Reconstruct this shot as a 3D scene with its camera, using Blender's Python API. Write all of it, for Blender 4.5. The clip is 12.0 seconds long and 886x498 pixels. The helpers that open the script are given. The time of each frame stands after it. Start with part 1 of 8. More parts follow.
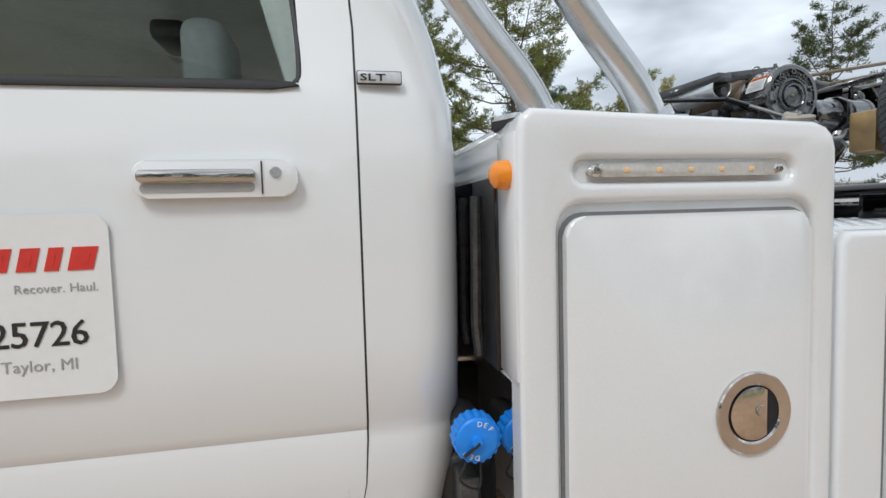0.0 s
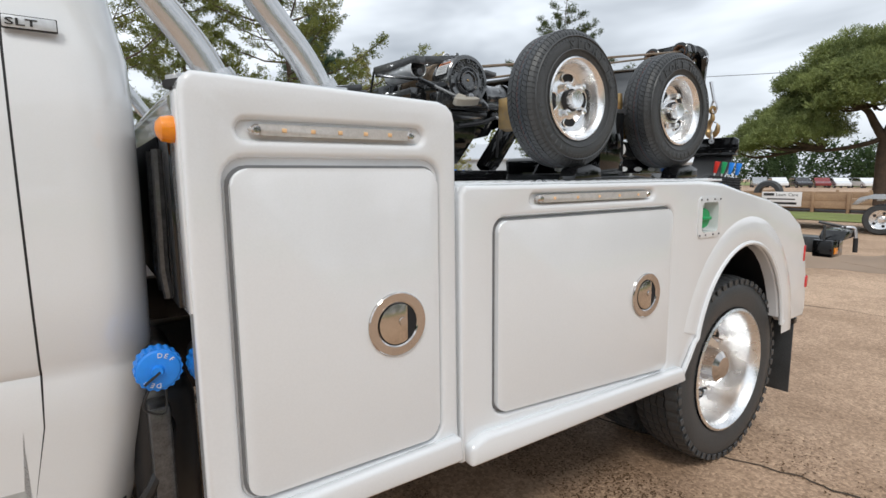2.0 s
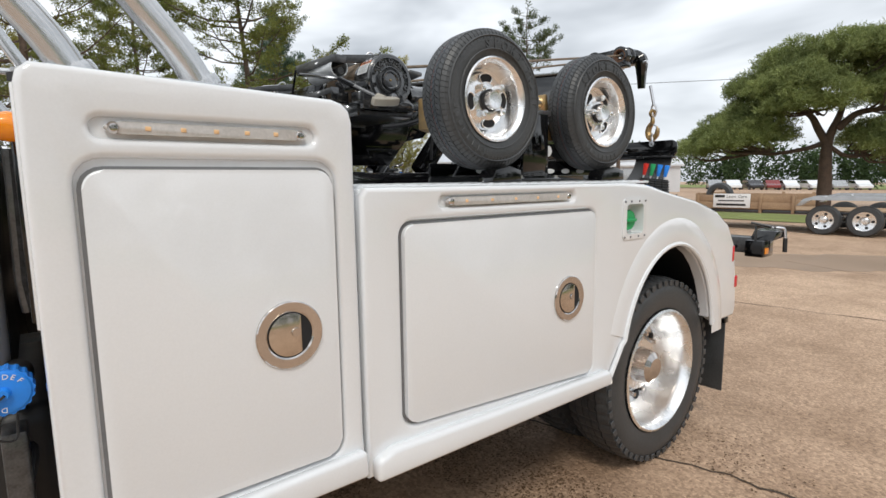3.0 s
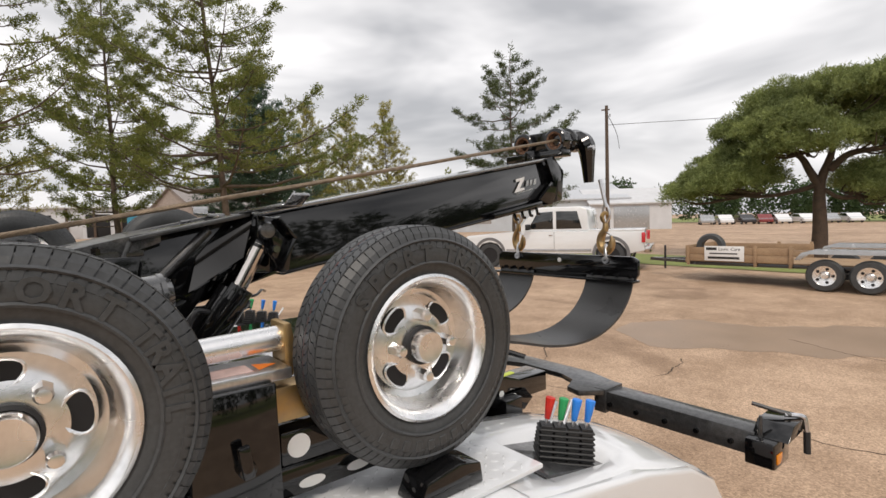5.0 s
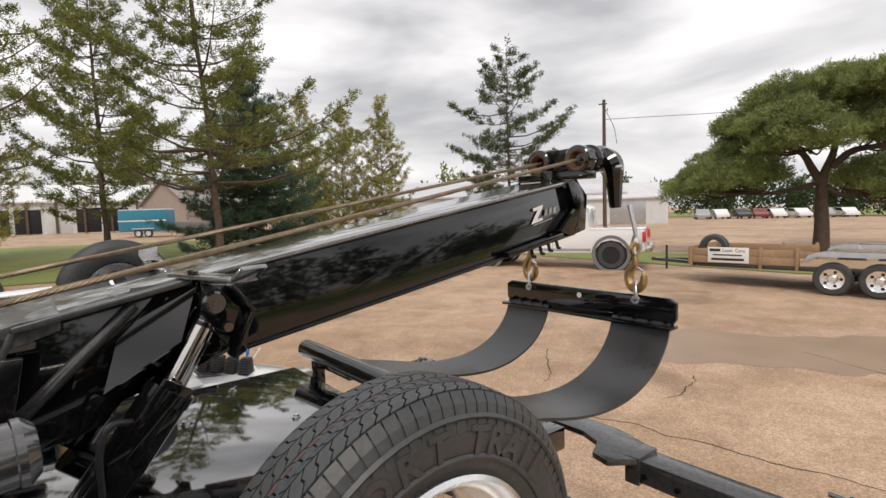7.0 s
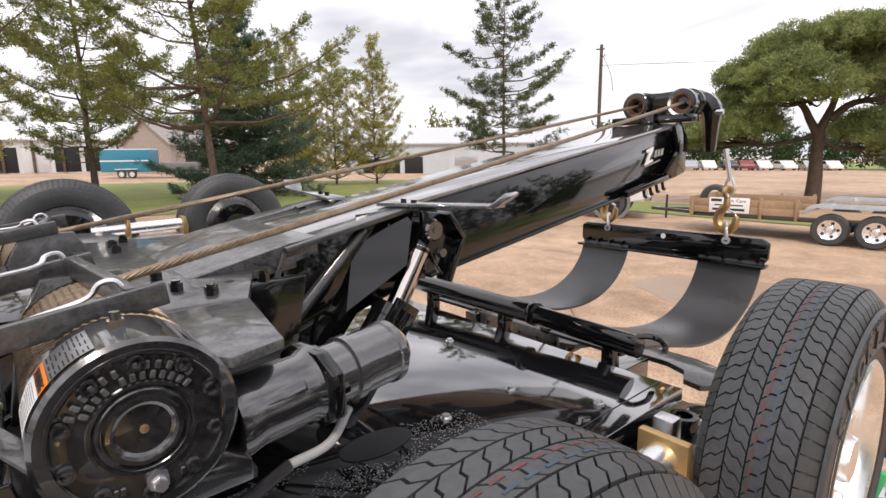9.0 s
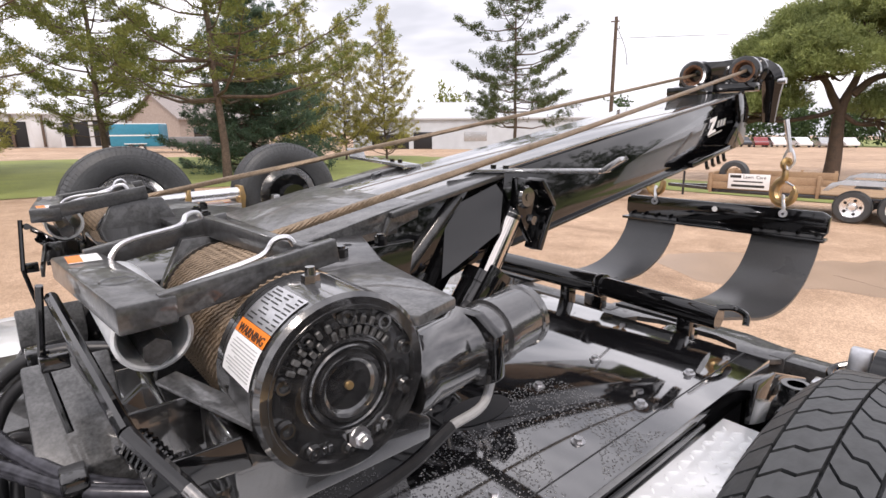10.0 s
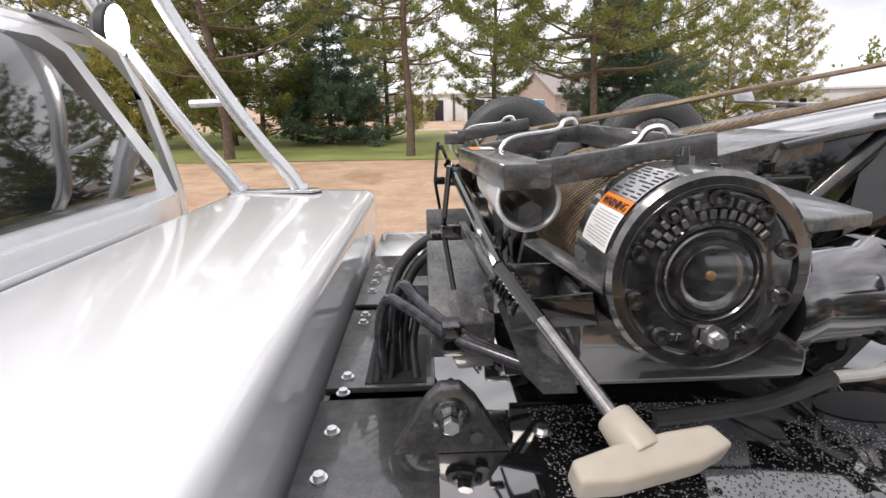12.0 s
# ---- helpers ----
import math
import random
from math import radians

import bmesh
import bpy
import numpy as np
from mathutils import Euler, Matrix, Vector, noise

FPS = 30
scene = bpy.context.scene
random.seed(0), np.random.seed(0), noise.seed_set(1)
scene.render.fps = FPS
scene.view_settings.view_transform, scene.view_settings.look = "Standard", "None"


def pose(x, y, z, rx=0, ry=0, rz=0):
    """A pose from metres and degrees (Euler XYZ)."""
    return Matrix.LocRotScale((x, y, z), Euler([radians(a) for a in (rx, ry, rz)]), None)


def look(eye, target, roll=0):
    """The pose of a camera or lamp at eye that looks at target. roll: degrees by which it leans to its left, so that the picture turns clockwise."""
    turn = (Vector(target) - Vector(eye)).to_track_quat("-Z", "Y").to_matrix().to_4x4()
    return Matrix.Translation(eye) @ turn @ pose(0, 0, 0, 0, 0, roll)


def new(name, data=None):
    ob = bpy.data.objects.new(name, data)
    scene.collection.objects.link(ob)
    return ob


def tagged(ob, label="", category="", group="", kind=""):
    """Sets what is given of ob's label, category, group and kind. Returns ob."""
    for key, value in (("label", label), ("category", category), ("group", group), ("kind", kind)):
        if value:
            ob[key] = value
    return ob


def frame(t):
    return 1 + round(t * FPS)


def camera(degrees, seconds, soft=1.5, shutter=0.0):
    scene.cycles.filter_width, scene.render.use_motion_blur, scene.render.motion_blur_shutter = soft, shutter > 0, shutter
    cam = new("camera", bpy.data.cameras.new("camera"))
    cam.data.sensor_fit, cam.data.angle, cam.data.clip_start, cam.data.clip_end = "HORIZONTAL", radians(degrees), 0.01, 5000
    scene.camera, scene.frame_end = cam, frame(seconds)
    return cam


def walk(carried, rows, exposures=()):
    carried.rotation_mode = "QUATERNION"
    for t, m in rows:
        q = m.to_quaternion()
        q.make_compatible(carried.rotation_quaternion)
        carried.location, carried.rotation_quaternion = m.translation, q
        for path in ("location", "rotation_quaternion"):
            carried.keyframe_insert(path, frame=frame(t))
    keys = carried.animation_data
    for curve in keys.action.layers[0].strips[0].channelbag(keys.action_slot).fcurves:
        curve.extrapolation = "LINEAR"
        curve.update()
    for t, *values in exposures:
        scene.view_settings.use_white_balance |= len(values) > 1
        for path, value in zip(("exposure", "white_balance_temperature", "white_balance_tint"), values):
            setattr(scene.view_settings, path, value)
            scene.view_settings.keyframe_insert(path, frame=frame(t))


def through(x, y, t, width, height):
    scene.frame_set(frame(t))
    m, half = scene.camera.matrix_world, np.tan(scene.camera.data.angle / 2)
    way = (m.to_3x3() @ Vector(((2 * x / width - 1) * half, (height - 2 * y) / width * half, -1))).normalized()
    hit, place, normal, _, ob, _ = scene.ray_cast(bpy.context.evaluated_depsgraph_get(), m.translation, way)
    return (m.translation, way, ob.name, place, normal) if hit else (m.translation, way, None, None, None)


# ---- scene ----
cam = camera(80.89, 12.0)
PATH = [
    (0.0, pose(0.300, -0.773, 1.266, 86.22, 1.55, -11.35)),
    (0.5, pose(0.269, -0.890, 1.264, 84.65, 1.32, -25.37)),
    (1.0, pose(0.318, -0.934, 1.250, 83.64, 0.87, -30.63)),
    (1.5, pose(0.372, -0.989, 1.241, 83.00, 0.60, -32.50)),
    (2.0, pose(0.428, -1.023, 1.237, 82.17, 0.56, -34.60)),
    (2.5, pose(0.479, -1.056, 1.230, 81.99, 0.72, -36.41)),
    (3.0, pose(0.586, -1.072, 1.232, 82.49, 0.71, -38.23)),
    (3.2, pose(0.670, -1.055, 1.241, 83.18, 0.99, -38.43)),
    (4.8, pose(1.675, -0.677, 1.656, 86.54, 1.89, -38.83)),
    (5.0, pose(1.774, -0.589, 1.705, 86.51, 1.81, -38.75)),
    (5.5, pose(2.023, -0.423, 1.774, 86.40, 1.99, -38.75)),
    (6.0, pose(2.121, -0.347, 1.836, 86.18, 2.00, -38.66)),
    (6.5, pose(2.096, -0.313, 1.869, 86.05, 1.95, -38.85)),
    (7.0, pose(2.009, -0.258, 1.872, 85.74, 1.78, -39.28)),
    (7.2, pose(1.947, -0.235, 1.872, 85.51, 2.21, -39.47)),
    (8.8, pose(1.584, -0.002, 1.844, 80.88, 1.68, -41.36)),
    (9.0, pose(1.556, 0.014, 1.854, 79.87, 0.69, -40.90)),
    (9.5, pose(1.490, 0.099, 1.839, 78.48, 1.30, -40.29)),
    (10.0, pose(1.415, 0.154, 1.831, 77.30, 0.52, -40.10)),
    (10.5, pose(1.374, 0.158, 1.869, 75.96, 0.75, -37.74)),
    (11.0, pose(1.372, 0.185, 1.849, 74.49, 1.94, -33.97)),
    (11.5, pose(1.391, 0.189, 1.808, 73.31, 2.75, -25.77)),
    (11.6, pose(1.376, 0.191, 1.787, 73.99, 2.44, -22.65)),
    (11.8, pose(1.382, 0.158, 1.756, 74.91, 1.64, -11.93)),
    (12.0, pose(1.392, 0.139, 1.736, 75.27, 0.97, -2.09)),
]
walk(cam, PATH, [(0.0, 0.40, 6260, 6), (1.0, 0.38, 6330, 7), (3.2, 0.50, 6650, 8), (4.8, 0.42, 7100, 12), (7.2, 0.46, 7200, 13), (8.8, 0.86, 7000, 16), (10.5, 1.06, 6900, 18), (11.4, 1.02, 6950, 17), (12.0, 1.05, 6950, 15)])


# ---------- light: a bright overcast sky ----------
SUN_EL, SUN_AZ = radians(52), radians(215)
world = bpy.data.worlds.new("sky")
scene.world = world
world.use_nodes = True
wn, wl = world.node_tree.nodes, world.node_tree.links
wn.clear()
w_out = wn.new("ShaderNodeOutputWorld")
w_bg = wn.new("ShaderNodeBackground")
w_sky = wn.new("ShaderNodeTexSky")
w_sky.sky_type, w_sky.sun_disc = "NISHITA", False
w_sky.sun_elevation, w_sky.sun_rotation = SUN_EL, SUN_AZ
w_sky.air_density, w_sky.dust_density = 1.0, 3.0
w_tc = wn.new("ShaderNodeTexCoord")
w_map = wn.new("ShaderNodeMapping")
w_map.inputs["Scale"].default_value = (1.0, 1.0, 3.2)
w_n1 = wn.new("ShaderNodeTexNoise")
w_n1.inputs["Scale"].default_value, w_n1.inputs["Detail"].default_value = 2.1, 4.0
w_n1.inputs["Roughness"].default_value, w_n1.inputs["Distortion"].default_value = 0.5, 0.4
w_ramp = wn.new("ShaderNodeValToRGB")
w_ramp.color_ramp.elements[0].position, w_ramp.color_ramp.elements[0].color = 0.35, (0.40, 0.43, 0.48, 1)
w_ramp.color_ramp.elements[1].position, w_ramp.color_ramp.elements[1].color = 0.66, (0.95, 0.99, 1.06, 1)
w_mul = wn.new("ShaderNodeMix")
w_mul.data_type, w_mul.blend_type = "RGBA", "MIX"
w_mul.inputs[0].default_value = 0.94
w_dim = wn.new("ShaderNodeMix")
w_dim.data_type, w_dim.blend_type = "RGBA", "MULTIPLY"
w_dim.inputs[0].default_value = 1.0
w_dim.inputs[7].default_value = (0.1, 0.1, 0.1, 1)
wl.new(w_tc.outputs["Generated"], w_map.inputs["Vector"])
wl.new(w_map.outputs["Vector"], w_n1.inputs["Vector"])
wl.new(w_n1.outputs["Fac"], w_ramp.inputs["Fac"])
wl.new(w_sky.outputs["Color"], w_dim.inputs[6])
wl.new(w_dim.outputs[2], w_mul.inputs[6])
wl.new(w_ramp.outputs["Color"], w_mul.inputs[7])
wl.new(w_mul.outputs[2], w_bg.inputs["Color"])
w_bg.inputs["Strength"].default_value = 0.95
wl.new(w_bg.outputs["Background"], w_out.inputs["Surface"])
sun_data = bpy.data.lights.new("sun", "SUN")
sun_data.energy, sun_data.angle, sun_data.color = 1.0, radians(14), (1.0, 0.96, 0.9)
sun = new("sun", sun_data)
sun.matrix_basis = look((0, 0, 30), (30 * math.cos(SUN_EL) * math.sin(SUN_AZ) * -1, 30 * math.cos(SUN_EL) * math.cos(SUN_AZ) * -1, 30 - 30 * math.sin(SUN_EL)))


# ---------- materials ----------
def mat(name, base, rough=0.5, metal=0.0, var=0.12, scale=6.0, fine=60.0, bump=0.0, coat=0.0, spec=0.5, rvar=0.08, tint=None, rand=0.0):
    """A procedural surface: two scales of colour variation, gloss variation and relief."""
    m = bpy.data.materials.new(name)
    m.use_nodes = True
    n, l = m.node_tree.nodes, m.node_tree.links
    b = n["Principled BSDF"]
    tc = n.new("ShaderNodeTexCoord")
    big, small = n.new("ShaderNodeTexNoise"), n.new("ShaderNodeTexNoise")
    for t, s, d in ((big, scale, 4), (small, fine, 3)):
        t.inputs["Scale"].default_value, t.inputs["Detail"].default_value = s, d
        l.new(tc.outputs["Object"], t.inputs["Vector"])
    add = n.new("ShaderNodeMath")
    add.operation = "ADD"
    l.new(big.outputs["Fac"], add.inputs[0])
    l.new(small.outputs["Fac"], add.inputs[1])
    src = add.outputs[0]
    if rand:
        oi = n.new("ShaderNodeObjectInfo")
        ma = n.new("ShaderNodeMath")
        ma.operation, ma.inputs[1].default_value = "MULTIPLY_ADD", rand
        l.new(oi.outputs["Random"], ma.inputs[0])
        l.new(add.outputs[0], ma.inputs[2])
        src = ma.outputs[0]
    rng = n.new("ShaderNodeMapRange")
    rng.inputs["From Min"].default_value, rng.inputs["From Max"].default_value = 0.7, 1.3 + rand
    l.new(src, rng.inputs["Value"])
    mix = n.new("ShaderNodeMix")
    mix.data_type = "RGBA"
    c = Vector(base)
    d = Vector(tint) if tint else c * (1 - var)
    mix.inputs[6].default_value = (*d, 1)
    mix.inputs[7].default_value = (*[min(1, x * (1 + (0 if tint else var))) for x in c], 1)
    l.new(rng.outputs["Result"], mix.inputs[0])
    l.new(mix.outputs[2], b.inputs["Base Color"])
    rr = n.new("ShaderNodeMapRange")
    rr.inputs["To Min"].default_value, rr.inputs["To Max"].default_value = max(0.02, rough - rvar), min(1, rough + rvar)
    l.new(big.outputs["Fac"], rr.inputs["Value"])
    l.new(rr.outputs["Result"], b.inputs["Roughness"])
    b.inputs["Metallic"].default_value = metal
    b.inputs["Coat Weight"].default_value = coat
    b.inputs["Coat Roughness"].default_value = 0.04
    b.inputs["Specular IOR Level"].default_value = spec
    if bump:
        bp = n.new("ShaderNodeBump")
        bp.inputs["Strength"].default_value, bp.inputs["Distance"].default_value = bump, 0.002
        l.new(small.outputs["Fac"], bp.inputs["Height"])
        l.new(bp.outputs["Normal"], b.inputs["Normal"])
    return m


def emitting(name, col, power):
    m = mat(name, col, 0.3)
    b = m.node_tree.nodes["Principled BSDF"]
    b.inputs["Emission Color"].default_value, b.inputs["Emission Strength"].default_value = (*col, 1), power
    return m


def clear(name, col, rough=0.02, ior=1.45):
    m = bpy.data.materials.new(name)
    m.use_nodes = True
    b = m.node_tree.nodes["Principled BSDF"]
    b.inputs["Base Color"].default_value = (*col, 1)
    b.inputs["Transmission Weight"].default_value, b.inputs["Roughness"].default_value, b.inputs["IOR"].default_value = 1.0, rough, ior
    return m


WHITE = mat("white_gelcoat", (0.785, 0.80, 0.82), 0.16, var=0.02, scale=3, fine=220, coat=1.0, bump=0.01, rvar=0.04)
CABWHITE = mat("white_car_paint", (0.80, 0.815, 0.83), 0.22, var=0.015, scale=2, fine=400, coat=1.0, rvar=0.03)
GREYSEAL = mat("grey_rubber_seal", (0.17, 0.17, 0.175), 0.6)
SEAL = mat("black_rubber_seal", (0.02, 0.02, 0.022), 0.6)
BLACK = mat("gloss_black_paint", (0.004, 0.004, 0.0045), 0.07, var=0.35, scale=5, fine=90, coat=0.6, bump=0.004, rvar=0.04, spec=0.40)
BLACKDECK = mat("wet_black_deck_paint", (0.007, 0.007, 0.008), 0.04, var=0.4, scale=4, fine=130, coat=1.0, bump=0.006, rvar=0.03, spec=1.0)
BLACKDECK.node_tree.nodes["Principled BSDF"].inputs["Coat IOR"].default_value = 2.0
GREYDUST = mat("dusty_black_steel", (0.016, 0.016, 0.017), 0.36, var=0.6, scale=48, fine=220, bump=0.10, rvar=0.16, coat=0.5, tint=(0.06, 0.061, 0.063))
# wet black steel on upward faces; the grey base paints in sky sheen
BLACKWET = mat("wet_sky_sheen_steel", (0.05, 0.052, 0.055), 0.16, var=0.7, scale=9, fine=60, bump=0.03, rvar=0.14, coat=1.0, spec=1.0, tint=(0.16, 0.165, 0.17))
BLACKWET.node_tree.nodes["Principled BSDF"].inputs["Coat IOR"].default_value = 2.6
RUST = mat("rusty_throat", (0.22, 0.10, 0.045), 0.7, var=0.5, scale=30, fine=120, bump=0.2, tint=(0.06, 0.03, 0.02))
# lighter twin of GREYDUST: its grey mixes dust with painted sky reflection
COVERGREY = mat("dusty_sky_sheen_steel", (0.026, 0.027, 0.028), 0.36, var=0.5, scale=48, fine=220, bump=0.08, rvar=0.16, coat=0.5, tint=(0.11, 0.112, 0.115))
BLACKPL = mat("black_plastic", (0.015, 0.015, 0.016), 0.45, bump=0.05)
CAST = mat("black_cast_housing", (0.006, 0.006, 0.007), 0.20, var=0.5, scale=40, fine=160, bump=0.06, coat=1.0, rvar=0.1, spec=0.8, tint=(0.03, 0.03, 0.031))
ROD = mat("dull_steel_rod", (0.30, 0.29, 0.28), 0.22, 1.0, var=0.3, scale=30, fine=150)
# the brown cast in this colour stands for ground mirrored in the metal
CHROME = mat("chrome", (0.60, 0.56, 0.53), 0.08, 1.0, var=0.05, rvar=0.03)
STEEL = mat("brushed_stainless", (0.62, 0.56, 0.50), 0.14, 1.0, var=0.10, fine=160, rvar=0.04)
ZINC = mat("zinc_plated_steel", (0.72, 0.72, 0.74), 0.32, 1.0, var=0.15, fine=120, bump=0.05)
PALEZINC = mat("pale_zinc_pipe", (0.66, 0.68, 0.70), 0.35, 0.35, var=0.12, scale=20, fine=120)
ALU = mat("polished_aluminium", (0.90, 0.90, 0.90), 0.27, 1.0, var=0.08, scale=12, fine=90, bump=0.02, rvar=0.1)
RAIL = mat("silver_painted_tube", (0.62, 0.63, 0.64), 0.22, 0.75, var=0.05, coat=0.5)
GOLD = mat("yellow_chromate_steel", (0.55, 0.36, 0.14), 0.38, 0.85, var=0.25, scale=18, tint=(0.42, 0.30, 0.18))
TYRE = mat("tyre_rubber", (0.050, 0.053, 0.056), 0.46, var=0.25, scale=10, fine=140, bump=0.18)
SATIN = mat("satin_black_paint", (0.02, 0.02, 0.021), 0.24, var=0.5, scale=20, fine=120, bump=0.03, coat=1.0, rvar=0.1, spec=0.8, tint=(0.05, 0.05, 0.052))
MARKS = mat("worn_cast_marks", (0.10, 0.10, 0.10), 0.4, var=0.5, scale=60, fine=200, tint=(0.03, 0.03, 0.03))
MAT = mat("rubber_sling_belt", (0.045, 0.046, 0.048), 0.30, var=0.25, scale=5, fine=200, bump=0.10)
BLUE = mat("blue_plastic", (0.02, 0.24, 0.80), 0.4, var=0.08)
RED = mat("red_plastic", (0.65, 0.03, 0.02), 0.35, var=0.08)
GREEN = mat("green_plastic", (0.02, 0.36, 0.12), 0.4, var=0.1)
LIME = mat("lime_reflective_tape", (0.62, 0.72, 0.12), 0.4, var=0.1)
ORANGE = mat("amber_lens", (0.90, 0.28, 0.01), 0.18, var=0.1, coat=0.6)
LENS = mat("clear_lamp_lens", (0.50, 0.48, 0.46), 0.12, var=0.15, scale=30, fine=200, coat=0.8)
AMBER = mat("amber_diode", (0.86, 0.56, 0.30), 0.3)
REDLENS = mat("red_lamp_lens", (0.62, 0.02, 0.03), 0.15, coat=0.6)
LABEL = mat("white_vinyl_label", (0.80, 0.80, 0.80), 0.35, var=0.02)
INK = mat("black_ink", (0.02, 0.02, 0.02), 0.5)
REDINK = mat("red_ink", (0.62, 0.04, 0.03), 0.4)
ORANGEINK = mat("orange_warning_ink", (0.85, 0.22, 0.02), 0.4)
GREYINK = mat("grey_ink", (0.35, 0.35, 0.35), 0.5)
ROPE = mat("steel_wire_rope", (0.33, 0.25, 0.175), 0.42, 0.5, var=0.35, scale=40, fine=300, bump=0.3, tint=(0.17, 0.125, 0.085))
TAN = mat("beige_plastic_handle", (0.37, 0.335, 0.28), 0.42, var=0.08)
HOSE = mat("black_hydraulic_hose", (0.018, 0.018, 0.02), 0.4, var=0.3, bump=0.1)
GLASSTINT = mat("dark_tinted_glass", (0.008, 0.010, 0.011), 0.03, var=0.1, coat=1.0, rvar=0.01)
WINDOW = clear("cab_side_glass", (0.80, 0.87, 0.85), 0.0, 1.03)
INTERIOR = mat("grey_cab_interior", (0.48, 0.50, 0.49), 0.7)
GRASS = mat("lawn", (0.25, 0.29, 0.075), 0.9, var=0.35, scale=0.7, fine=14, bump=0.8, tint=(0.16, 0.18, 0.055))
BARK = mat("pine_bark", (0.17, 0.12, 0.09), 0.9, var=0.4, scale=7, fine=40, bump=1.0, tint=(0.055, 0.04, 0.032))


def leafy(name, base, tint, through=0.35):
    """Needles and leaves: matt blades that let some light through."""
    m = mat(name, base, 0.65, var=0.4, scale=0.9, fine=9, tint=tint, spec=0.25)
    n, l = m.node_tree.nodes, m.node_tree.links
    b, out = n["Principled BSDF"], n["Material Output"]
    tr, mx = n.new("ShaderNodeBsdfTranslucent"), n.new("ShaderNodeMixShader")
    col = b.inputs["Base Color"].links[0].from_socket
    l.new(col, tr.inputs["Color"])
    mx.inputs[0].default_value = through
    l.new(b.outputs["BSDF"], mx.inputs[1])
    l.new(tr.outputs["BSDF"], mx.inputs[2])
    l.new(mx.outputs["Shader"], out.inputs["Surface"])
    return m


DARKBARK = mat("dark_pine_bark", (0.11, 0.07, 0.05), 0.9, var=0.4, scale=4, fine=30, bump=0.8, tint=(0.05, 0.035, 0.028))
NEEDLE = leafy("pine_needles", (0.28, 0.29, 0.085), (0.11, 0.145, 0.040))
SPRUCE = leafy("spruce_needles", (0.17, 0.25, 0.17), (0.075, 0.12, 0.08))
YELLOWPINE = leafy("yellow_green_needles", (0.48, 0.43, 0.13), (0.27, 0.26, 0.08))
SCOTS = leafy("fresh_green_needles", (0.37, 0.42, 0.16), (0.13, 0.165, 0.065))
FARGREEN = leafy("distant_dark_leaves", (0.085, 0.13, 0.05), (0.04, 0.07, 0.03))
LONEPINE = leafy("dark_green_needles", (0.14, 0.17, 0.07), (0.06, 0.08, 0.035))
STRIPERED = mat("red_tread_stripe", (0.17, 0.045, 0.045), 0.7, var=0.5, fine=90, tint=(0.06, 0.03, 0.03))
STRIPEBLUE = mat("blue_tread_stripe", (0.045, 0.085, 0.13), 0.7, var=0.5, fine=90, tint=(0.03, 0.04, 0.06))
WOOD = mat("weathered_boards", (0.44, 0.30, 0.18), 0.75, var=0.3, scale=3, fine=40, bump=0.2, tint=(0.28, 0.18, 0.11))
SIDING = mat("light_metal_siding", (0.62, 0.63, 0.65), 0.5, var=0.1, scale=1)
ROOFPINK = mat("faded_shingle_roof", (0.30, 0.27, 0.26), 0.8, var=0.2, fine=30)
BRICKRED = mat("brown_brick_wall", (0.36, 0.30, 0.265), 0.85, var=0.2, fine=30)
TEAL = mat("teal_trailer_paint", (0.03, 0.22, 0.33), 0.35, var=0.1)
DARKGAP = mat("dark_opening", (0.012, 0.012, 0.014), 0.7)
CARGREY = mat("silver_car_paint", (0.42, 0.43, 0.44), 0.25, 0.4, coat=0.6)
CARDARK = mat("dark_car_paint", (0.03, 0.03, 0.035), 0.25, coat=0.6)
CARRED = mat("maroon_car_paint", (0.22, 0.03, 0.03), 0.25, coat=0.6)


for wet in (GREYDUST, COVERGREY, CAST, SATIN):
    wet.node_tree.nodes["Principled BSDF"].inputs["Coat IOR"].default_value = 1.75


# ---------- building tools ----------
def origin(ob):
    v = Vector((0, 0, 0))
    while ob is not None:
        v += ob.location
        ob = ob.parent
    return v


def part(name, bm, material, parent=None, label="", smooth=30):
    """Links a bmesh, given in world coordinates, as one mesh object under a thing or a part."""
    me = bpy.data.meshes.new(name)
    off = origin(parent)
    if off.length:
        bmesh.ops.translate(bm, verts=bm.verts, vec=-off)
    bmesh.ops.recalc_face_normals(bm, faces=bm.faces)
    if smooth:
        lim = radians(smooth)
        for f in bm.faces:
            f.smooth = True
        for e in bm.edges:
            if len(e.link_faces) == 2 and e.calc_face_angle(0) > lim:
                e.smooth = False
    bm.to_mesh(me)
    bm.free()
    for mt in (material if isinstance(material, (list, tuple)) else [material]):
        me.materials.append(mt)
    ob = new(name, me)
    ob.parent = parent
    if label:
        tagged(ob, label)
    return ob


def thing(name, at, label, category, group="", kind=""):
    ob = new(name)
    ob.location = at
    ob.empty_display_size = 0.1
    return tagged(ob, label, category, group, kind)


def shape(*fns):
    """A bmesh made by several adders."""
    bm = bmesh.new()
    for fn, *a in fns:
        k = a.pop() if a and isinstance(a[-1], dict) else {}
        fn(bm, *a, **k)
    return bm


def bevel(bm, es, w, seg=2):
    if w > 0 and es:
        bmesh.ops.bevel(bm, geom=es, offset=w, segments=seg, affect="EDGES", profile=0.5, clamp_overlap=True)


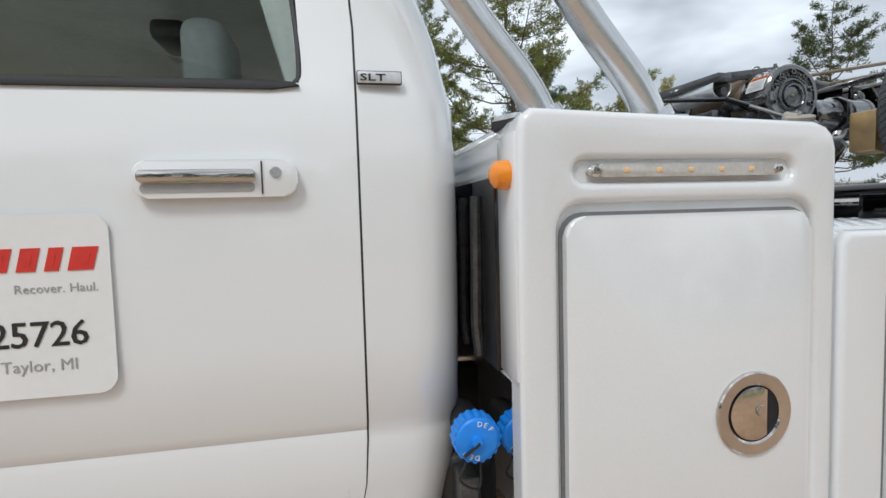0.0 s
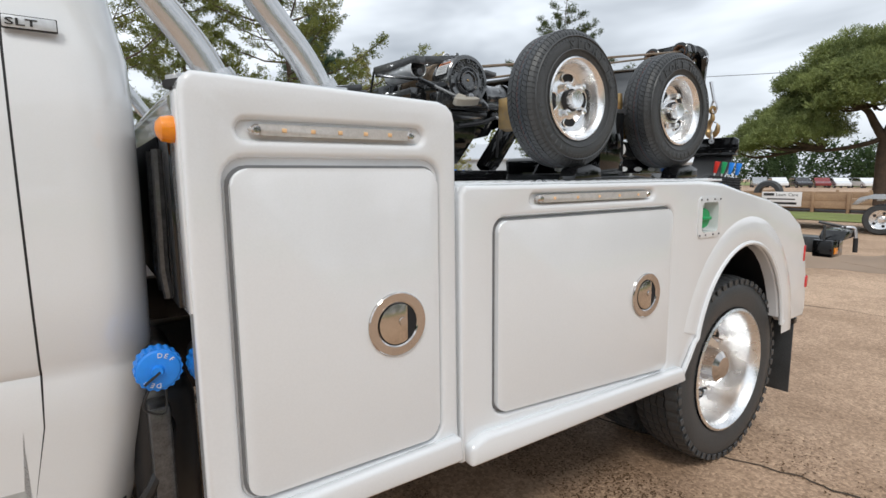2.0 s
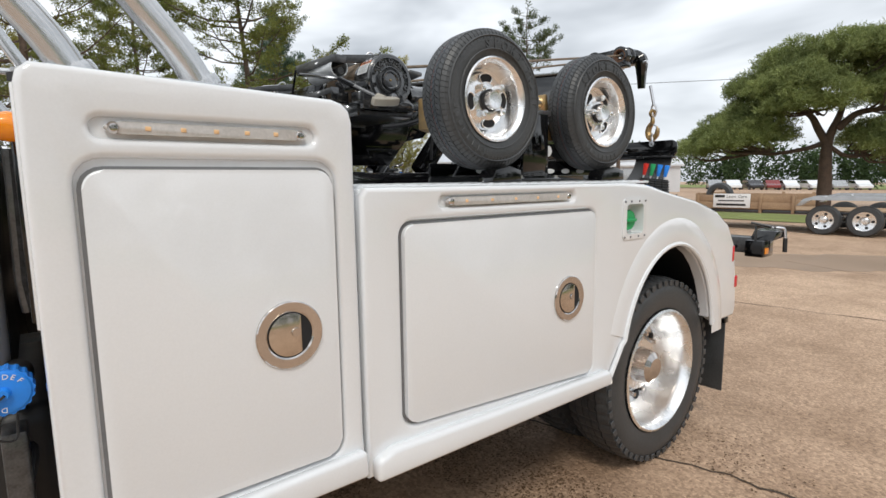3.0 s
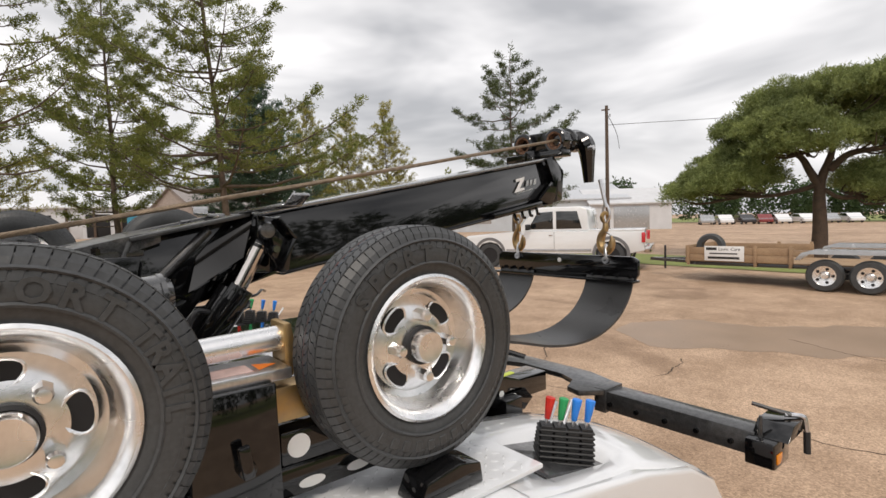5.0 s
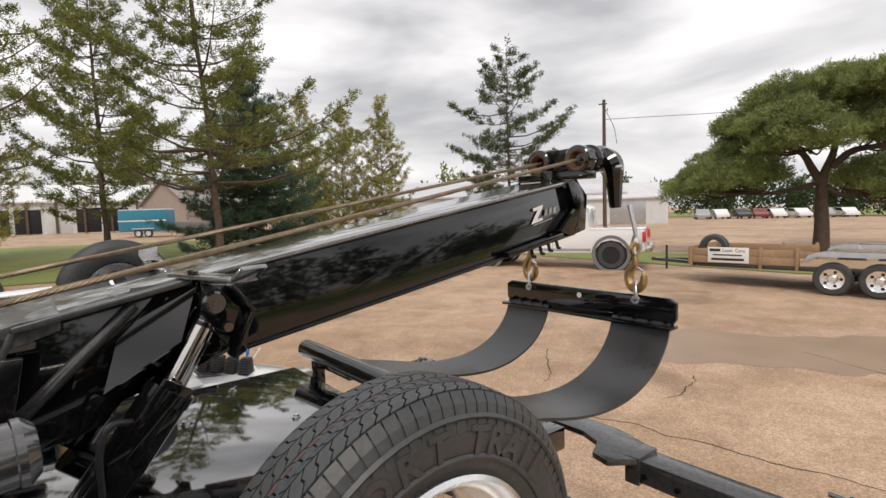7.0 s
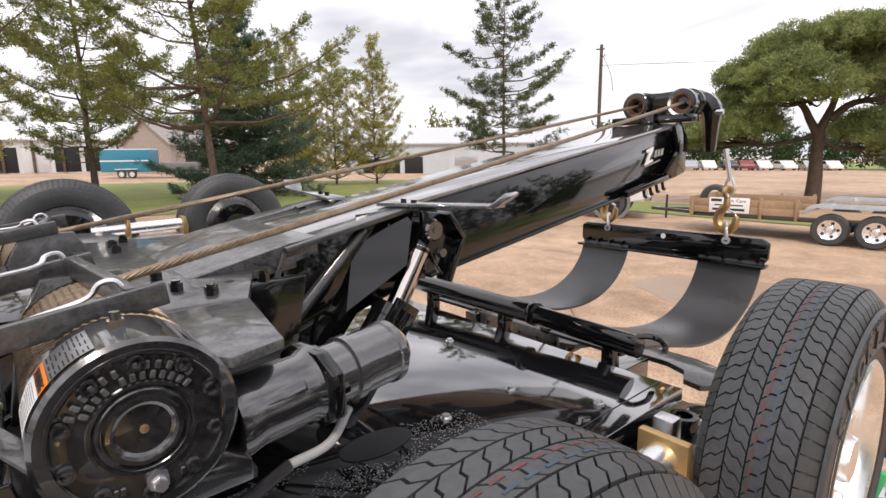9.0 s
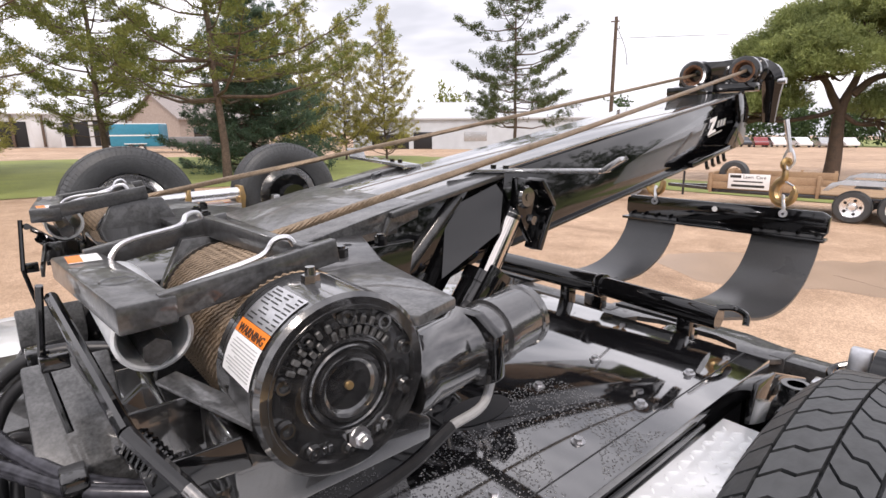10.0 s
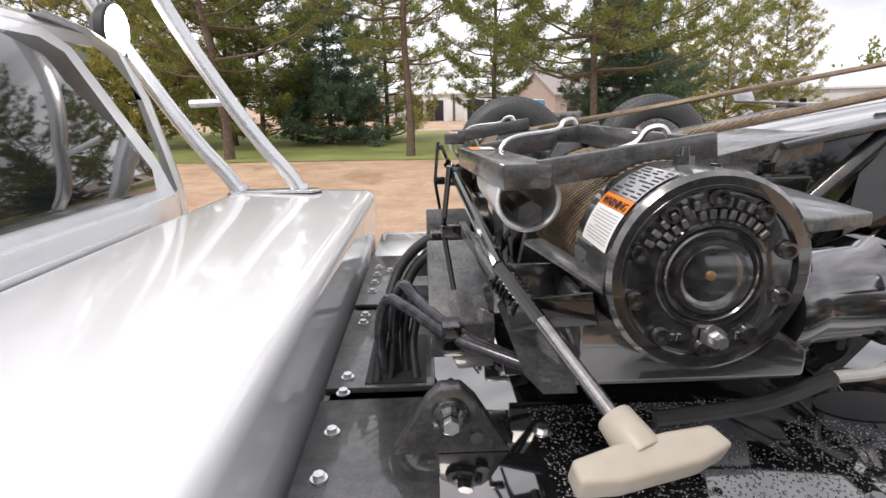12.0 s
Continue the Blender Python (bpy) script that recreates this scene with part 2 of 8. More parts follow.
def box(bm, x0, x1, y0, y1, z0, z1, bev=0.0, seg=2, m=None):
    r = bmesh.ops.create_cube(bm, size=1.0)
    mt = Matrix.Translation(((x0 + x1) / 2, (y0 + y1) / 2, (z0 + z1) / 2)) @ Matrix.Diagonal((abs(x1 - x0), abs(y1 - y0), abs(z1 - z0), 1))
    if m is not None:
        mt = m @ mt
    bmesh.ops.transform(bm, matrix=mt, verts=r["verts"])
    bevel(bm, list({e for v in r["verts"] for e in v.link_edges}), bev, seg)


def frame_to(p, q):
    p, q = Vector(p), Vector(q)
    return Matrix.Translation(p) @ (q - p).to_track_quat("Z", "Y").to_matrix().to_4x4(), (q - p).length


def cyl(bm, p, q, r, r2=None, seg=20, bev=0.0):
    m, ln = frame_to(p, q)
    res = bmesh.ops.create_cone(bm, cap_ends=True, segments=seg, radius1=r, radius2=r if r2 is None else r2, depth=ln)
    bmesh.ops.transform(bm, matrix=m @ Matrix.Translation((0, 0, ln / 2)), verts=res["verts"])
    if bev:
        es = {e for v in res["verts"] for e in v.link_edges}
        bevel(bm, [e for e in es if any(len(f.verts) > 4 for f in e.link_faces)], bev, 2)


def lathe(bm, prof, at, axis, seg=32, closed=False):
    """Turns (radius, height) points round an axis through at."""
    m = Matrix.Translation(Vector(at)) @ Vector(axis).to_track_quat("Z", "Y").to_matrix().to_4x4()
    rings = []
    for r, h in prof:
        if r < 1e-6:
            rings.append([bm.verts.new(m @ Vector((0, 0, h)))])
        else:
            rings.append([bm.verts.new(m @ Vector((r * math.cos(2 * math.pi * i / seg), r * math.sin(2 * math.pi * i / seg), h))) for i in range(seg)])
    pairs = list(zip(rings, rings[1:])) + ([(rings[-1], rings[0])] if closed else [])
    for a, b in pairs:
        for i in range(seg):
            j = (i + 1) % seg
            q = [a[i % len(a)], a[j % len(a)], b[j % len(b)], b[i % len(b)]]
            q = list(dict.fromkeys(q))
            if len(q) > 2:
                bm.faces.new(q)


def smooth_path(pts, n=6):
    """Catmull-Rom through the points."""
    p = [Vector(a) for a in pts]
    p = [2 * p[0] - p[1]] + p + [2 * p[-1] - p[-2]]
    out = []
    for i in range(1, len(p) - 2):
        for k in range(n):
            t = k / n
            a, b, c, d = p[i - 1:i + 3]
            out.append(0.5 * ((2 * b) + (c - a) * t + (2 * a - 5 * b + 4 * c - d) * t * t + (3 * b - a - 3 * c + d) * t ** 3))
    return out + [p[-2]]


def tube(bm, pts, r, seg=8, caps=True):
    """A tube along points; r is a number or one radius a point."""
    p = [Vector(a) for a in pts]
    n = len(p)
    rr = r if isinstance(r, (list, tuple)) else [r] * n
    up = Vector((0, 0, 1))
    t0 = (p[1] - p[0]).normalized()
    x = t0.cross(up)
    if x.length < 1e-3:
        x = t0.cross(Vector((1, 0, 0)))
    x.normalize()
    rings = []
    for i in range(n):
        t = (p[min(i + 1, n - 1)] - p[max(i - 1, 0)]).normalized()
        x = (x - t * x.dot(t)).normalized()
        y = t.cross(x)
        rings.append([bm.verts.new(p[i] + rr[i] * (math.cos(2 * math.pi * k / seg) * x + math.sin(2 * math.pi * k / seg) * y)) for k in range(seg)])
    for a, b in zip(rings, rings[1:]):
        for k in range(seg):
            bm.faces.new((a[k], a[(k + 1) % seg], b[(k + 1) % seg], b[k]))
    if caps:
        bm.faces.new(rings[0][::-1])
        bm.faces.new(rings[-1])


def prism(bm, poly, axis, a, b, bev=0.0, seg=2, m=None):
    """A polygon of (u, v) drawn out along an axis from a to b: x takes (y, z), y takes (x, z), z takes (x, y)."""
    def at(u, v, w):
        return {"x": (w, u, v), "y": (u, w, v), "z": (u, v, w)}[axis]
    va = [bm.verts.new(at(u, v, a)) for u, v in poly]
    vb = [bm.verts.new(at(u, v, b)) for u, v in poly]
    k = len(poly)
    bm.faces.new(va)
    bm.faces.new(vb[::-1])
    for i in range(k):
        bm.faces.new((va[i], vb[i], vb[(i + 1) % k], va[(i + 1) % k]))
    if m is not None:
        bmesh.ops.transform(bm, matrix=m, verts=va + vb)
    bevel(bm, list({e for v in va + vb for e in v.link_edges}), bev, seg)


def slab(bm, p, q, w, h, bev=0.0, up=(0, 0, 1)):
    """A bar from p to q of width w (level) and height h."""
    p, q = Vector(p), Vector(q)
    t = (q - p).normalized()
    s = t.cross(Vector(up)).normalized()
    u = s.cross(t)
    m = Matrix((s, t, u)).transposed().to_4x4()
    m.translation = (p + q) / 2
    ln = (q - p).length
    box(bm, -w / 2, w / 2, -ln / 2, ln / 2, -h / 2, h / 2, bev, 2, m)


def rounded(x0, x1, z0, z1, r, n=5):
    """A rounded rectangle's outline."""
    out = []
    for cx, cz, a in ((x1 - r, z1 - r, 0), (x0 + r, z1 - r, 90), (x0 + r, z0 + r, 180), (x1 - r, z0 + r, 270)):
        out += [(cx + r * math.cos(radians(a + 90 * k / n)), cz + r * math.sin(radians(a + 90 * k / n))) for k in range(n + 1)]
    return out


def hexbolt(bm, at, axis, r=0.009, h=0.007):
    a = Vector(axis).normalized()
    p = Vector(at)
    cyl(bm, p, p + a * 0.0025, r * 1.5, seg=14)
    cyl(bm, p + a * 0.0025, p + a * (0.0025 + h), r, seg=6)


def lettering(name, text, at, size, material, parent, m, depth=0.0, label="", space=1.0, align="LEFT", bold=0.0):
    """Raised letters in the built-in font, laid by the matrix m, as a mesh."""
    cu = bpy.data.curves.new(name, "FONT")
    cu.body, cu.size, cu.extrude, cu.space_character, cu.align_x = text, size, depth, space, align
    cu.resolution_u, cu.offset = 2, bold
    tmp = bpy.data.objects.new(name, cu)
    me = bpy.data.meshes.new_from_object(tmp)
    bpy.data.objects.remove(tmp)
    bm = bmesh.new()
    bm.from_mesh(me)
    bpy.data.meshes.remove(me)
    bmesh.ops.transform(bm, matrix=Matrix.Translation(Vector(at)) @ m, verts=bm.verts)
    return part(name, bm, material, parent, label, smooth=0)


FACE_NEAR = Matrix(((1, 0, 0), (0, 0, -1), (0, 1, 0))).to_4x4()  # letters on a face that looks to -y: x right, z up


# ---------- the ground: one sheet, falling very slightly to one side ----------
def zg(x, y):
    return 0.015 * (-0.78 * (x - 2.66) + 0.63 * (y - 0.2))


def ground_material():
    """Tan exposed-aggregate concrete: pebbles, blotches, damp stains, dark specks."""
    m = bpy.data.materials.new("exposed_aggregate_concrete")
    m.use_nodes = True
    n, l = m.node_tree.nodes, m.node_tree.links
    b = n["Principled BSDF"]
    tc = n.new("ShaderNodeTexCoord")

    def tex(kind, scale, detail=4, rough=0.55, dist=0.0):
        t = n.new("ShaderNodeTexNoise" if kind == "n" else "ShaderNodeTexVoronoi")
        t.inputs["Scale"].default_value = scale
        if kind == "n":
            t.inputs["Detail"].default_value, t.inputs["Roughness"].default_value, t.inputs["Distortion"].default_value = detail, rough, dist
        l.new(tc.outputs["Object"], t.inputs["Vector"])
        return t

    def ramp(src, p0, p1, c0, c1):
        r = n.new("ShaderNodeValToRGB")
        r.color_ramp.elements[0].position, r.color_ramp.elements[1].position = p0, p1
        r.color_ramp.elements[0].color, r.color_ramp.elements[1].color = (*c0, 1), (*c1, 1)
        l.new(src, r.inputs["Fac"])
        return r.outputs["Color"]

    def mixc(kind, fac, a, c):
        x = n.new("ShaderNodeMix")
        x.data_type, x.blend_type = "RGBA", kind
        if isinstance(fac, float):
            x.inputs[0].default_value = fac
        else:
            l.new(fac, x.inputs[0])
        l.new(a, x.inputs[6])
        l.new(c, x.inputs[7])
        return x.outputs[2]
    broad = ramp(tex("n", 0.22, 5, 0.6, 0.6).outputs["Fac"], 0.35, 0.68, (0.45, 0.322, 0.230), (0.63, 0.472, 0.352))
    blot = ramp(tex("n", 1.3, 8, 0.72, 0.3).outputs["Fac"], 0.34, 0.62, (0.68, 0.64, 0.59), (1.06, 1.06, 1.06))
    damp = ramp(tex("n", 0.42, 3, 0.5, 1.2).outputs["Fac"], 0.30, 0.40, (0.62, 0.58, 0.54), (1.0, 1.0, 1.0))
    peb = tex("v", 85)
    pebc = ramp(peb.outputs["Color"], 0.10, 0.90, (0.62, 0.56, 0.50), (1.28, 1.24, 1.18))
    grit = ramp(tex("n", 160, 2).outputs["Fac"], 0.35, 0.65, (0.72, 0.70, 0.68), (1.15, 1.12, 1.1))
    leaf = ramp(tex("n", 9.0, 8, 0.8, 0.5).outputs["Fac"], 0.66, 0.72, (1, 1, 1), (0.35, 0.26, 0.18))
    c = mixc("MULTIPLY", 0.9, broad, blot)
    c = mixc("MULTIPLY", 0.75, c, damp)
    c = mixc("MULTIPLY", 0.9, c, pebc)
    c = mixc("MULTIPLY", 0.6, c, grit)
    c = mixc("MULTIPLY", 0.6, c, leaf)
    l.new(c, b.inputs["Base Color"])
    b.inputs["Roughness"].default_value = 0.72
    bp = n.new("ShaderNodeBump")
    bp.inputs["Strength"].default_value, bp.inputs["Distance"].default_value = 0.6, 0.004
    bp.invert = True
    l.new(peb.outputs["Distance"], bp.inputs["Height"])
    l.new(bp.outputs["Normal"], b.inputs["Normal"])
    return m


def sheet(poly, lift, name, material, label, category, wob=0.25, step=0.7):
    """A sheet that lies on the ground, with an uneven rim."""
    out = []
    for i, (x, y) in enumerate(poly):
        x2, y2 = poly[(i + 1) % len(poly)]
        k = min(90, max(1, int(math.hypot(x2 - x, y2 - y) / step)))
        for j in range(k):
            px, py = x + (x2 - x) * j / k, y + (y2 - y) * j / k
            d = noise.noise((px * 0.7, py * 0.7, 3.0)) * wob + noise.noise((px * 2.3, py * 2.3, 8.0)) * wob * 0.4
            out.append((px + d, py + d))
    bm = bmesh.new()
    f = bm.faces.new([bm.verts.new((x, y, zg(x, y) + lift)) for x, y in out])
    bmesh.ops.triangulate(bm, faces=[f])
    return tagged(part(name, bm, material, None, smooth=0), label, category, "", "structure")


def make_ground():
    bm = bmesh.new()
    bm.faces.new([bm.verts.new((x, y, zg(x, y))) for x, y in ((-900, -900), (900, -900), (900, 900), (-900, 900))])
    tagged(part("ground", bm, ground_material(), None, smooth=0), "tan exposed-aggregate concrete lot with damp stains", "ground", "", "structure")
    # slab joints and cracks: thin sunk-looking strips of dark dirt
    joints = [[(-6, 3.3), (0.5, 2.2), (2.48, 0.66), (2.665, 0.06), (2.80, -0.43), (3.02, -1.2), (3.6, -4)], [(5.2, 4.4), (5.8, 2.6), (6.01, 2.07), (6.11, 1.34), (6.28, 0.48), (6.7, -1.2)], [(9.6, 1.9), (9.3, 1.2), (9.0, 0.2), (8.6, -1.0)], [(7.36, 4.16), (7.0, 3.9), (6.6, 3.5), (6.29, 3.32)], [(6.80, 2.24), (7.1, 2.2), (7.38, 2.26), (7.7, 2.4)]]
    for i, j in enumerate(joints):
        p = [Vector((a[0], a[1], 0)).lerp(Vector((b[0], b[1], 0)), k / 14) for a, b in zip(j, j[1:]) for k in range(14)]
        bm = bmesh.new()
        prev = None
        for k, q in enumerate(p):
            w = 0.0055 + 0.004 * noise.noise((q.x * 3, q.y * 3, i))
            off = 0.06 * noise.noise((q.x * 3, q.y * 3, 5 + i)) + 0.025 * noise.noise((q.x * 17, q.y * 17, 5 + i))
            t = (p[min(k + 1, len(p) - 1)] - p[max(k - 1, 0)]).normalized()
            s = Vector((-t.y, t.x, 0))
            a, c = q + s * (off + w), q + s * (off - w)
            row = [bm.verts.new((v.x, v.y, zg(v.x, v.y) + 0.003)) for v in (a, c)]
            if prev:
                bm.faces.new((prev[0], prev[1], row[1], row[0]))
            prev = row
        tagged(part("ground_crack", bm, DIRT, None, smooth=0), "dark dirt-filled joint in the concrete", "crack", "", "structure")


DIRT = mat("dark_joint_dirt", (0.07, 0.05, 0.035), 0.95, var=0.4)
make_ground()


def stain(poly, label, material):
    """A damp or dirty patch with a ragged rim."""
    sheet(poly, 0.002, "ground_stain", material, label, "stain", 0.35, 0.12)


DAMP = mat("damp_concrete", (0.38, 0.265, 0.185), 0.45, var=0.2, scale=1.5, fine=80, bump=0.3, tint=(0.29, 0.20, 0.135))
stain([(7.9, 2.9), (8.6, 2.2), (9.2, 1.5), (9.6, 0.6), (9.4, -1.5), (9.8, -3.0), (12.0, -2.2), (11.6, 0.2), (11.4, 1.6), (10.2, 2.5), (10.0, 3.6), (9.2, 4.0), (8.4, 3.7)], "broad damp patch on the concrete", DAMP)


def make_litter():
    """Brown dirt and needle flecks strewn beside the wheel and over the lot."""
    rnd = random.Random(21)
    verts, faces = [], []
    for i in range(16000):
        if i < 14000:
            x, y = rnd.gauss(1.85, 0.6), rnd.gauss(0.25, 0.5)
        else:
            x, y = rnd.uniform(1.0, 9.0), rnd.uniform(-3.5, 6.0)
        if noise.noise((x * 2.2, y * 2.2, 4.0)) < 0.0 and i < 14000:
            continue
        r, a = rnd.uniform(0.002, 0.007), rnd.uniform(0, 6.28)
        c, s = math.cos(a) * r, math.sin(a) * r
        z = zg(x, y) + 0.003
        k = len(verts)
        f = rnd.uniform(0.3, 0.9)
        verts += [(x + c, y + s, z), (x - s * f, y + c * f, z + 0.002), (x - c, y - s, z), (x + s * f, y - c * f, z + 0.001)]
        faces.append((k, k + 1, k + 2, k + 3))
    me = bpy.data.meshes.new("ground_litter")
    me.from_pydata(verts, [], faces)
    me.materials.append(mat("brown_dirt_flecks", (0.17, 0.10, 0.05), 0.9, var=0.5, scale=8, fine=60, tint=(0.08, 0.045, 0.02)))
    tagged(new("ground_litter", me), "brown needles and dirt flecks strewn on the concrete", "litter", "", "stuff")


make_litter()
sheet([(-70, 17.4), (-8, 17.2), (0, 18.0), (6, 18.2), (11, 17.5), (13.6, 15.9), (15.5, 15.2), (20, 15.7), (27, 22), (26, 33), (10, 40), (-70, 42)], 0.02, "lawn", GRASS, "mown green lawn under the pines", "grass")
sheet([(17.9, 14.5), (18.0, 8), (18.6, 2), (19, -12), (23, -12), (22.5, 4), (22, 14.5)], 0.02, "grass_verge", GRASS, "strip of rough grass behind the parked trailer", "grass")
sheet([(95, 60), (98, 30), (105, -10), (220, -60), (260, 60), (120, 110)], 0.03, "far_lawn", GRASS, "distant green field before the woods", "grass", 1.0, 4)


sheet([(17, -9.5), (30, -11), (62, -20), (62, -60), (-70, -60), (-70, -17), (-20, -16), (4, -14)], 0.02, "near_lawn", GRASS, "mown lawn on the lot's other side", "grass")


# ---------- the white wrecker body ----------
MID = 1.22  # the truck's middle line


def mirrored(bm):
    bmesh.ops.transform(bm, matrix=Matrix.Translation((0, 2 * MID, 0)) @ Matrix.Diagonal((1, -1, 1, 1)), verts=bm.verts)
    return bm


def inset(poly, d):
    """A polygon drawn in by d, corner by corner."""
    k = len(poly)
    area = sum(poly[i][0] * poly[(i + 1) % k][1] - poly[(i + 1) % k][0] * poly[i][1] for i in range(k))
    sg = 1 if area > 0 else -1
    out = []
    for i in range(k):
        p, q, r = Vector(poly[i - 1]), Vector(poly[i]), Vector(poly[(i + 1) % k])
        a, b = (q - p).normalized(), (r - q).normalized()
        n = Vector((-a.y - b.y, a.x + b.x)) * sg
        n.normalize()
        c = max(0.45, n.dot(Vector((-a.y, a.x)) * sg))
        out.append(tuple(q + n * d / c))
    return out


def skin(bm, outline, holes, y0, y1, b):
    """A moulded panel facing -y with a rounded rim; each hole is a function of its growth that gives a loop, and has a rounded lip."""
    front = []
    for loop in [lambda g: inset(outline, g)] + holes:
        prev = None
        for k in range(6):
            ph = radians(90 * min(k, 4) / 4)
            ring = [bm.verts.new((u, y1 if k == 5 else y0 + b * (1 - math.cos(ph)), v)) for u, v in loop(b * (1 - math.sin(ph)))]
            n = len(ring)
            if prev:
                for i in range(n):
                    bm.faces.new((prev[i], prev[(i + 1) % n], ring[(i + 1) % n], ring[i]))
            else:
                front += [(ring[i], ring[(i + 1) % n]) for i in range(n)]
            prev = ring
    es = [bm.edges.get(e) for e in front]
    bmesh.ops.triangle_fill(bm, use_beauty=True, use_dissolve=False, edges=es)


def hatch_hole(x0, x1, z0, z1, r, drop=0.0, gap=0.010, head=0.010):
    def loop(g):
        w = gap + g
        pts = rounded(x0 - w, x1 + w, z0 - w, z1 + w + head, r + w)
        return [(u, v - (drop * (u - x0) / (x1 - x0) if v < (z0 + z1) / 2 else 0)) for u, v in pts]
    return loop


def lamp_hole(x0, x1, z, h=0.018):
    return lambda g: rounded(x0 - 0.018 - g, x1 + 0.018 + g, z - h - g, z + h + g, h - 0.0005 + g)


def latch(parent, x, z):
    """A round flush paddle latch."""
    ring = part("latch", shape((lathe, [(0.0745, 0.002), (0.0745, -0.006), (0.072, -0.0085), (0.054, -0.0075), (0.0505, -0.005), (0.050, 0.002)], (x, -0.004, z), (0, 1, 0), 40)), CHROME, parent, "round stainless flush latch")
    part("recess", shape((lathe, [(0.0, -0.0028), (0.0505, -0.0028), (0.0515, 0.003)], (x, -0.004, z), (0, 1, 0), 36)), DARKGAP, ring, "dark recess behind the paddle")
    bm = bmesh.new()
    pts = [(0.0475 * math.cos(a), 0.0475 * math.sin(a)) for a in [radians(58 + 244 * k / 22) for k in range(23)]]
    prism(bm, [(x + u, z + v) for u, v in pts], "y", -0.0105, -0.0072, 0.0008)
    part("paddle", bm, STEEL, ring, "brushed steel paddle")
    part("keyhole", shape((lathe, [(0, -0.003), (0.009, -0.003), (0.010, 0.0)], (x + 0.012, -0.011, z + 0.005), (0, 1, 0), 16)), CHROME, ring)
    return ring


def led_bar(parent, x0, x1, z):
    """A slim marker lamp lying in its moulded recess."""
    h = 0.011
    bm = bmesh.new()
    out = [(x0, z), (x0 + 0.012, z + h * 0.8), (x0 + 0.03, z + h), (x1 - 0.03, z + h), (x1 - 0.012, z + h * 0.8), (x1, z), (x1 - 0.012, z - h * 0.8), (x1 - 0.03, z - h), (x0 + 0.03, z - h), (x0 + 0.012, z - h * 0.8)]
    prism(bm, out, "y", -0.003, 0.0135, 0.005, 3)
    lamp = part("marker_lamp", bm, LENS, parent, "slim clear marker lamp with amber diodes")
    for k in range(5):
        u = x0 + 0.07 + (x1 - x0 - 0.14) * k / 4
        part("diode", shape((box, u - 0.005, u + 0.005, -0.0045, -0.001, z - 0.004, z + 0.004, 0.0015)), AMBER, lamp)
    for u in (x0 + 0.017, x1 - 0.017):
        part("end_cap", shape((lathe, [(0, -0.006), (0.007, -0.005), (0.0105, 0)], (u, -0.001, z), (0, 1, 0), 14)), CHROME, lamp)


def hatch(parent, name, poly_x0, poly_x1, z0, z1, r, label, drop=0.0):
    """A door skin standing in its recess over a seal line."""
    def low(pts):
        return [(u, v - (drop * (u - poly_x0) / (poly_x1 - poly_x0) if v < (z0 + z1) / 2 else 0)) for u, v in pts]
    # the seal's mid grey also paints the soft shade of the groove
    part("door_seal", shape((prism, low(rounded(poly_x0 - 0.006, poly_x1 + 0.006, z0 - 0.006, z1 + 0.006, r + 0.006)), "y", 0.0095, 0.0138)), GREYSEAL, parent, "rubber seal round the hatch, greyed for the groove's soft shade")
    return part(name, shape((prism, low(rounded(poly_x0, poly_x1, z0, z1, r)), "y", -0.006, 0.0125, 0.009, 4)), WHITE, parent, label)


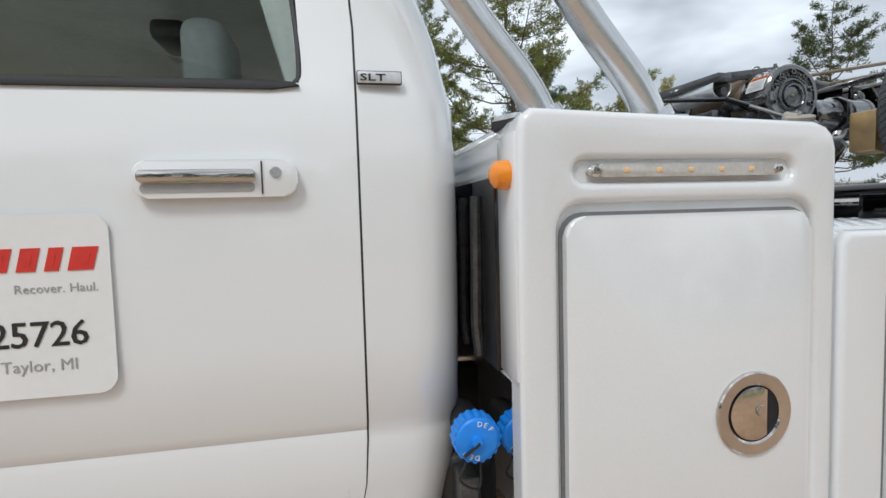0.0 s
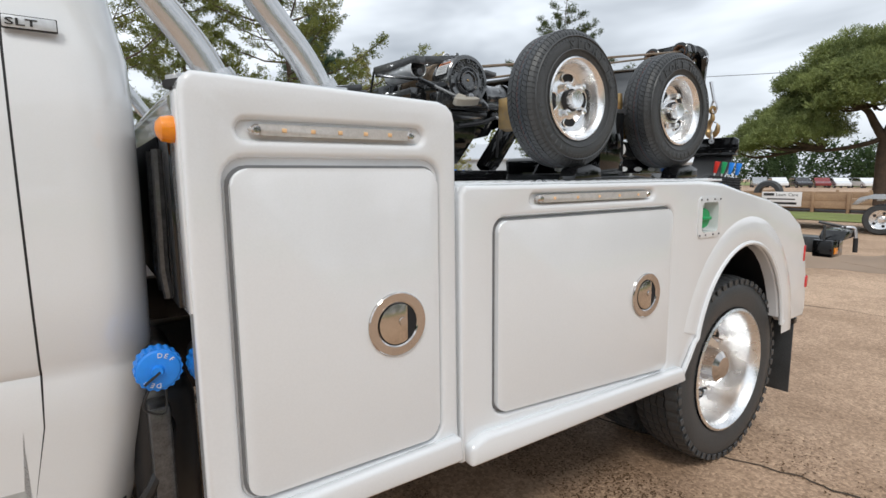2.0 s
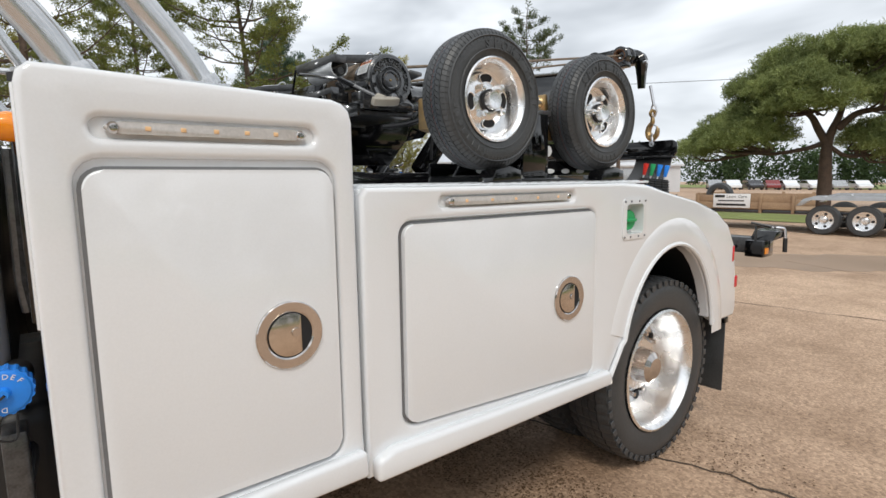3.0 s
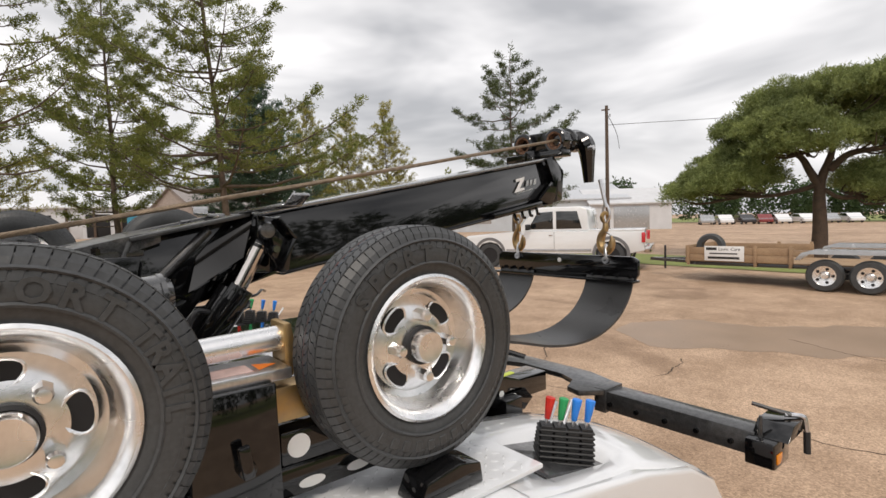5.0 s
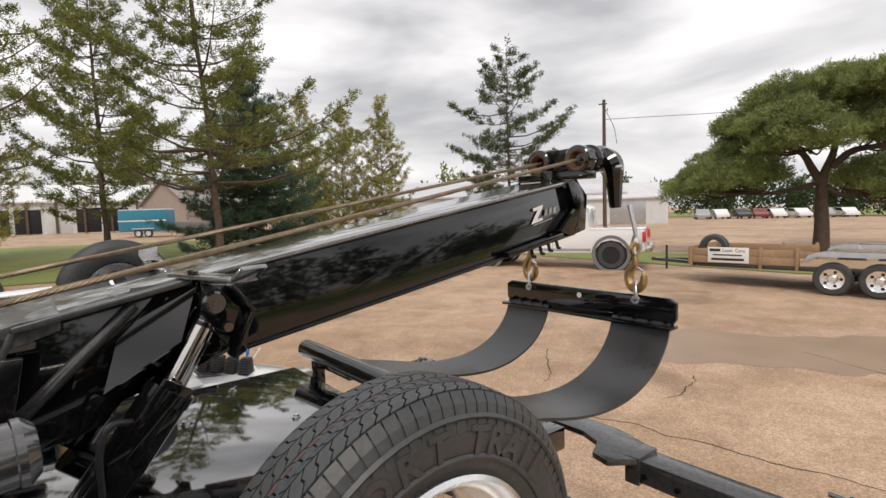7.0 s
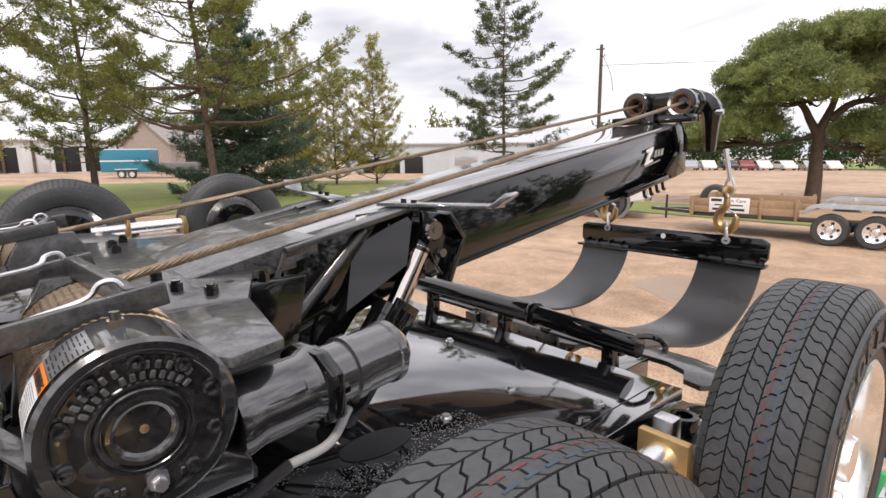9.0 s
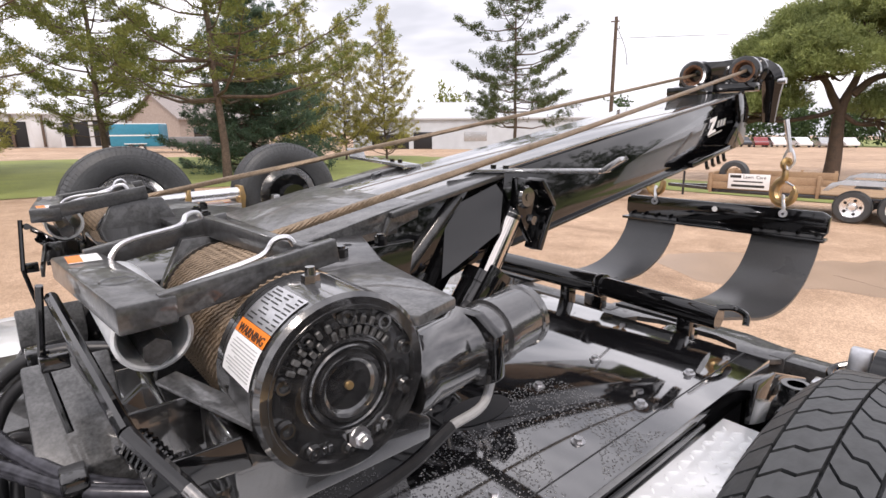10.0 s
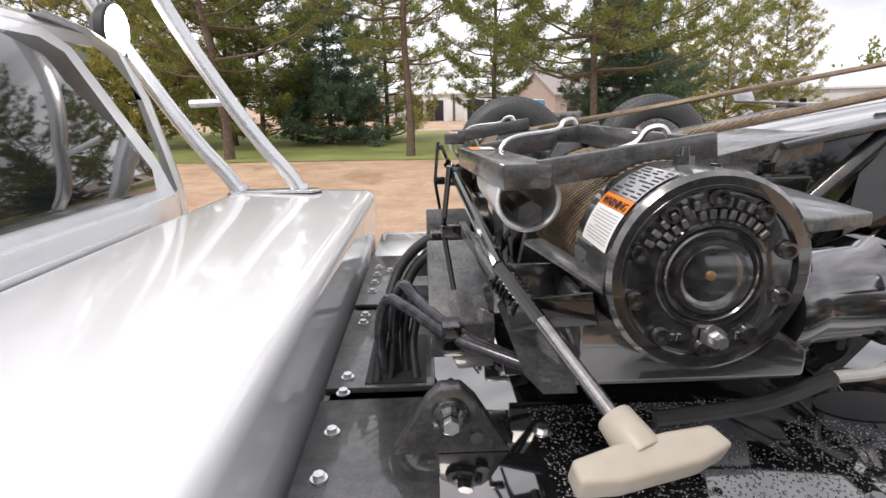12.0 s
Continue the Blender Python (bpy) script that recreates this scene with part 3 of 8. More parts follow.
def make_cross_box():
    """The tall box behind the cab, right across the truck."""
    b = thing("tool_box", (0.875, MID, 0.5), "tall white fibreglass tool box standing across the frame behind the cab", "tool box")
    bm = bmesh.new()
    prism(bm, [(0.70, 0.52), (0.70, 0.93), (0.577, 0.98), (0.577, 1.405), (0.60, 1.432), (1.14, 1.412), (1.172, 1.385), (1.176, 0.62), (1.183, 0.50)], "y", 0.055, 2 * MID - 0.055, 0.0)
    bevel(bm, [e for e in bm.edges if abs(e.verts[0].co.y - e.verts[1].co.y) > 1 and e.verts[0].co.z > 1.3], 0.022, 4)
    part("shell", bm, WHITE, b)
    side = [(0.577, 0.50), (0.577, 1.395), (0.582, 1.415), (0.60, 1.43), (1.125, 1.4125), (1.15, 1.405), (1.166, 1.39), (1.173, 1.365), (1.176, 0.62), (1.183, 0.50)]
    bm = bmesh.new()
    skin(bm, side, [hatch_hole(0.652, 1.114, 0.595, 1.258, 0.035), lamp_hole(0.69, 1.062, 1.33)], 0.0, 0.0145, 0.013)
    prism(bm, inset(side, 0.001), "y", 0.0142, 0.056)
    part("end_panel", bm, WHITE, b)
    bm = bmesh.new()
    prism(bm, side, "y", 2 * MID - 0.056, 2 * MID)
    bevel(bm, [e for e in bm.edges if abs(e.verts[0].co.y - 2 * MID) < 1e-4 and abs(e.verts[1].co.y - 2 * MID) < 1e-4], 0.014, 4)
    part("end_panel", bm, WHITE, b)
    d = hatch(b, "hatch", 0.652, 1.114, 0.595, 1.258, 0.035, "tall white hatch with a round latch")
    latch(d, 0.998, 0.905)
    led_bar(b, 0.69, 1.062, 1.33)
    bm = bmesh.new()
    prism(bm, [(0.60, 0.515), (0.60, 0.57), (1.17, 0.585), (1.176, 0.515)], "y", -0.028, 0.006, 0.012, 3)
    part("sill_flare", bm, WHITE, b)
    # front corner with the amber lamp; black sheet paints its inner face's shade
    part("front_shade_sheet", shape((box, 0.566, 0.578, 0.10, 2.34, 0.985, 1.33, 0.003)), BLACK, b, "glossy black sheet painting deep shade on the tool box's white front")
    for y in (0.20, 0.30):
        part("rib", shape((tube, [(0.560, y, 1.30), (0.556, y, 1.05), (0.562, y, 0.99)], 0.011, 8)), GREYDUST, b)
    part("corner_trim", shape((box, 0.573, 0.582, 0.012, 0.10, 0.99, 1.395, 0.003, 2)), WHITE, b)
    for y, s in ((0.045, 1), (2 * MID - 0.045, -1)):
        part("side_marker", shape((lathe, [(0.024, 0.012), (0.025, 0), (0.022, -0.014), (0.012, -0.022), (0, -0.024)], (0.566, y, 1.328), (1, 0, 0), 24)), ORANGE, b, "round amber marker lamp")


make_cross_box()

ARCH_X, ARCH_Z, ARCH_R = 2.66, 0.42, 0.50


def side_outline(far):
    """The side body seen from the side, with the wheel arch and, on the near flank, the filler opening cut out."""
    hole = [] if far else [(2.327, 1.2155), (2.327, 1.143), (2.266, 1.143), (2.266, 1.022), (2.388, 1.022), (2.388, 1.143), (2.3271, 1.143), (2.3271, 1.2155)]
    pts = [(1.187, 0.49), (1.187, 1.195), (1.20, 1.218), (2.25, 1.216)] + hole + [ (2.42, 1.205), (2.55, 1.178), (2.80, 1.134), (3.00, 1.078), (3.12, 1.012), (3.19, 0.92), (3.235, 0.74), (3.245, 0.60), (3.225, 0.562), (3.05, 0.562), (2.995, 0.60)]
    for k in range(13):
        a = radians(12 + 150 * k / 12)
        rx = 0.345 if a < radians(90) else 0.36
        pts.append((ARCH_X - 0.02 + rx * math.cos(a), 0.50 + 0.455 * math.sin(a)))
    pts += [(2.255, 0.60), (2.18, 0.49)]
    return pts


def make_side(name, far):
    s = thing(name, (2.2, 2 * MID if far else 0.0, 0.5), "white fibreglass side body of the wrecker with rounded rear fender" if not far else "white fibreglass side body on the truck's far flank", "truck body", "wrecker side bodies")
    fix = mirrored if far else (lambda q: q)
    bm = bmesh.new()
    if far:
        prism(bm, side_outline(True), "y", 0.0, 0.05, 0.0)
        bevel(bm, [e for e in bm.edges if abs(e.verts[0].co.y) < 1e-5 and abs(e.verts[1].co.y) < 1e-5], 0.022, 4)
    else:
        holes = [hatch_hole(1.302, 2.088, 0.602, 1.124, 0.03, 0.045, 0.008, 0.0), lamp_hole(1.44, 1.96, 1.177, 0.014), lambda g: [(2.266 - g * 0.1, 1.022 - g * 0.1), (2.388 + g * 0.1, 1.022 - g * 0.1), (2.388 + g * 0.1, 1.143 + g * 0.1), (2.266 - g * 0.1, 1.143 + g * 0.1)]]
        skin(bm, side_outline(True), holes, 0.0, 0.0145, 0.013)
        prism(bm, side_outline(False), "y", 0.0142, 0.05)
    part("flank", fix(bm), WHITE, s)
    # the top: level, then running down over the wheel
    bm = bmesh.new()
    prism(bm, [(1.19, 1.16), (1.19, 1.214), (2.42, 1.209), (2.50, 1.19), (2.50, 1.14), (2.3, 1.16)], "y", 0.02, 0.60, 0.004, 2)
    part("top", fix(bm), WHITE, s)
    # the fender's domed top, running down over the wheel, with a sunk well for the levers
    bm = bmesh.new()
    prof = [(2.44, 1.206), (2.50, 1.194), (2.54, 1.183), (2.555, 1.178), (2.62, 1.165), (2.70, 1.150), (2.76, 1.138), (2.775, 1.135), (2.85, 1.124), (2.93, 1.105), (3.00, 1.081), (3.06, 1.052), (3.12, 1.014), (3.17, 0.966), (3.205, 0.91), (3.225, 0.84), (3.23, 0.70)]
    across = [0.012, 0.022, 0.045, 0.07, 0.085, 0.10, 0.16, 0.22, 0.26, 0.275, 0.33, 0.40, 0.46, 0.47]
    rows = []
    for px, pz in prof:
        row = []
        for py in across:
            dome = 0.030 * math.sin(math.pi * min(1, (py - 0.012) / 0.46)) * max(0, min(1, (px - 2.5) / 0.3)) * (1 if pz > 0.95 else 0.3)
            sink = 0.022 if 2.55 < px < 2.77 and 0.08 < py < 0.262 else 0.0
            edge = 0.25 if py == 0.47 else 0.010 if py == 0.012 else 0.0
            row.append(bm.verts.new((px, py, pz + dome - sink - edge)))
        rows.append(row)
    for p, q in zip(rows, rows[1:]):
        for k in range(len(across) - 1):
            bm.faces.new((p[k], q[k], q[k + 1], p[k + 1]))
    part("fender_top", fix(bm), WHITE, s, "domed white fender top", 85)
    part("inner_wall", fix(shape((box, 1.20, 2.20, 0.58, 0.60, 0.5, 1.17))), WHITE, s)
    # lip of the wheel arch
    bm = bmesh.new()
    lip = [(ARCH_X - 0.02 + (0.352 if a < 90 else 0.367) * math.cos(radians(a)), -0.004, 0.50 + 0.463 * math.sin(radians(a))) for a in range(8, 166, 6)]
    lip = [(3.0, -0.004, 0.58)] + lip + [(2.268, -0.004, 0.612), (2.235, -0.004, 0.562), (2.195, -0.004, 0.505)]
    tube(bm, lip, 0.010, 8)
    part("arch_lip", fix(bm), WHITE, s)
    # fender flare above the lip
    bm = bmesh.new()
    n = 22
    prev = None
    for k in range(n + 1):
        a = radians(2 + 161 * k / n)
        fade = min(1, k / 4, max(0, n - 2 - k) / 8)
        c, si = math.cos(a), math.sin(a)
        rows = []
        for rr, yy in ((0.355, -0.004), (0.375, -0.003 - 0.007 * fade), (0.41, -0.003 - 0.006 * fade), (0.455, -0.002 - 0.002 * fade), (0.47, 0.004)):
            rows.append(bm.verts.new((ARCH_X - 0.02 + rr * c, yy, 0.50 + (rr + 0.107) * si)))
        if prev:
            for u in range(4):
                bm.faces.new((prev[u], rows[u], rows[u + 1], prev[u + 1]))
        prev = rows
    part("fender_flare", fix(bm), WHITE, s)
    # dark wheel well
    bm = bmesh.new()
    pr = [(ARCH_X - 0.02 + 0.37 * math.cos(radians(a)), 0.50 + 0.47 * math.sin(radians(a))) for a in range(0, 181, 10)]
    va = [bm.verts.new((u, 0.05, v)) for u, v in pr]
    vb = [bm.verts.new((u, 0.60, v)) for u, v in pr]
    for i in range(len(pr) - 1):
        bm.faces.new((va[i], va[i + 1], vb[i + 1], vb[i]))
    bm.faces.new(vb)
    part("wheel_well", fix(bm), BLACKPL, s, "dark inner wheel well")
    bm = bmesh.new()
    prism(bm, [(1.195, 0.488), (1.195, 0.545), (1.25, 0.565), (2.17, 0.545), (2.19, 0.488)], "y", -0.032, 0.01, 0.014, 3)
    part("sill_flare", fix(bm), WHITE, s)
    # rear face and tail lamps
    part("rear_face", fix(shape((prism, [(3.09, 0.58), (3.23, 0.575), (3.22, 0.73), (3.17, 0.90), (3.11, 0.98), (3.0, 1.0)], "y", 0.03, 0.42, 0.015, 3))), WHITE, s)
    if not far:
        d = hatch(s, "hatch", 1.302, 2.088, 0.602, 1.124, 0.03, "long white hatch with a round latch", 0.045)
        latch(d, 1.948, 0.842)
        led_bar(s, 1.44, 1.96, 1.177)
        for z0, z1 in ((0.70, 0.76), (0.83, 0.91)):
            part("tail_lamp", shape((box, 3.212 - (z0 - 0.7) * 0.30, 3.248 - (z0 - 0.7) * 0.38, -0.003, 0.10, z0, z1, 0.008)), REDLENS, s, "small red tail lamp")
    return s


near_side = make_side("wrecker_side_body", False)
make_side("wrecker_side_body", True)


def make_fuel_box():
    f = thing("fuel_filler", (2.33, 0.0, 1.08), "white recessed filler box with a green cap and riveted frame", "fuel filler")
    out, inn = rounded(2.252, 2.402, 1.008, 1.158, 0.02), rounded(2.272, 2.382, 1.028, 1.138, 0.015)
    bm = bmesh.new()
    k = len(out)
    o = [bm.verts.new((u, -0.004, v)) for u, v in out]
    i1 = [bm.verts.new((u, -0.006, v)) for u, v in inn]
    i2 = [bm.verts.new((u, 0.048, v)) for u, v in inn]
    o2 = [bm.verts.new((u, 0.001, v)) for u, v in out]
    for j in range(k):
        h = (j + 1) % k
        bm.faces.new((o[j], o[h], i1[h], i1[j]))
        bm.faces.new((i1[j], i1[h], i2[h], i2[j]))
        bm.faces.new((o2[j], o2[h], o[h], o[j]))
    bm.faces.new(i2)
    part("frame", bm, WHITE, f)
    for u in (2.262, 2.30, 2.352, 2.392):
        for v in (1.018, 1.148):
            part("rivet", shape((lathe, [(0, -0.004), (0.003, -0.003), (0.004, 0)], (u, -0.005, v), (0, 1, 0), 10)), GREYSEAL, f)
    cap = part("cap", shape((lathe, [(0, -0.012), (0.034, -0.012), (0.038, -0.004), (0.038, 0.03)], (2.318, 0.022, 1.078), (0, 1, 0.0), 26)), GREEN, f, "green plastic filler cap")
    part("grip", shape((box, 2.290, 2.346, -0.002, 0.014, 1.072, 1.084, 0.003)), GREEN, cap)




# ---------- road wheels ----------
def tyre(bm, at, R, rim, w, lug=0, depth=0.006, seg=72):
    """A tyre with its axis along y, outer side towards -y; cut tread blocks round it."""
    x, y, z = at
    h = w / 2
    pr = [(rim, -h * 0.80), (rim + 0.012, -h * 0.92), (rim + (R - rim) * 0.35, -h), (rim + (R - rim) * 0.62, -h * 1.0), (R - 0.022, -h * 0.93), (R - 0.006, -h * 0.80), (R - 0.001, -h * 0.55), (R, 0), (R - 0.001, h * 0.55), (R - 0.006, h * 0.80), (R - 0.022, h * 0.93), (rim + (R - rim) * 0.62, h), (rim + (R - rim) * 0.35, h), (rim + 0.012, h * 0.92), (rim, h * 0.80)]
    if lug:
        pr = [(r - (depth if r > R - 0.012 else 0), a) for r, a in pr]
    lathe(bm, pr, at, (0, 1, 0), seg, True)


def tread(bm, at, R, w, n, depth, bands, amp=0.35, notch=0.0):
    """Tread ribs laid over the carcass: strips round the tyre with zigzag edges; notch cuts the outer ribs into lugs."""
    x, y, z = at
    h = w / 2
    per = 6
    N = n * per
    for bi, (a0, a1) in enumerate(bands):
        outer = bi in (0, len(bands) - 1)
        rings = []
        for i in range(N):
            t = 2 * math.pi * i / N
            ph = (i % per) / per
            saw = (ph if ph < 0.6 else (1 - ph) * 1.5) - 0.3
            e0, e1 = a0 + saw * amp * 0.2, a1 + saw * amp * 0.2
            if outer and a0 < 0:
                e0 = a0
            if outer and a1 > 0:
                e1 = a1
            low = depth * 0.4 if (ph == 0 and not outer) or (outer and notch and ph < notch) else 0.0
            row = []
            for a, dr in ((e0, -depth - 0.001), (e0, 0.0), (e1, 0.0), (e1, -depth - 0.001)):
                drop = 0.010 * max(0, abs(a) - 0.6) / 0.3
                r = R + dr - drop - (low if dr == 0.0 else 0)
                row.append(bm.verts.new((x + r * math.cos(t), y + a * h, z + r * math.sin(t))))
            rings.append(row)
        for i in range(N):
            p, q = rings[i], rings[(i + 1) % N]
            for k in range(3):
                bm.faces.new((p[k], q[k], q[k + 1], p[k + 1]))


def block_point(R, h, a, drop=0.0):
    """Radius and side of the tread's crown at a share a of the half width."""
    return R - 0.004 * a * a - 0.012 * max(0.0, abs(a) - 0.66) / 0.3 - drop, a * h


def block_tread(bm, at, R, wd, n, depth):
    """Rows of slanted tread blocks in a herringbone, parted by narrow grooves, and notched shoulder lugs."""
    x, y, z = at
    h, p = wd / 2, 2 * math.pi / n
    rows = [(-0.67, -0.345, 1), (-0.315, -0.015, -1), (0.015, 0.315, 1), (0.345, 0.67, -1)]

    def vert(r, a, t):
        return bm.verts.new((x + r * math.cos(t), y + a, z + r * math.sin(t)))
    for ri, (a0, a1, sl) in enumerate(rows):
        for i in range(n):
            c = p * (i + 0.37 * ri)
            top, low = [], []
            for a, off in ((a0, 0.50), (a0 * 0.65 + a1 * 0.35, 0.02), (a0 * 0.35 + a1 * 0.65, 0.02), (a1, -0.46)):
                r, yy = block_point(R, h, a)
                for e in (-0.43, 0.43):
                    t = c + p * (sl * off + e)
                    top.append(vert(r, yy, t))
                    low.append(vert(r - depth, yy, t))
            for k in range(3):
                bm.faces.new((top[2 * k], top[2 * k + 1], top[2 * k + 3], top[2 * k + 2]))
                for e in (0, 1):
                    bm.faces.new((top[2 * k + e], top[2 * k + 2 + e], low[2 * k + 2 + e], low[2 * k + e]))
            for k in (0, 6):
                bm.faces.new((top[k], top[k + 1], low[k + 1], low[k]))
    for sg in (-1, 1):
        for i in range(n):
            c = p * (i + 0.2)
            top, low = [], []
            for a, dr, off in ((0.70, 0.0, 0.0), (0.86, 0.003, 0.1), (0.97, 0.017, 0.25), (1.012, 0.029, 0.42)):
                r = block_point(R, h, min(a, 0.86))[0] - dr
                for e in (-0.44, 0.44):
                    t = c + p * (off + e * (1 if a < 0.9 else 0.85))
                    top.append(vert(r, sg * a * h, t))
                    low.append(vert(r - depth * (1 if a < 0.9 else 0.6), sg * (a - (0.03 if a < 0.9 else 0.06)) * h, t))
            for k in range(3):
                bm.faces.new((top[2 * k], top[2 * k + 1], top[2 * k + 3], top[2 * k + 2]))
                for e in (0, 1):
                    bm.faces.new((top[2 * k + e], top[2 * k + 2 + e], low[2 * k + 2 + e], low[2 * k + e]))
            for k in (0, 6):
                bm.faces.new((top[k], top[k + 1], low[k + 1], low[k]))


def tread_stripe(bm, at, R, wd, n, a):
    """A thin painted stripe that shows on the tread blocks only."""
    x, y, z = at
    p = 2 * math.pi / n
    for i in range(n):
        r, yy = block_point(R + 0.0003, wd / 2, a)
        v = [bm.verts.new((x + r * math.cos(p * (i + 0.74 + e)), y + yy + w, z + r * math.sin(p * (i + 0.74 + e)))) for e, w in ((-0.34, 0.0), (0.0, 0.0), (0.34, 0.0), (0.34, 0.0022), (0.0, 0.0022), (-0.34, 0.0022))]
        bm.faces.new((v[0], v[1], v[4], v[5]))
        bm.faces.new((v[1], v[2], v[3], v[4]))


def make_rear_wheel(chassis, at, label, sgn=1):
    """A dual rear wheel: deep polished rim, lug tyre and an inner twin."""
    x, y, z = at
    s = sgn
    R = 0.405
    w = None
    for k, (yy, nm) in enumerate(((y + s * 0.105, "tyre"), (y + s * 0.385, "inner_tyre"))):
        bm = bmesh.new()
        tyre(bm, (x, yy, z), R - 0.008, 0.262, 0.215, 0)
        tread(bm, (x, yy, z), R, 0.215, 52, 0.010, ((-0.90, -0.50), (-0.44, -0.16), (-0.12, 0.12), (0.16, 0.44), (0.50, 0.90)), 0.4, 0.2)
        # shallow bars on the shoulder
        for i in range(52):
            t = 2 * math.pi * i / 52
            m = Matrix.Translation((x, yy, z)) @ Matrix.Rotation(-t, 4, "Y")
            box(bm, R - 0.034, R - 0.010, -s * 0.1035 - 0.003, -s * 0.1035 + 0.002, -0.014, 0.014, 0.002, 1, m)
        if w is None:
            w = part("wheel", bm, TYRE, chassis, label)
        else:
            part(nm, bm, TYRE, w, "black inner twin tyre")
    bm = bmesh.new()
    lathe(bm, [(0.262, 0.012), (0.268, 0.0), (0.258, -0.004), (0.246, 0.010), (0.236, 0.05), (0.228, 0.14), (0.214, 0.165), (0.165, 0.172), (0.118, 0.118), (0.112, 0.105), (0.02, 0.105), (0.02, 0.19), (0.23, 0.20), (0.25, 0.05)], at, (0, s, 0), 48)
    part("rim", bm, ALU, w, "polished deep-dish aluminium rim")
    for i in range(10):
        t = 2 * math.pi * i / 10
        px, pz = x + 0.138 * math.cos(t), z + 0.138 * math.sin(t)
        part("lug_nut", shape((cyl, (px, y + s * 0.150, pz), (px, y + s * 0.098, pz), 0.014, 0.010, 6)), CHROME, w)
    for i in range(8):
        t = 2 * math.pi * (i + 0.5) / 8
        px, pz = x + 0.196 * math.cos(t), z + 0.196 * math.sin(t)
        part("hand_hole", shape((cyl, (px, y + s * 0.172, pz), (px, y + s * 0.160, pz), 0.019, 0.021, 16)), DARKGAP, w)
    part("hub", shape((lathe, [(0, 0.028), (0.045, 0.030), (0.068, 0.045), (0.080, 0.105)], at, (0, s, 0), 32)), CHROME, w, "chrome hub cover")
    return w

make_fuel_box()


# ---------- the cab ----------
def cab_section():
    """Outline of the cab's flank, (y, z) from the sill up, at a place along the truck."""
    return [(0.235, 0.22), (0.203, 0.46), (0.158, 0.78), (0.146, 0.868), (0.150, 0.884), (0.138, 0.905), (0.130, 1.05), (0.128, 1.22), (0.132, 1.36), (0.142, 1.47), (0.152, 1.495), (0.185, 1.60), (0.25, 1.80), (0.31, 1.95), (0.40, 2.01), (0.60, 2.04)]


def cab_lean(z):
    """How far the cab's back leans forward at a height."""
    return 0.16 * max(0.0, z - 1.45) + 0.55 * max(0.0, z - 1.60) ** 2


def leaned(bm):
    for v in bm.verts:
        v.co.x -= cab_lean(v.co.z)
    return bm


def make_cab():
    c = thing("truck_cab", (-0.4, MID, 0.5), "white pickup truck cab with chrome door handle and tinted glass", "truck cab")
    X0, X1 = -1.35, 0.335
    sec = cab_section()
    # door skin, with a hole for the window: strips along x
    bm = bmesh.new()
    xs = [X0, -0.9, -0.5, -0.2, 0.0, 0.2, 0.243, 0.30, X1]
    grid = [[bm.verts.new((x + (0.0 if i < 11 else -0.012 * (i - 11)) - (0.05 * max(0, (0.9 - z) / 0.4) ** 2 if x == X1 else 0), y, z)) for i, (y, z) in enumerate(sec[0:15])] for x in xs]
    for a in range(len(xs) - 1):
        for b in range(14):
            z = sec[b][1]
            if 1.49 <= z < 1.94 and xs[a] < 0.235:
                continue
            bm.faces.new((grid[a][b], grid[a + 1][b], grid[a + 1][b + 1], grid[a][b + 1]))
    door = part("door", bm, CABWHITE, c, "white front door with a printed panel", 40)
    # glass
    bm = bmesh.new()
    g = [bm.verts.new(p) for p in ((X0, 0.162, 1.49), (0.222, 0.162, 1.49), (0.238, 0.168, 1.51), (0.232, 0.20, 1.62), (0.205, 0.258, 1.80), (0.16, 0.30, 1.92), (X0, 0.30, 1.92))]
    bm.faces.new(g)
    bmesh.ops.solidify(bm, geom=bm.faces[:], thickness=0.004)
    pane = part("window_pane", bm, WINDOW, c, "greenish side window glass", 0)
    pane.visible_shadow = False
    bm = bmesh.new()
    prism(bm, [(X0, 1.480), (0.200, 1.4815), (0.2445, 1.4885), (0.235, 1.4935), (0.205, 1.496), (X0, 1.492)], "y", 0.139, 0.158, 0.001)
    part("belt_seal", bm, SEAL, c, "black window belt seal")
    part("window_seal", shape((tube, smooth_path([(0.236, 0.158, 1.495), (0.244, 0.162, 1.515), (0.238, 0.197, 1.62), (0.211, 0.254, 1.80), (0.165, 0.297, 1.925), (-0.2, 0.30, 1.93)], 5), 0.006, 6)), SEAL, c)
    # rear corner panel behind the shut line: flank turning round into the back wall
    bm = bmesh.new()
    cols = []
    for k in range(12):
        col = []
        for i, (y, z) in enumerate(sec):
            shrink = 0.05 * max(0, (0.92 - z) / 0.4) ** 2
            lean = cab_lean(z)
            xe = 0.528 - shrink - lean - 0.012 * max(0, 1.2 - z)
            xs0 = X1 + 0.004 - (0.012 * (i - 11) if i > 11 else 0) - shrink
            if k < 5:
                u = k / 4
                x = xs0 + (xe - 0.10 - xs0) * u
                yy = y + 0.004 * u
            else:
                a = radians(90 * (k - 4) / 7)
                x = xe - 0.10 + 0.10 * math.sin(a)
                yy = y + 0.004 + 0.11 * (1 - math.cos(a))
            col.append(bm.verts.new((x, yy, z)))
        cols.append(col)
    for a, b in zip(cols, cols[1:]):
        for i in range(len(sec) - 1):
            bm.faces.new((a[i], b[i], b[i + 1], a[i + 1]))
    near = bm.copy()
    part("rear_corner", bm, CABWHITE, c, "rounded white cab corner", 50)
    for v in near.verts:
        if v.co.x > 0.38:
            v.co.x = 0.38 + (v.co.x - 0.38) * 0.35
    part("rear_corner", mirrored(near), CABWHITE, c, "rounded white cab corner", 50)
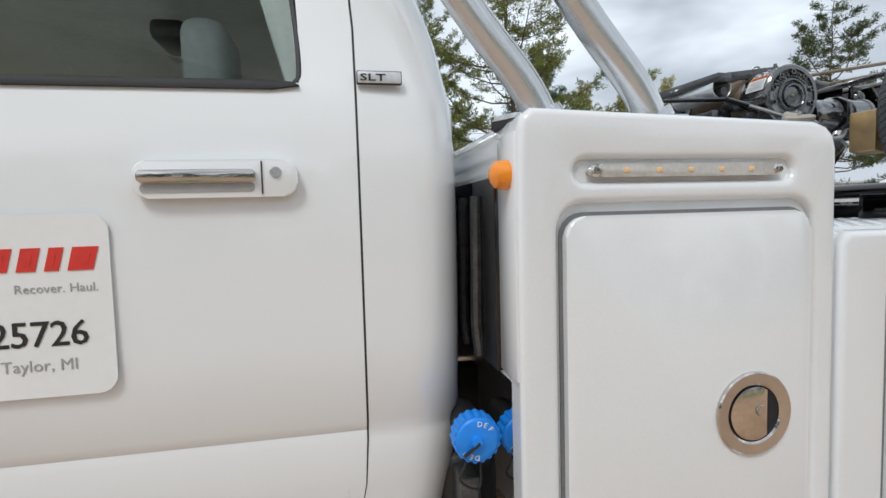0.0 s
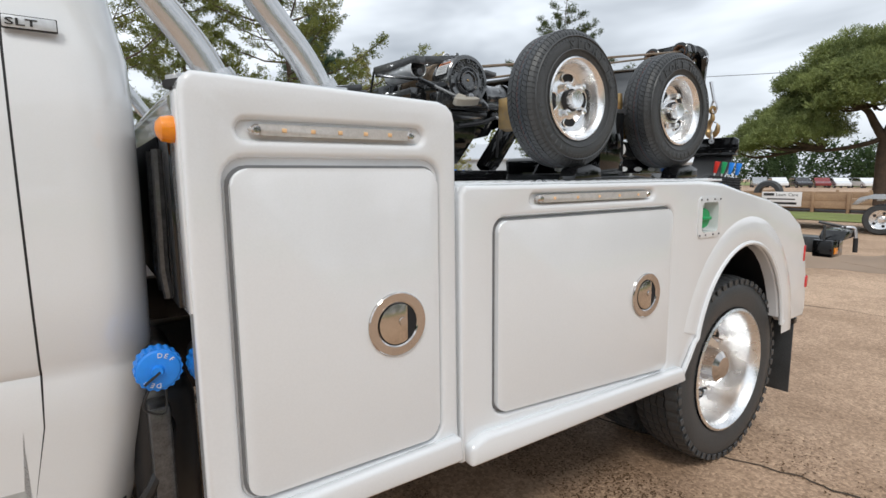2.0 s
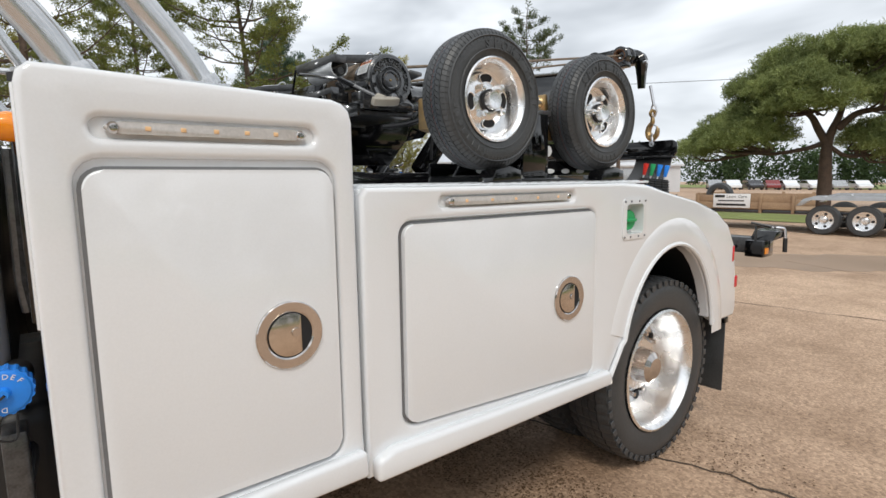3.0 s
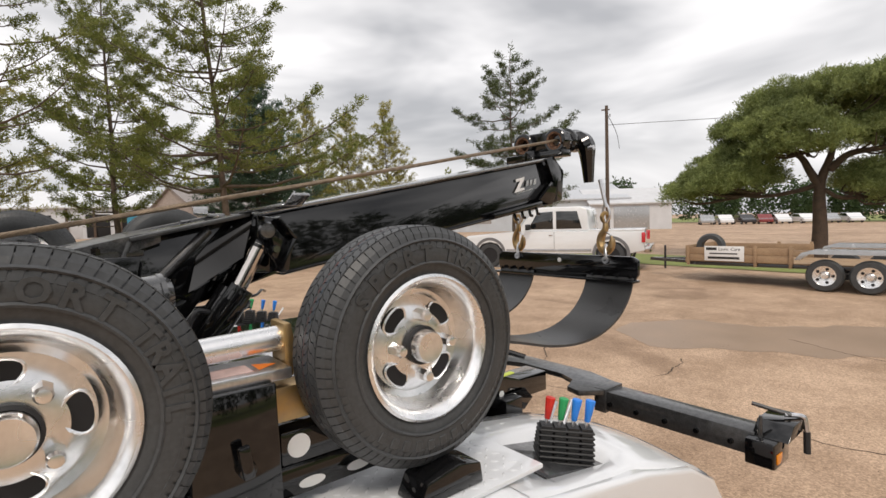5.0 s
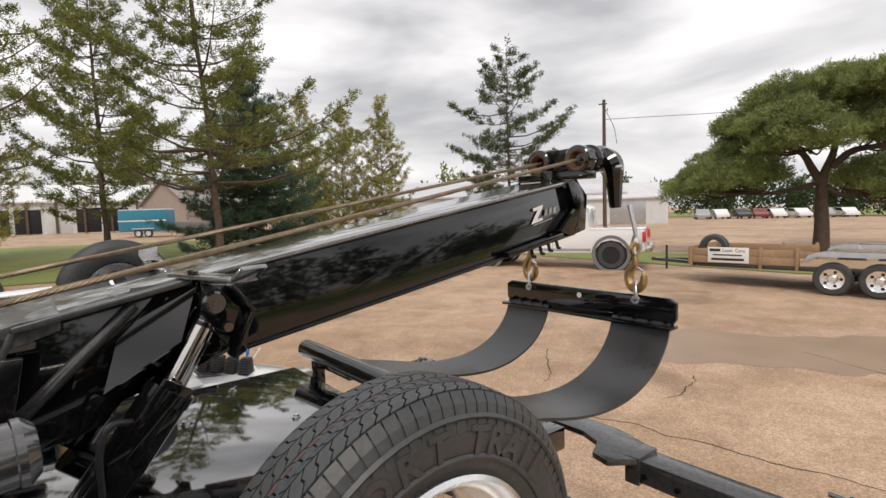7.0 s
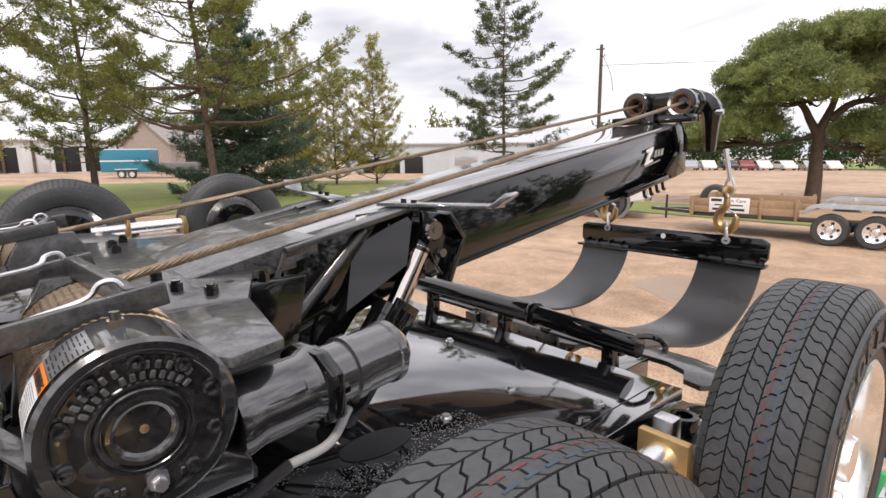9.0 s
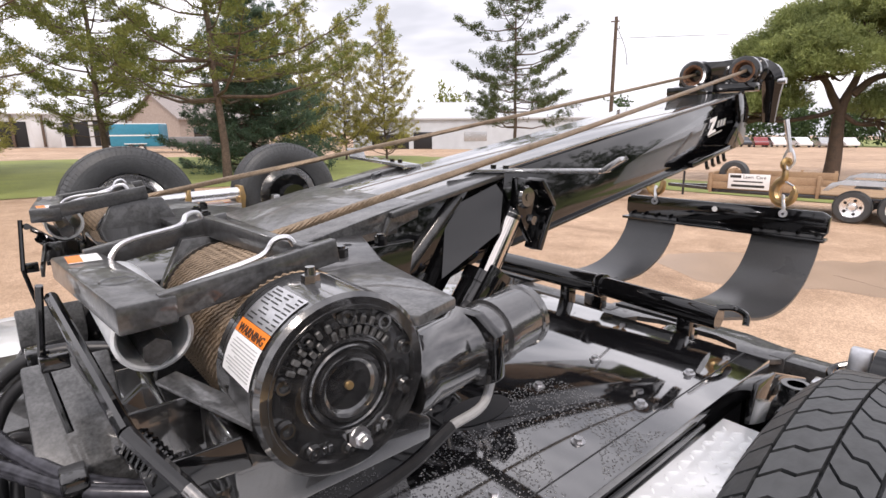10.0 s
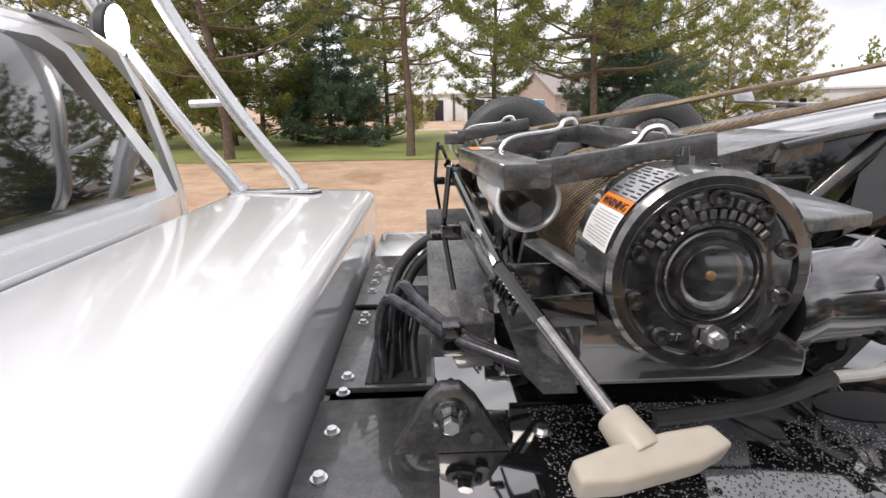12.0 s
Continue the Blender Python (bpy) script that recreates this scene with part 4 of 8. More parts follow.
    # shut line
    bm = bmesh.new()
    tube(bm, [(X1 + 0.002 - 0.05 * max(0, (0.92 - z) / 0.4) ** 2 - (0.012 * (i - 11) if i > 11 else 0), y + 0.004, z) for i, (y, z) in enumerate(sec[:15])], 0.0036, 6)
    part("shut_line", bm, SEAL, c, "dark gap behind the door")
    # back wall with its window
    bm = bmesh.new()
    prism(bm, [(0.470, 0.25), (0.500, 0.25), (0.500, 1.80), (0.47, 2.05), (0.43, 2.19), (0.40, 2.19), (0.44, 2.05), (0.47, 1.80)], "z", 0.55, 1.46, 0.0)
    part("back_wall", bm, CABWHITE, c)
    part("back_ledge", shape((slab, (0.508, 0.30, 1.405), (0.508, 1.80, 1.405), 0.012, 0.018, 0.004)), CABWHITE, c)
    bm = bmesh.new()
    prism(bm, [(0.30, 1.44), (2.13, 1.44), (2.055, 1.60), (1.90, 1.95), (1.80, 2.03), (0.64, 2.03), (0.51, 1.95), (0.35, 1.60)], "x", 0.43, 0.455, 0.004)
    part("window_surround", leaned(bm), CABWHITE, c)
    bm = bmesh.new()
    prism(bm, [(0.46, 1.49), (1.98, 1.49), (1.995, 1.56), (1.83, 1.93), (1.76, 1.965), (0.68, 1.965), (0.61, 1.93), (0.445, 1.56)], "x", 0.453, 0.462, 0.0015)
    part("rear_window", leaned(bm), GLASSTINT, c, "dark tinted rear window")
    # roof, far flank, floor and inside
    bm = bmesh.new()
    prism(bm, [(X0, 1.96), (0.27, 1.97), (0.275, 2.01), (0.20, 2.055), (X0, 2.07)], "y", 0.36, 2.08, 0.01)
    part("roof", bm, CABWHITE, c)
    bm = bmesh.new()
    far = [bm.verts.new((x, 2 * MID - y, z)) for x in (X0, 0.34) for y, z in sec[:11]]
    for i in range(10):
        bm.faces.new((far[i], far[i + 1], far[i + 12], far[i + 11]))
    bmesh.ops.solidify(bm, geom=bm.faces[:], thickness=0.02)
    part("far_door", bm, CABWHITE, c)
    part("headliner", shape((box, X0, 0.24, 0.36, 2.08, 1.925, 1.955)), INTERIOR, c, "grey cab ceiling")
    part("inner_door", shape((box, X0, 0.30, 0.175, 0.20, 0.6, 1.47, 0.01)), INTERIOR, c)
    part("far_window", shape((prism, [(X0, 1.47), (0.30, 1.47), (0.16, 1.95), (X0, 1.95)], "y", 2.20, 2.206)), WINDOW, c, "far side window glass").visible_shadow = False
    part("floor_pan", shape((box, X0, 0.45, 0.22, 2.2, 0.52, 0.56)), BLACKPL, c)
    part("front_bulkhead", shape((box, X0 - 0.03, X0, 0.2, 2.24, 0.5, 1.30)), INTERIOR, c)
    part("windscreen", shape((prism, [(0.28, 1.30), (2.16, 1.30), (2.0, 1.96), (0.44, 1.96)], "x", X0 - 0.012, X0 - 0.006)), WINDOW, c, "clear windscreen glass").visible_shadow = False
    part("inner_back", shape((box, 0.40, 0.425, 0.28, 2.16, 0.56, 1.47)), INTERIOR, c)
    part("inner_pillar", shape((prism, [(0.24, 1.40), (0.30, 1.40), (0.22, 1.95), (0.10, 1.95)], "y", 0.34, 0.40, 0.01)), INTERIOR, c)
    seat = part("seat", shape((box, -0.40, -0.02, 0.42, 0.98, 0.70, 0.95, 0.05, 3), (box, -0.10, 0.10, 0.42, 0.98, 0.9, 1.52, 0.06, 3)), INTERIOR, c, "grey cloth front seat")
    part("headrest", shape((box, -0.06, 0.05, 0.58, 0.82, 1.54, 1.76, 0.04, 3)), INTERIOR, seat)
    part("mirror_pod", shape((box, -0.22, -0.12, 0.9, 1.1, 1.80, 1.86, 0.02)), BLACKPL, c)
    # handle
    bm = bmesh.new()
    prism(bm, rounded(-0.012, 0.237, 1.303, 1.363, 0.022), "y", 0.112, 0.136, 0.008, 3)
    h = part("door_handle", bm, CABWHITE, door, "white handle bezel with a chrome grip")
    part("grip", shape((prism, rounded(-0.002, 0.172, 1.328, 1.347, 0.006), "y", 0.103, 0.116, 0.003)), CHROME, door, "chrome grip")
    part("finger_slot", shape((prism, rounded(0.0, 0.170, 1.312, 1.326, 0.006), "y", 0.1105, 0.114)), GREYINK, door)
    part("lock", shape((lathe, [(0, -0.003), (0.008, -0.003), (0.0095, 0.0), (0.0095, 0.004)], (0.203, 0.1115, 1.342), (0, 1, 0), 20)), ZINC, door)
    part("split_line", shape((box, 0.1805, 0.1825, 0.1095, 0.114, 1.307, 1.36)), SEAL, door)
    # badge
    b = part("badge", shape((prism, rounded(0.341, 0.415, 1.494, 1.513, 0.002), "y", 0.136, 0.146, 0.001)), PALEZINC, c, "bright badge with black letters")
    part("badge_edge", shape((prism, rounded(0.3395, 0.4165, 1.4925, 1.5145, 0.002), "y", 0.138, 0.146)), INK, c)
    lettering("badge_letters", "SLT", (0.344, 0.1352, 1.4975), 0.0165, INK, c, Matrix.Diagonal((1.75, 1, 1, 1)) @ FACE_NEAR, 0.0004)
    lettering("badge_weight", "SLT", (0.3448, 0.1350, 1.4978), 0.0165, INK, c, Matrix.Diagonal((1.75, 1, 1, 1)) @ FACE_NEAR, 0.0004)
    # printed panel on the door
    part("door_panel_sheet", shape((prism, rounded(-0.62, -0.052, 1.000, 1.283, 0.028), "y", 0.122, 0.1235)), LABEL, door, "white vinyl sheet with red and black print")
    for i, (u0, u1) in enumerate(((-0.31, -0.252), (-0.246, -0.188), (-0.182, -0.150), (-0.144, -0.118), (-0.112, -0.070))):
        bm = bmesh.new()
        prism(bm, [(u0, 1.196), (u1 - 0.006, 1.196), (u1 + 0.003, 1.232), (u0 + 0.009, 1.232)], "y", 0.1205, 0.1218, 0.0)
        prism(bm, [(u0 + 0.011, 1.206), (u1 - 0.012, 1.206), (u1 - 0.008, 1.222), (u0 + 0.015, 1.222)], "y", 0.1200, 0.1206, 0.0)
        part("logo_block", bm, REDINK, door, "red slanted logo block")
    lettering("slogan", "Recover. Haul.", (-0.187, 0.1212, 1.163), 0.0195, GREYINK, door, FACE_NEAR, 0.0003)
    lettering("number", "25726", (-0.226, 0.1212, 1.080), 0.056, INK, door, FACE_NEAR, 0.0003, space=0.98)
    lettering("number_weight", "25726", (-0.2245, 0.1208, 1.0808), 0.056, INK, door, FACE_NEAR, 0.0003, space=0.98)
    lettering("town", "Taylor,", (-0.212, 0.1212, 1.042), 0.0255, GREYINK, door, FACE_NEAR, 0.0003)
    lettering("state", "MI", (-0.132, 0.1212, 1.042), 0.0255, GREYINK, door, FACE_NEAR, 0.0003)


make_cab()


def make_rack(far):
    """A pair of leaning tubes on a foot plate, with a rung."""
    r = thing("light_pylon", (0.77, 2.32 if far else 0.12, 1.43), "pair of leaning silver tubes on the tool box", "pylon", "light pylons")
    fix = mirrored if far else (lambda q: q)
    y = 0.12
    for x in (0.625, 0.875) if far else (0.672, 0.890):
        pts = [(x, y, 1.42), (x - 0.045, y, 1.50), (x - 0.145, y + 0.005, 1.63), (x - 0.285, y + 0.015, 1.85), (x - 0.42, y + 0.04, 2.10), (x - 0.52, y + 0.08, 2.35)]
        part("tube", fix(shape((tube, smooth_path(pts, 5), 0.0305, 18))), RAIL, r)
        part("weld_collar", fix(shape((lathe, [(0.034, 0.0), (0.033, 0.012), (0.0305, 0.02)], (x + 0.004, y, 1.432), (-0.45, 0, 1), 20))), RAIL, r)
    part("rung", fix(shape((tube, [(0.47, y + 0.008, 1.785), (0.66, y + 0.008, 1.79)], 0.016, 10))), RAIL, r)
    part("foot_plate", fix(shape((prism, [(0.60, y - 0.045), (0.93, y - 0.045), (0.955, y), (0.93, y + 0.045), (0.60, y + 0.045), (0.575, y)], "z", 1.424, 1.436, 0.002))), RAIL, r)
    part("foot_gasket", fix(shape((prism, [(0.597, y - 0.049), (0.933, y - 0.049), (0.96, y), (0.933, y + 0.049), (0.597, y + 0.049), (0.57, y)], "z", 1.412, 1.426))), SEAL, r)
    if far:
        lamp = part("work_lamp", shape((lathe, [(0.0, 0.07), (0.058, 0.062), (0.09, 0.03), (0.096, 0.0), (0.088, -0.008)], (0.287, 2.20, 2.042), (-1, -0.05, 0.1), 28)), BLACKPL, r, "round black work lamp, lit")
        part("lamp_glass", shape((lathe, [(0.088, -0.006), (0.058, -0.020), (0.0, -0.026)], (0.287, 2.20, 2.042), (-1, -0.05, 0.1), 28)), emitting("lit_lamp_glass", (0.95, 0.97, 1.0), 16.0), lamp, "bright white lamp face")
        part("lamp_arm", shape((tube, [(0.28, 2.21, 2.08), (0.27, 2.23, 2.16), (0.26, 2.27, 2.2)], 0.012, 8)), BLACKPL, lamp)


make_rack(False)
make_rack(True)


def make_caps():
    """Two blue filler caps between cab and tool box, with their tank neck."""
    for i, (x, y, z, lb) in enumerate(((0.519, 0.085, 0.879, "blue ribbed filler cap with a tether"), (0.617, 0.128, 0.858, "blue ribbed filler cap half behind the tool box"))):
        t = thing("filler_cap", (x, y, z), lb, "filler cap", "filler caps")
        bm = bmesh.new()
        teeth = [((0.0420 if k % 4 < 2 else 0.0395) * math.cos(2 * math.pi * k / 72), (0.0420 if k % 4 < 2 else 0.0395) * math.sin(2 * math.pi * k / 72)) for k in range(72)]
        prism(bm, [(x + u, z + v) for u, v in teeth], "y", y - 0.016, y + 0.018, 0.0)
        lathe(bm, [(0, -0.022), (0.028, -0.022), (0.0355, -0.0195), (0.039, -0.0155)], (x, y, z), (0, 1, 0), 36)
        part("cap", bm, BLUE, t)
        part("boss", shape((lathe, [(0, -0.032), (0.009, -0.032), (0.012, -0.02)], (x, y, z), (0.12, 1, 0), 18)), BLUE, t)
        part("slot", shape((slab, (x, y - 0.033, z), (x - 0.026, y - 0.026, z - 0.022), 0.007, 0.004)), INK, t)
        for k, (txt, ang) in enumerate((("DEF", 62), ("DEF", -118))):
            for j, ch in enumerate(txt):
                a = radians(ang - 24 * (j - 1))
                m = Matrix.Rotation(a - radians(90), 4, "Z")
                p = Vector((x + 0.029 * math.cos(a), y - 0.0225, z + 0.029 * math.sin(a)))
                lettering("letter", ch, p, 0.013, LABEL, t, FACE_NEAR @ m @ Matrix.Translation((-0.004, -0.004, 0)), 0.0004)
        part("neck", shape((cyl, (x, y + 0.015, z), (x + 0.01, y + 0.16, z - 0.02), 0.03, 0.03, 18)), BLACKPL, t)
        part("tether", shape((tube, smooth_path([(x - 0.02, y - 0.01, z - 0.04), (x - 0.03, y - 0.005, z - 0.075), (x + 0.005, y, z - 0.095), (x + 0.012, y + 0.01, z - 0.05)], 5), 0.0022, 6)), BLACKPL, t)
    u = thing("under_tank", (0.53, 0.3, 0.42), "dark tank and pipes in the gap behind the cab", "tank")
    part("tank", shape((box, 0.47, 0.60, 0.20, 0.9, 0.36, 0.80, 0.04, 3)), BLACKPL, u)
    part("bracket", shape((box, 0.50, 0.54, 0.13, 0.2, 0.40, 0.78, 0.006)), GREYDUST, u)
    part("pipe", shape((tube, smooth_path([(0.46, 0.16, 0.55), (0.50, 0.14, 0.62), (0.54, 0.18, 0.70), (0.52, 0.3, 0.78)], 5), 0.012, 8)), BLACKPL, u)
    # added black sheet that paints the gap's deep shade
    part("gap_shade_sheet", shape((box, 0.512, 0.522, 0.34, 2.0, 0.60, 1.36)), BLACKPL, u, "dark sheet standing in for the shade deep in the gap")


make_caps()


# ---------- deck between the side bodies ----------
def make_deck():
    d = thing("wrecker_deck", (2.0, MID, 1.2), "wet glossy black steel deck with bolt heads and water drops", "deck")
    bm = bmesh.new()
    prism(bm, [(0.558, 1.262), (0.558, 1.20), (1.77, 1.20), (1.77, 1.225), (1.72, 1.262)], "x", 1.40, 2.83, 0.003)
    part("deck_plate", bm, BLACKDECK, d)
    for a, b in ((0.49, 0.98), (1.02, 1.42), (1.46, 1.95)):
        part("front_flange", shape((box, 1.195, 1.42, a, b, 1.228, 1.24, 0.002)), GREYDUST, d, "dusty bolted front flange")
    part("front_web", shape((box, 1.196, 1.206, 0.45, 1.99, 1.0, 1.232)), BLACK, d)
    part("under_deck", shape((box, 1.20, 2.80, 0.60, 1.84, 0.95, 1.195)), BLACKPL, d, "dark frame below the deck")
    for p in ((2.38, 0.655), (2.165, 0.66), (1.94, 0.66), (2.28, 0.85), (1.72, 0.66), (2.60, 0.655), (2.5, 0.85), (2.62, 1.22), (2.35, 1.40), (2.55, 1.60), (1.56, 0.83), (1.6, 0.66)):
        part("deck_bolt", shape((hexbolt, (p[0], p[1], 1.262), (0, 0, 1))), ZINC, d)
    for y in (0.55, 0.66, 0.77, 0.88, 1.00, 1.06, 1.33, 1.38, 1.56, 1.64, 1.72, 1.80):
        part("flange_bolt", shape((hexbolt, (1.232, y, 1.240), (0, 0, 1), 0.0085)), ZINC, d)
    part("flange_bolt", shape((hexbolt, (1.272, 1.76, 1.240), (0, 0, 1), 0.0085)), ZINC, d)
    part("inner_lip", shape((box, 1.42, 2.93, 1.775, 1.86, 1.17, 1.216, 0.006, 2)), WHITE, d, "white inner edge of the far body")
    part("deck_seam", shape((box, 1.42, 2.83, 0.617, 0.6195, 1.2615, 1.2632)), SEAL, d)
    # slotted hole for the lift ram
    bm = bmesh.new()
    prism(bm, [(2.10 + 0.085 * math.cos(a), 0.865 + 0.045 * math.sin(a)) for a in [2 * math.pi * k / 24 for k in range(24)]], "z", 1.2625, 1.2645)
    part("ram_opening", bm, DARKGAP, d, "dark oval opening for the lift ram")
    # standing drops
    rnd = random.Random(5)
    verts, faces = [], []
    for _ in range(7000):
        x, y = rnd.uniform(1.55, 2.34), rnd.uniform(0.565, 0.90)
        if noise.noise((x * 5, y * 5, 0)) < -0.22:
            continue
        z = 1.2625
        r = rnd.uniform(0.0007, 0.0020)
        k = len(verts)
        m = 7
        verts += [(x + r * math.cos(6.2832 * i / m), y + r * math.sin(6.2832 * i / m), z) for i in range(m)]
        verts += [(x + 0.6 * r * math.cos(6.2832 * i / m), y + 0.6 * r * math.sin(6.2832 * i / m), z + 0.45 * r) for i in range(m)] + [(x, y, z + 0.6 * r)]
        for i in range(m):
            j = (i + 1) % m
            faces += [(k + i, k + j, k + m + j, k + m + i), (k + m + i, k + m + j, k + 2 * m)]
    me = bpy.data.meshes.new("water_bead")
    me.from_pydata([(a - 2.0, b - MID, c - 1.2) for a, b, c in verts], [], faces)
    me.polygons.foreach_set("use_smooth", [True] * len(faces))
    me.materials.append(mat("standing_water", (0.10, 0.10, 0.105), 0.05, 0.0, var=0.05, coat=1.0))
    ob = new("water_bead", me)
    ob.parent = d
    tagged(ob, "scattered beads of rain water", kind="stuff")


make_deck()


def make_tread(far):
    """White tread plate on the side body's top, with raised bars."""
    fix = mirrored if far else (lambda q: q)
    t = thing("tread_plate", (2.0, 2.2 if far else 0.3, 1.22), "white diamond-pattern tread plate along the body's top", "tread plate", "tread plates")
    part("plate", fix(shape((box, 1.215, 2.53, 0.065, 0.545, 1.212, 1.222, 0.003))), WHITE, t)
    verts, faces = [], []
    nx, ny = 39 if far else 52, 19
    for i in range(nx):
        for j in range(ny):
            x, y = (1.56 if far else 1.24) + 0.0245 * i, 0.085 + 0.0245 * j
            a = radians(45 if (i + j) % 2 else -45)
            c, s = math.cos(a), math.sin(a)
            k = len(verts)
            for u, v, h in ((-0.011, 0, 0), (0, -0.0035, 0), (0.011, 0, 0), (0, 0.0035, 0), (-0.006, 0, 0.0022), (0.006, 0, 0.0022)):
                yy = y + u * s + v * c
                verts.append((x + u * c - v * s, 2 * MID - yy if far else yy, 1.222 + h))
            faces += [(k, k + 1, k + 4), (k + 1, k + 2, k + 5), (k + 1, k + 5, k + 4), (k + 2, k + 3, k + 5), (k + 3, k, k + 4), (k + 3, k + 4, k + 5)]
    off = t.location
    me = bpy.data.meshes.new("tread_bar")
    me.from_pydata([(a - off.x, b - off.y, c - off.z) for a, b, c in verts], [], faces)
    me.polygons.foreach_set("use_smooth", [True] * len(faces))
    me.materials.append(WHITE)
    ob = new("tread_bar", me)
    ob.parent = t
    tagged(ob, "raised diamond bars of the tread plate", kind="stuff")
    part("edge_strip", fix(shape((box, 1.40, 2.45, 0.548, 0.556, 1.20, 1.236, 0.002))), BLACK, t)


make_tread(False)
make_tread(True)


def make_levers(far):
    fix = (lambda p: (p[0] + 0.005, 2 * MID - 0.400 + p[1], p[2] + 0.012)) if far else (lambda p: p)
    lv = thing("control_levers", (2.62, 2.30 if far else 0.14, 1.17), "control levers with red, green and blue grips in rubber boots", "control levers", "lever banks")
    rot = Matrix.Translation((2.689, 0.148, 1.132)) @ Matrix.Rotation(radians(-40), 4, "Z") @ Matrix.Rotation(radians(6), 4, "Y")

    def w(u, v, h):
        p = rot @ Vector((u, v, h))
        return fix(tuple(p))
    mt = Matrix.Translation((0.005, 2 * MID - 0.400, 0.012)) if far else Matrix.Identity(4)
    bm = bmesh.new()
    prism(bm, [(2.565, 0.085), (2.76, 0.085), (2.76, 0.262), (2.565, 0.262)], "z", 1.150, 1.158, 0.002, 2, mt @ Matrix.Translation((2.66, 0.17, 1.15)) @ Matrix.Rotation(radians(11.5), 4, "Y") @ Matrix.Translation((-2.66, -0.17, -1.15)))
    part("base_plate", bm, GREYDUST, lv, "grey base plate")
    cols = (RED, GREEN, BLUE, BLUE)
    for k in range(4):
        u, hw = (-0.093 + 0.062 * k, 0.024) if far else (-0.045 + 0.030 * k, 0.017)
        bm = bmesh.new()
        for j in range(7):
            g = 1 - 0.085 * j
            box(bm, u - hw, u + hw, -0.044 * g, 0.044 * g, 0.022 + 0.0105 * j, 0.028 + 0.0105 * j, 0.002, 1, mt @ rot)
            box(bm, u - hw + 0.005, u + hw - 0.005, -0.036 * g, 0.036 * g, 0.026 + 0.0105 * j, 0.0335 + 0.0105 * j, 0.0, 1, mt @ rot)
        boot = part("boot", bm, BLACKPL, lv, "black ribbed rubber boot", 0)
        part("stem", shape((cyl, w(u, 0, 0.09), w(u + 0.002, 0, 0.118), 0.004, 0.004, 8)), ZINC, boot)
        part("grip", shape((cyl, w(u + 0.002, 0, 0.108), w(u + 0.006, 0, 0.158), 0.0065, 0.0115, 10, 0.002)), cols[k], boot, ("red", "green", "blue", "blue")[k] + " plastic grip")
    for k in range(2):
        part("rod", shape((cyl, fix((2.80 + 0.03 * k, 0.30 - 0.03 * k, 1.12)), fix((2.86 + 0.04 * k, 0.30 - 0.02 * k, 1.20)), 0.005, 0.005, 10)), ZINC, lv)


make_levers(False)
make_levers(True)


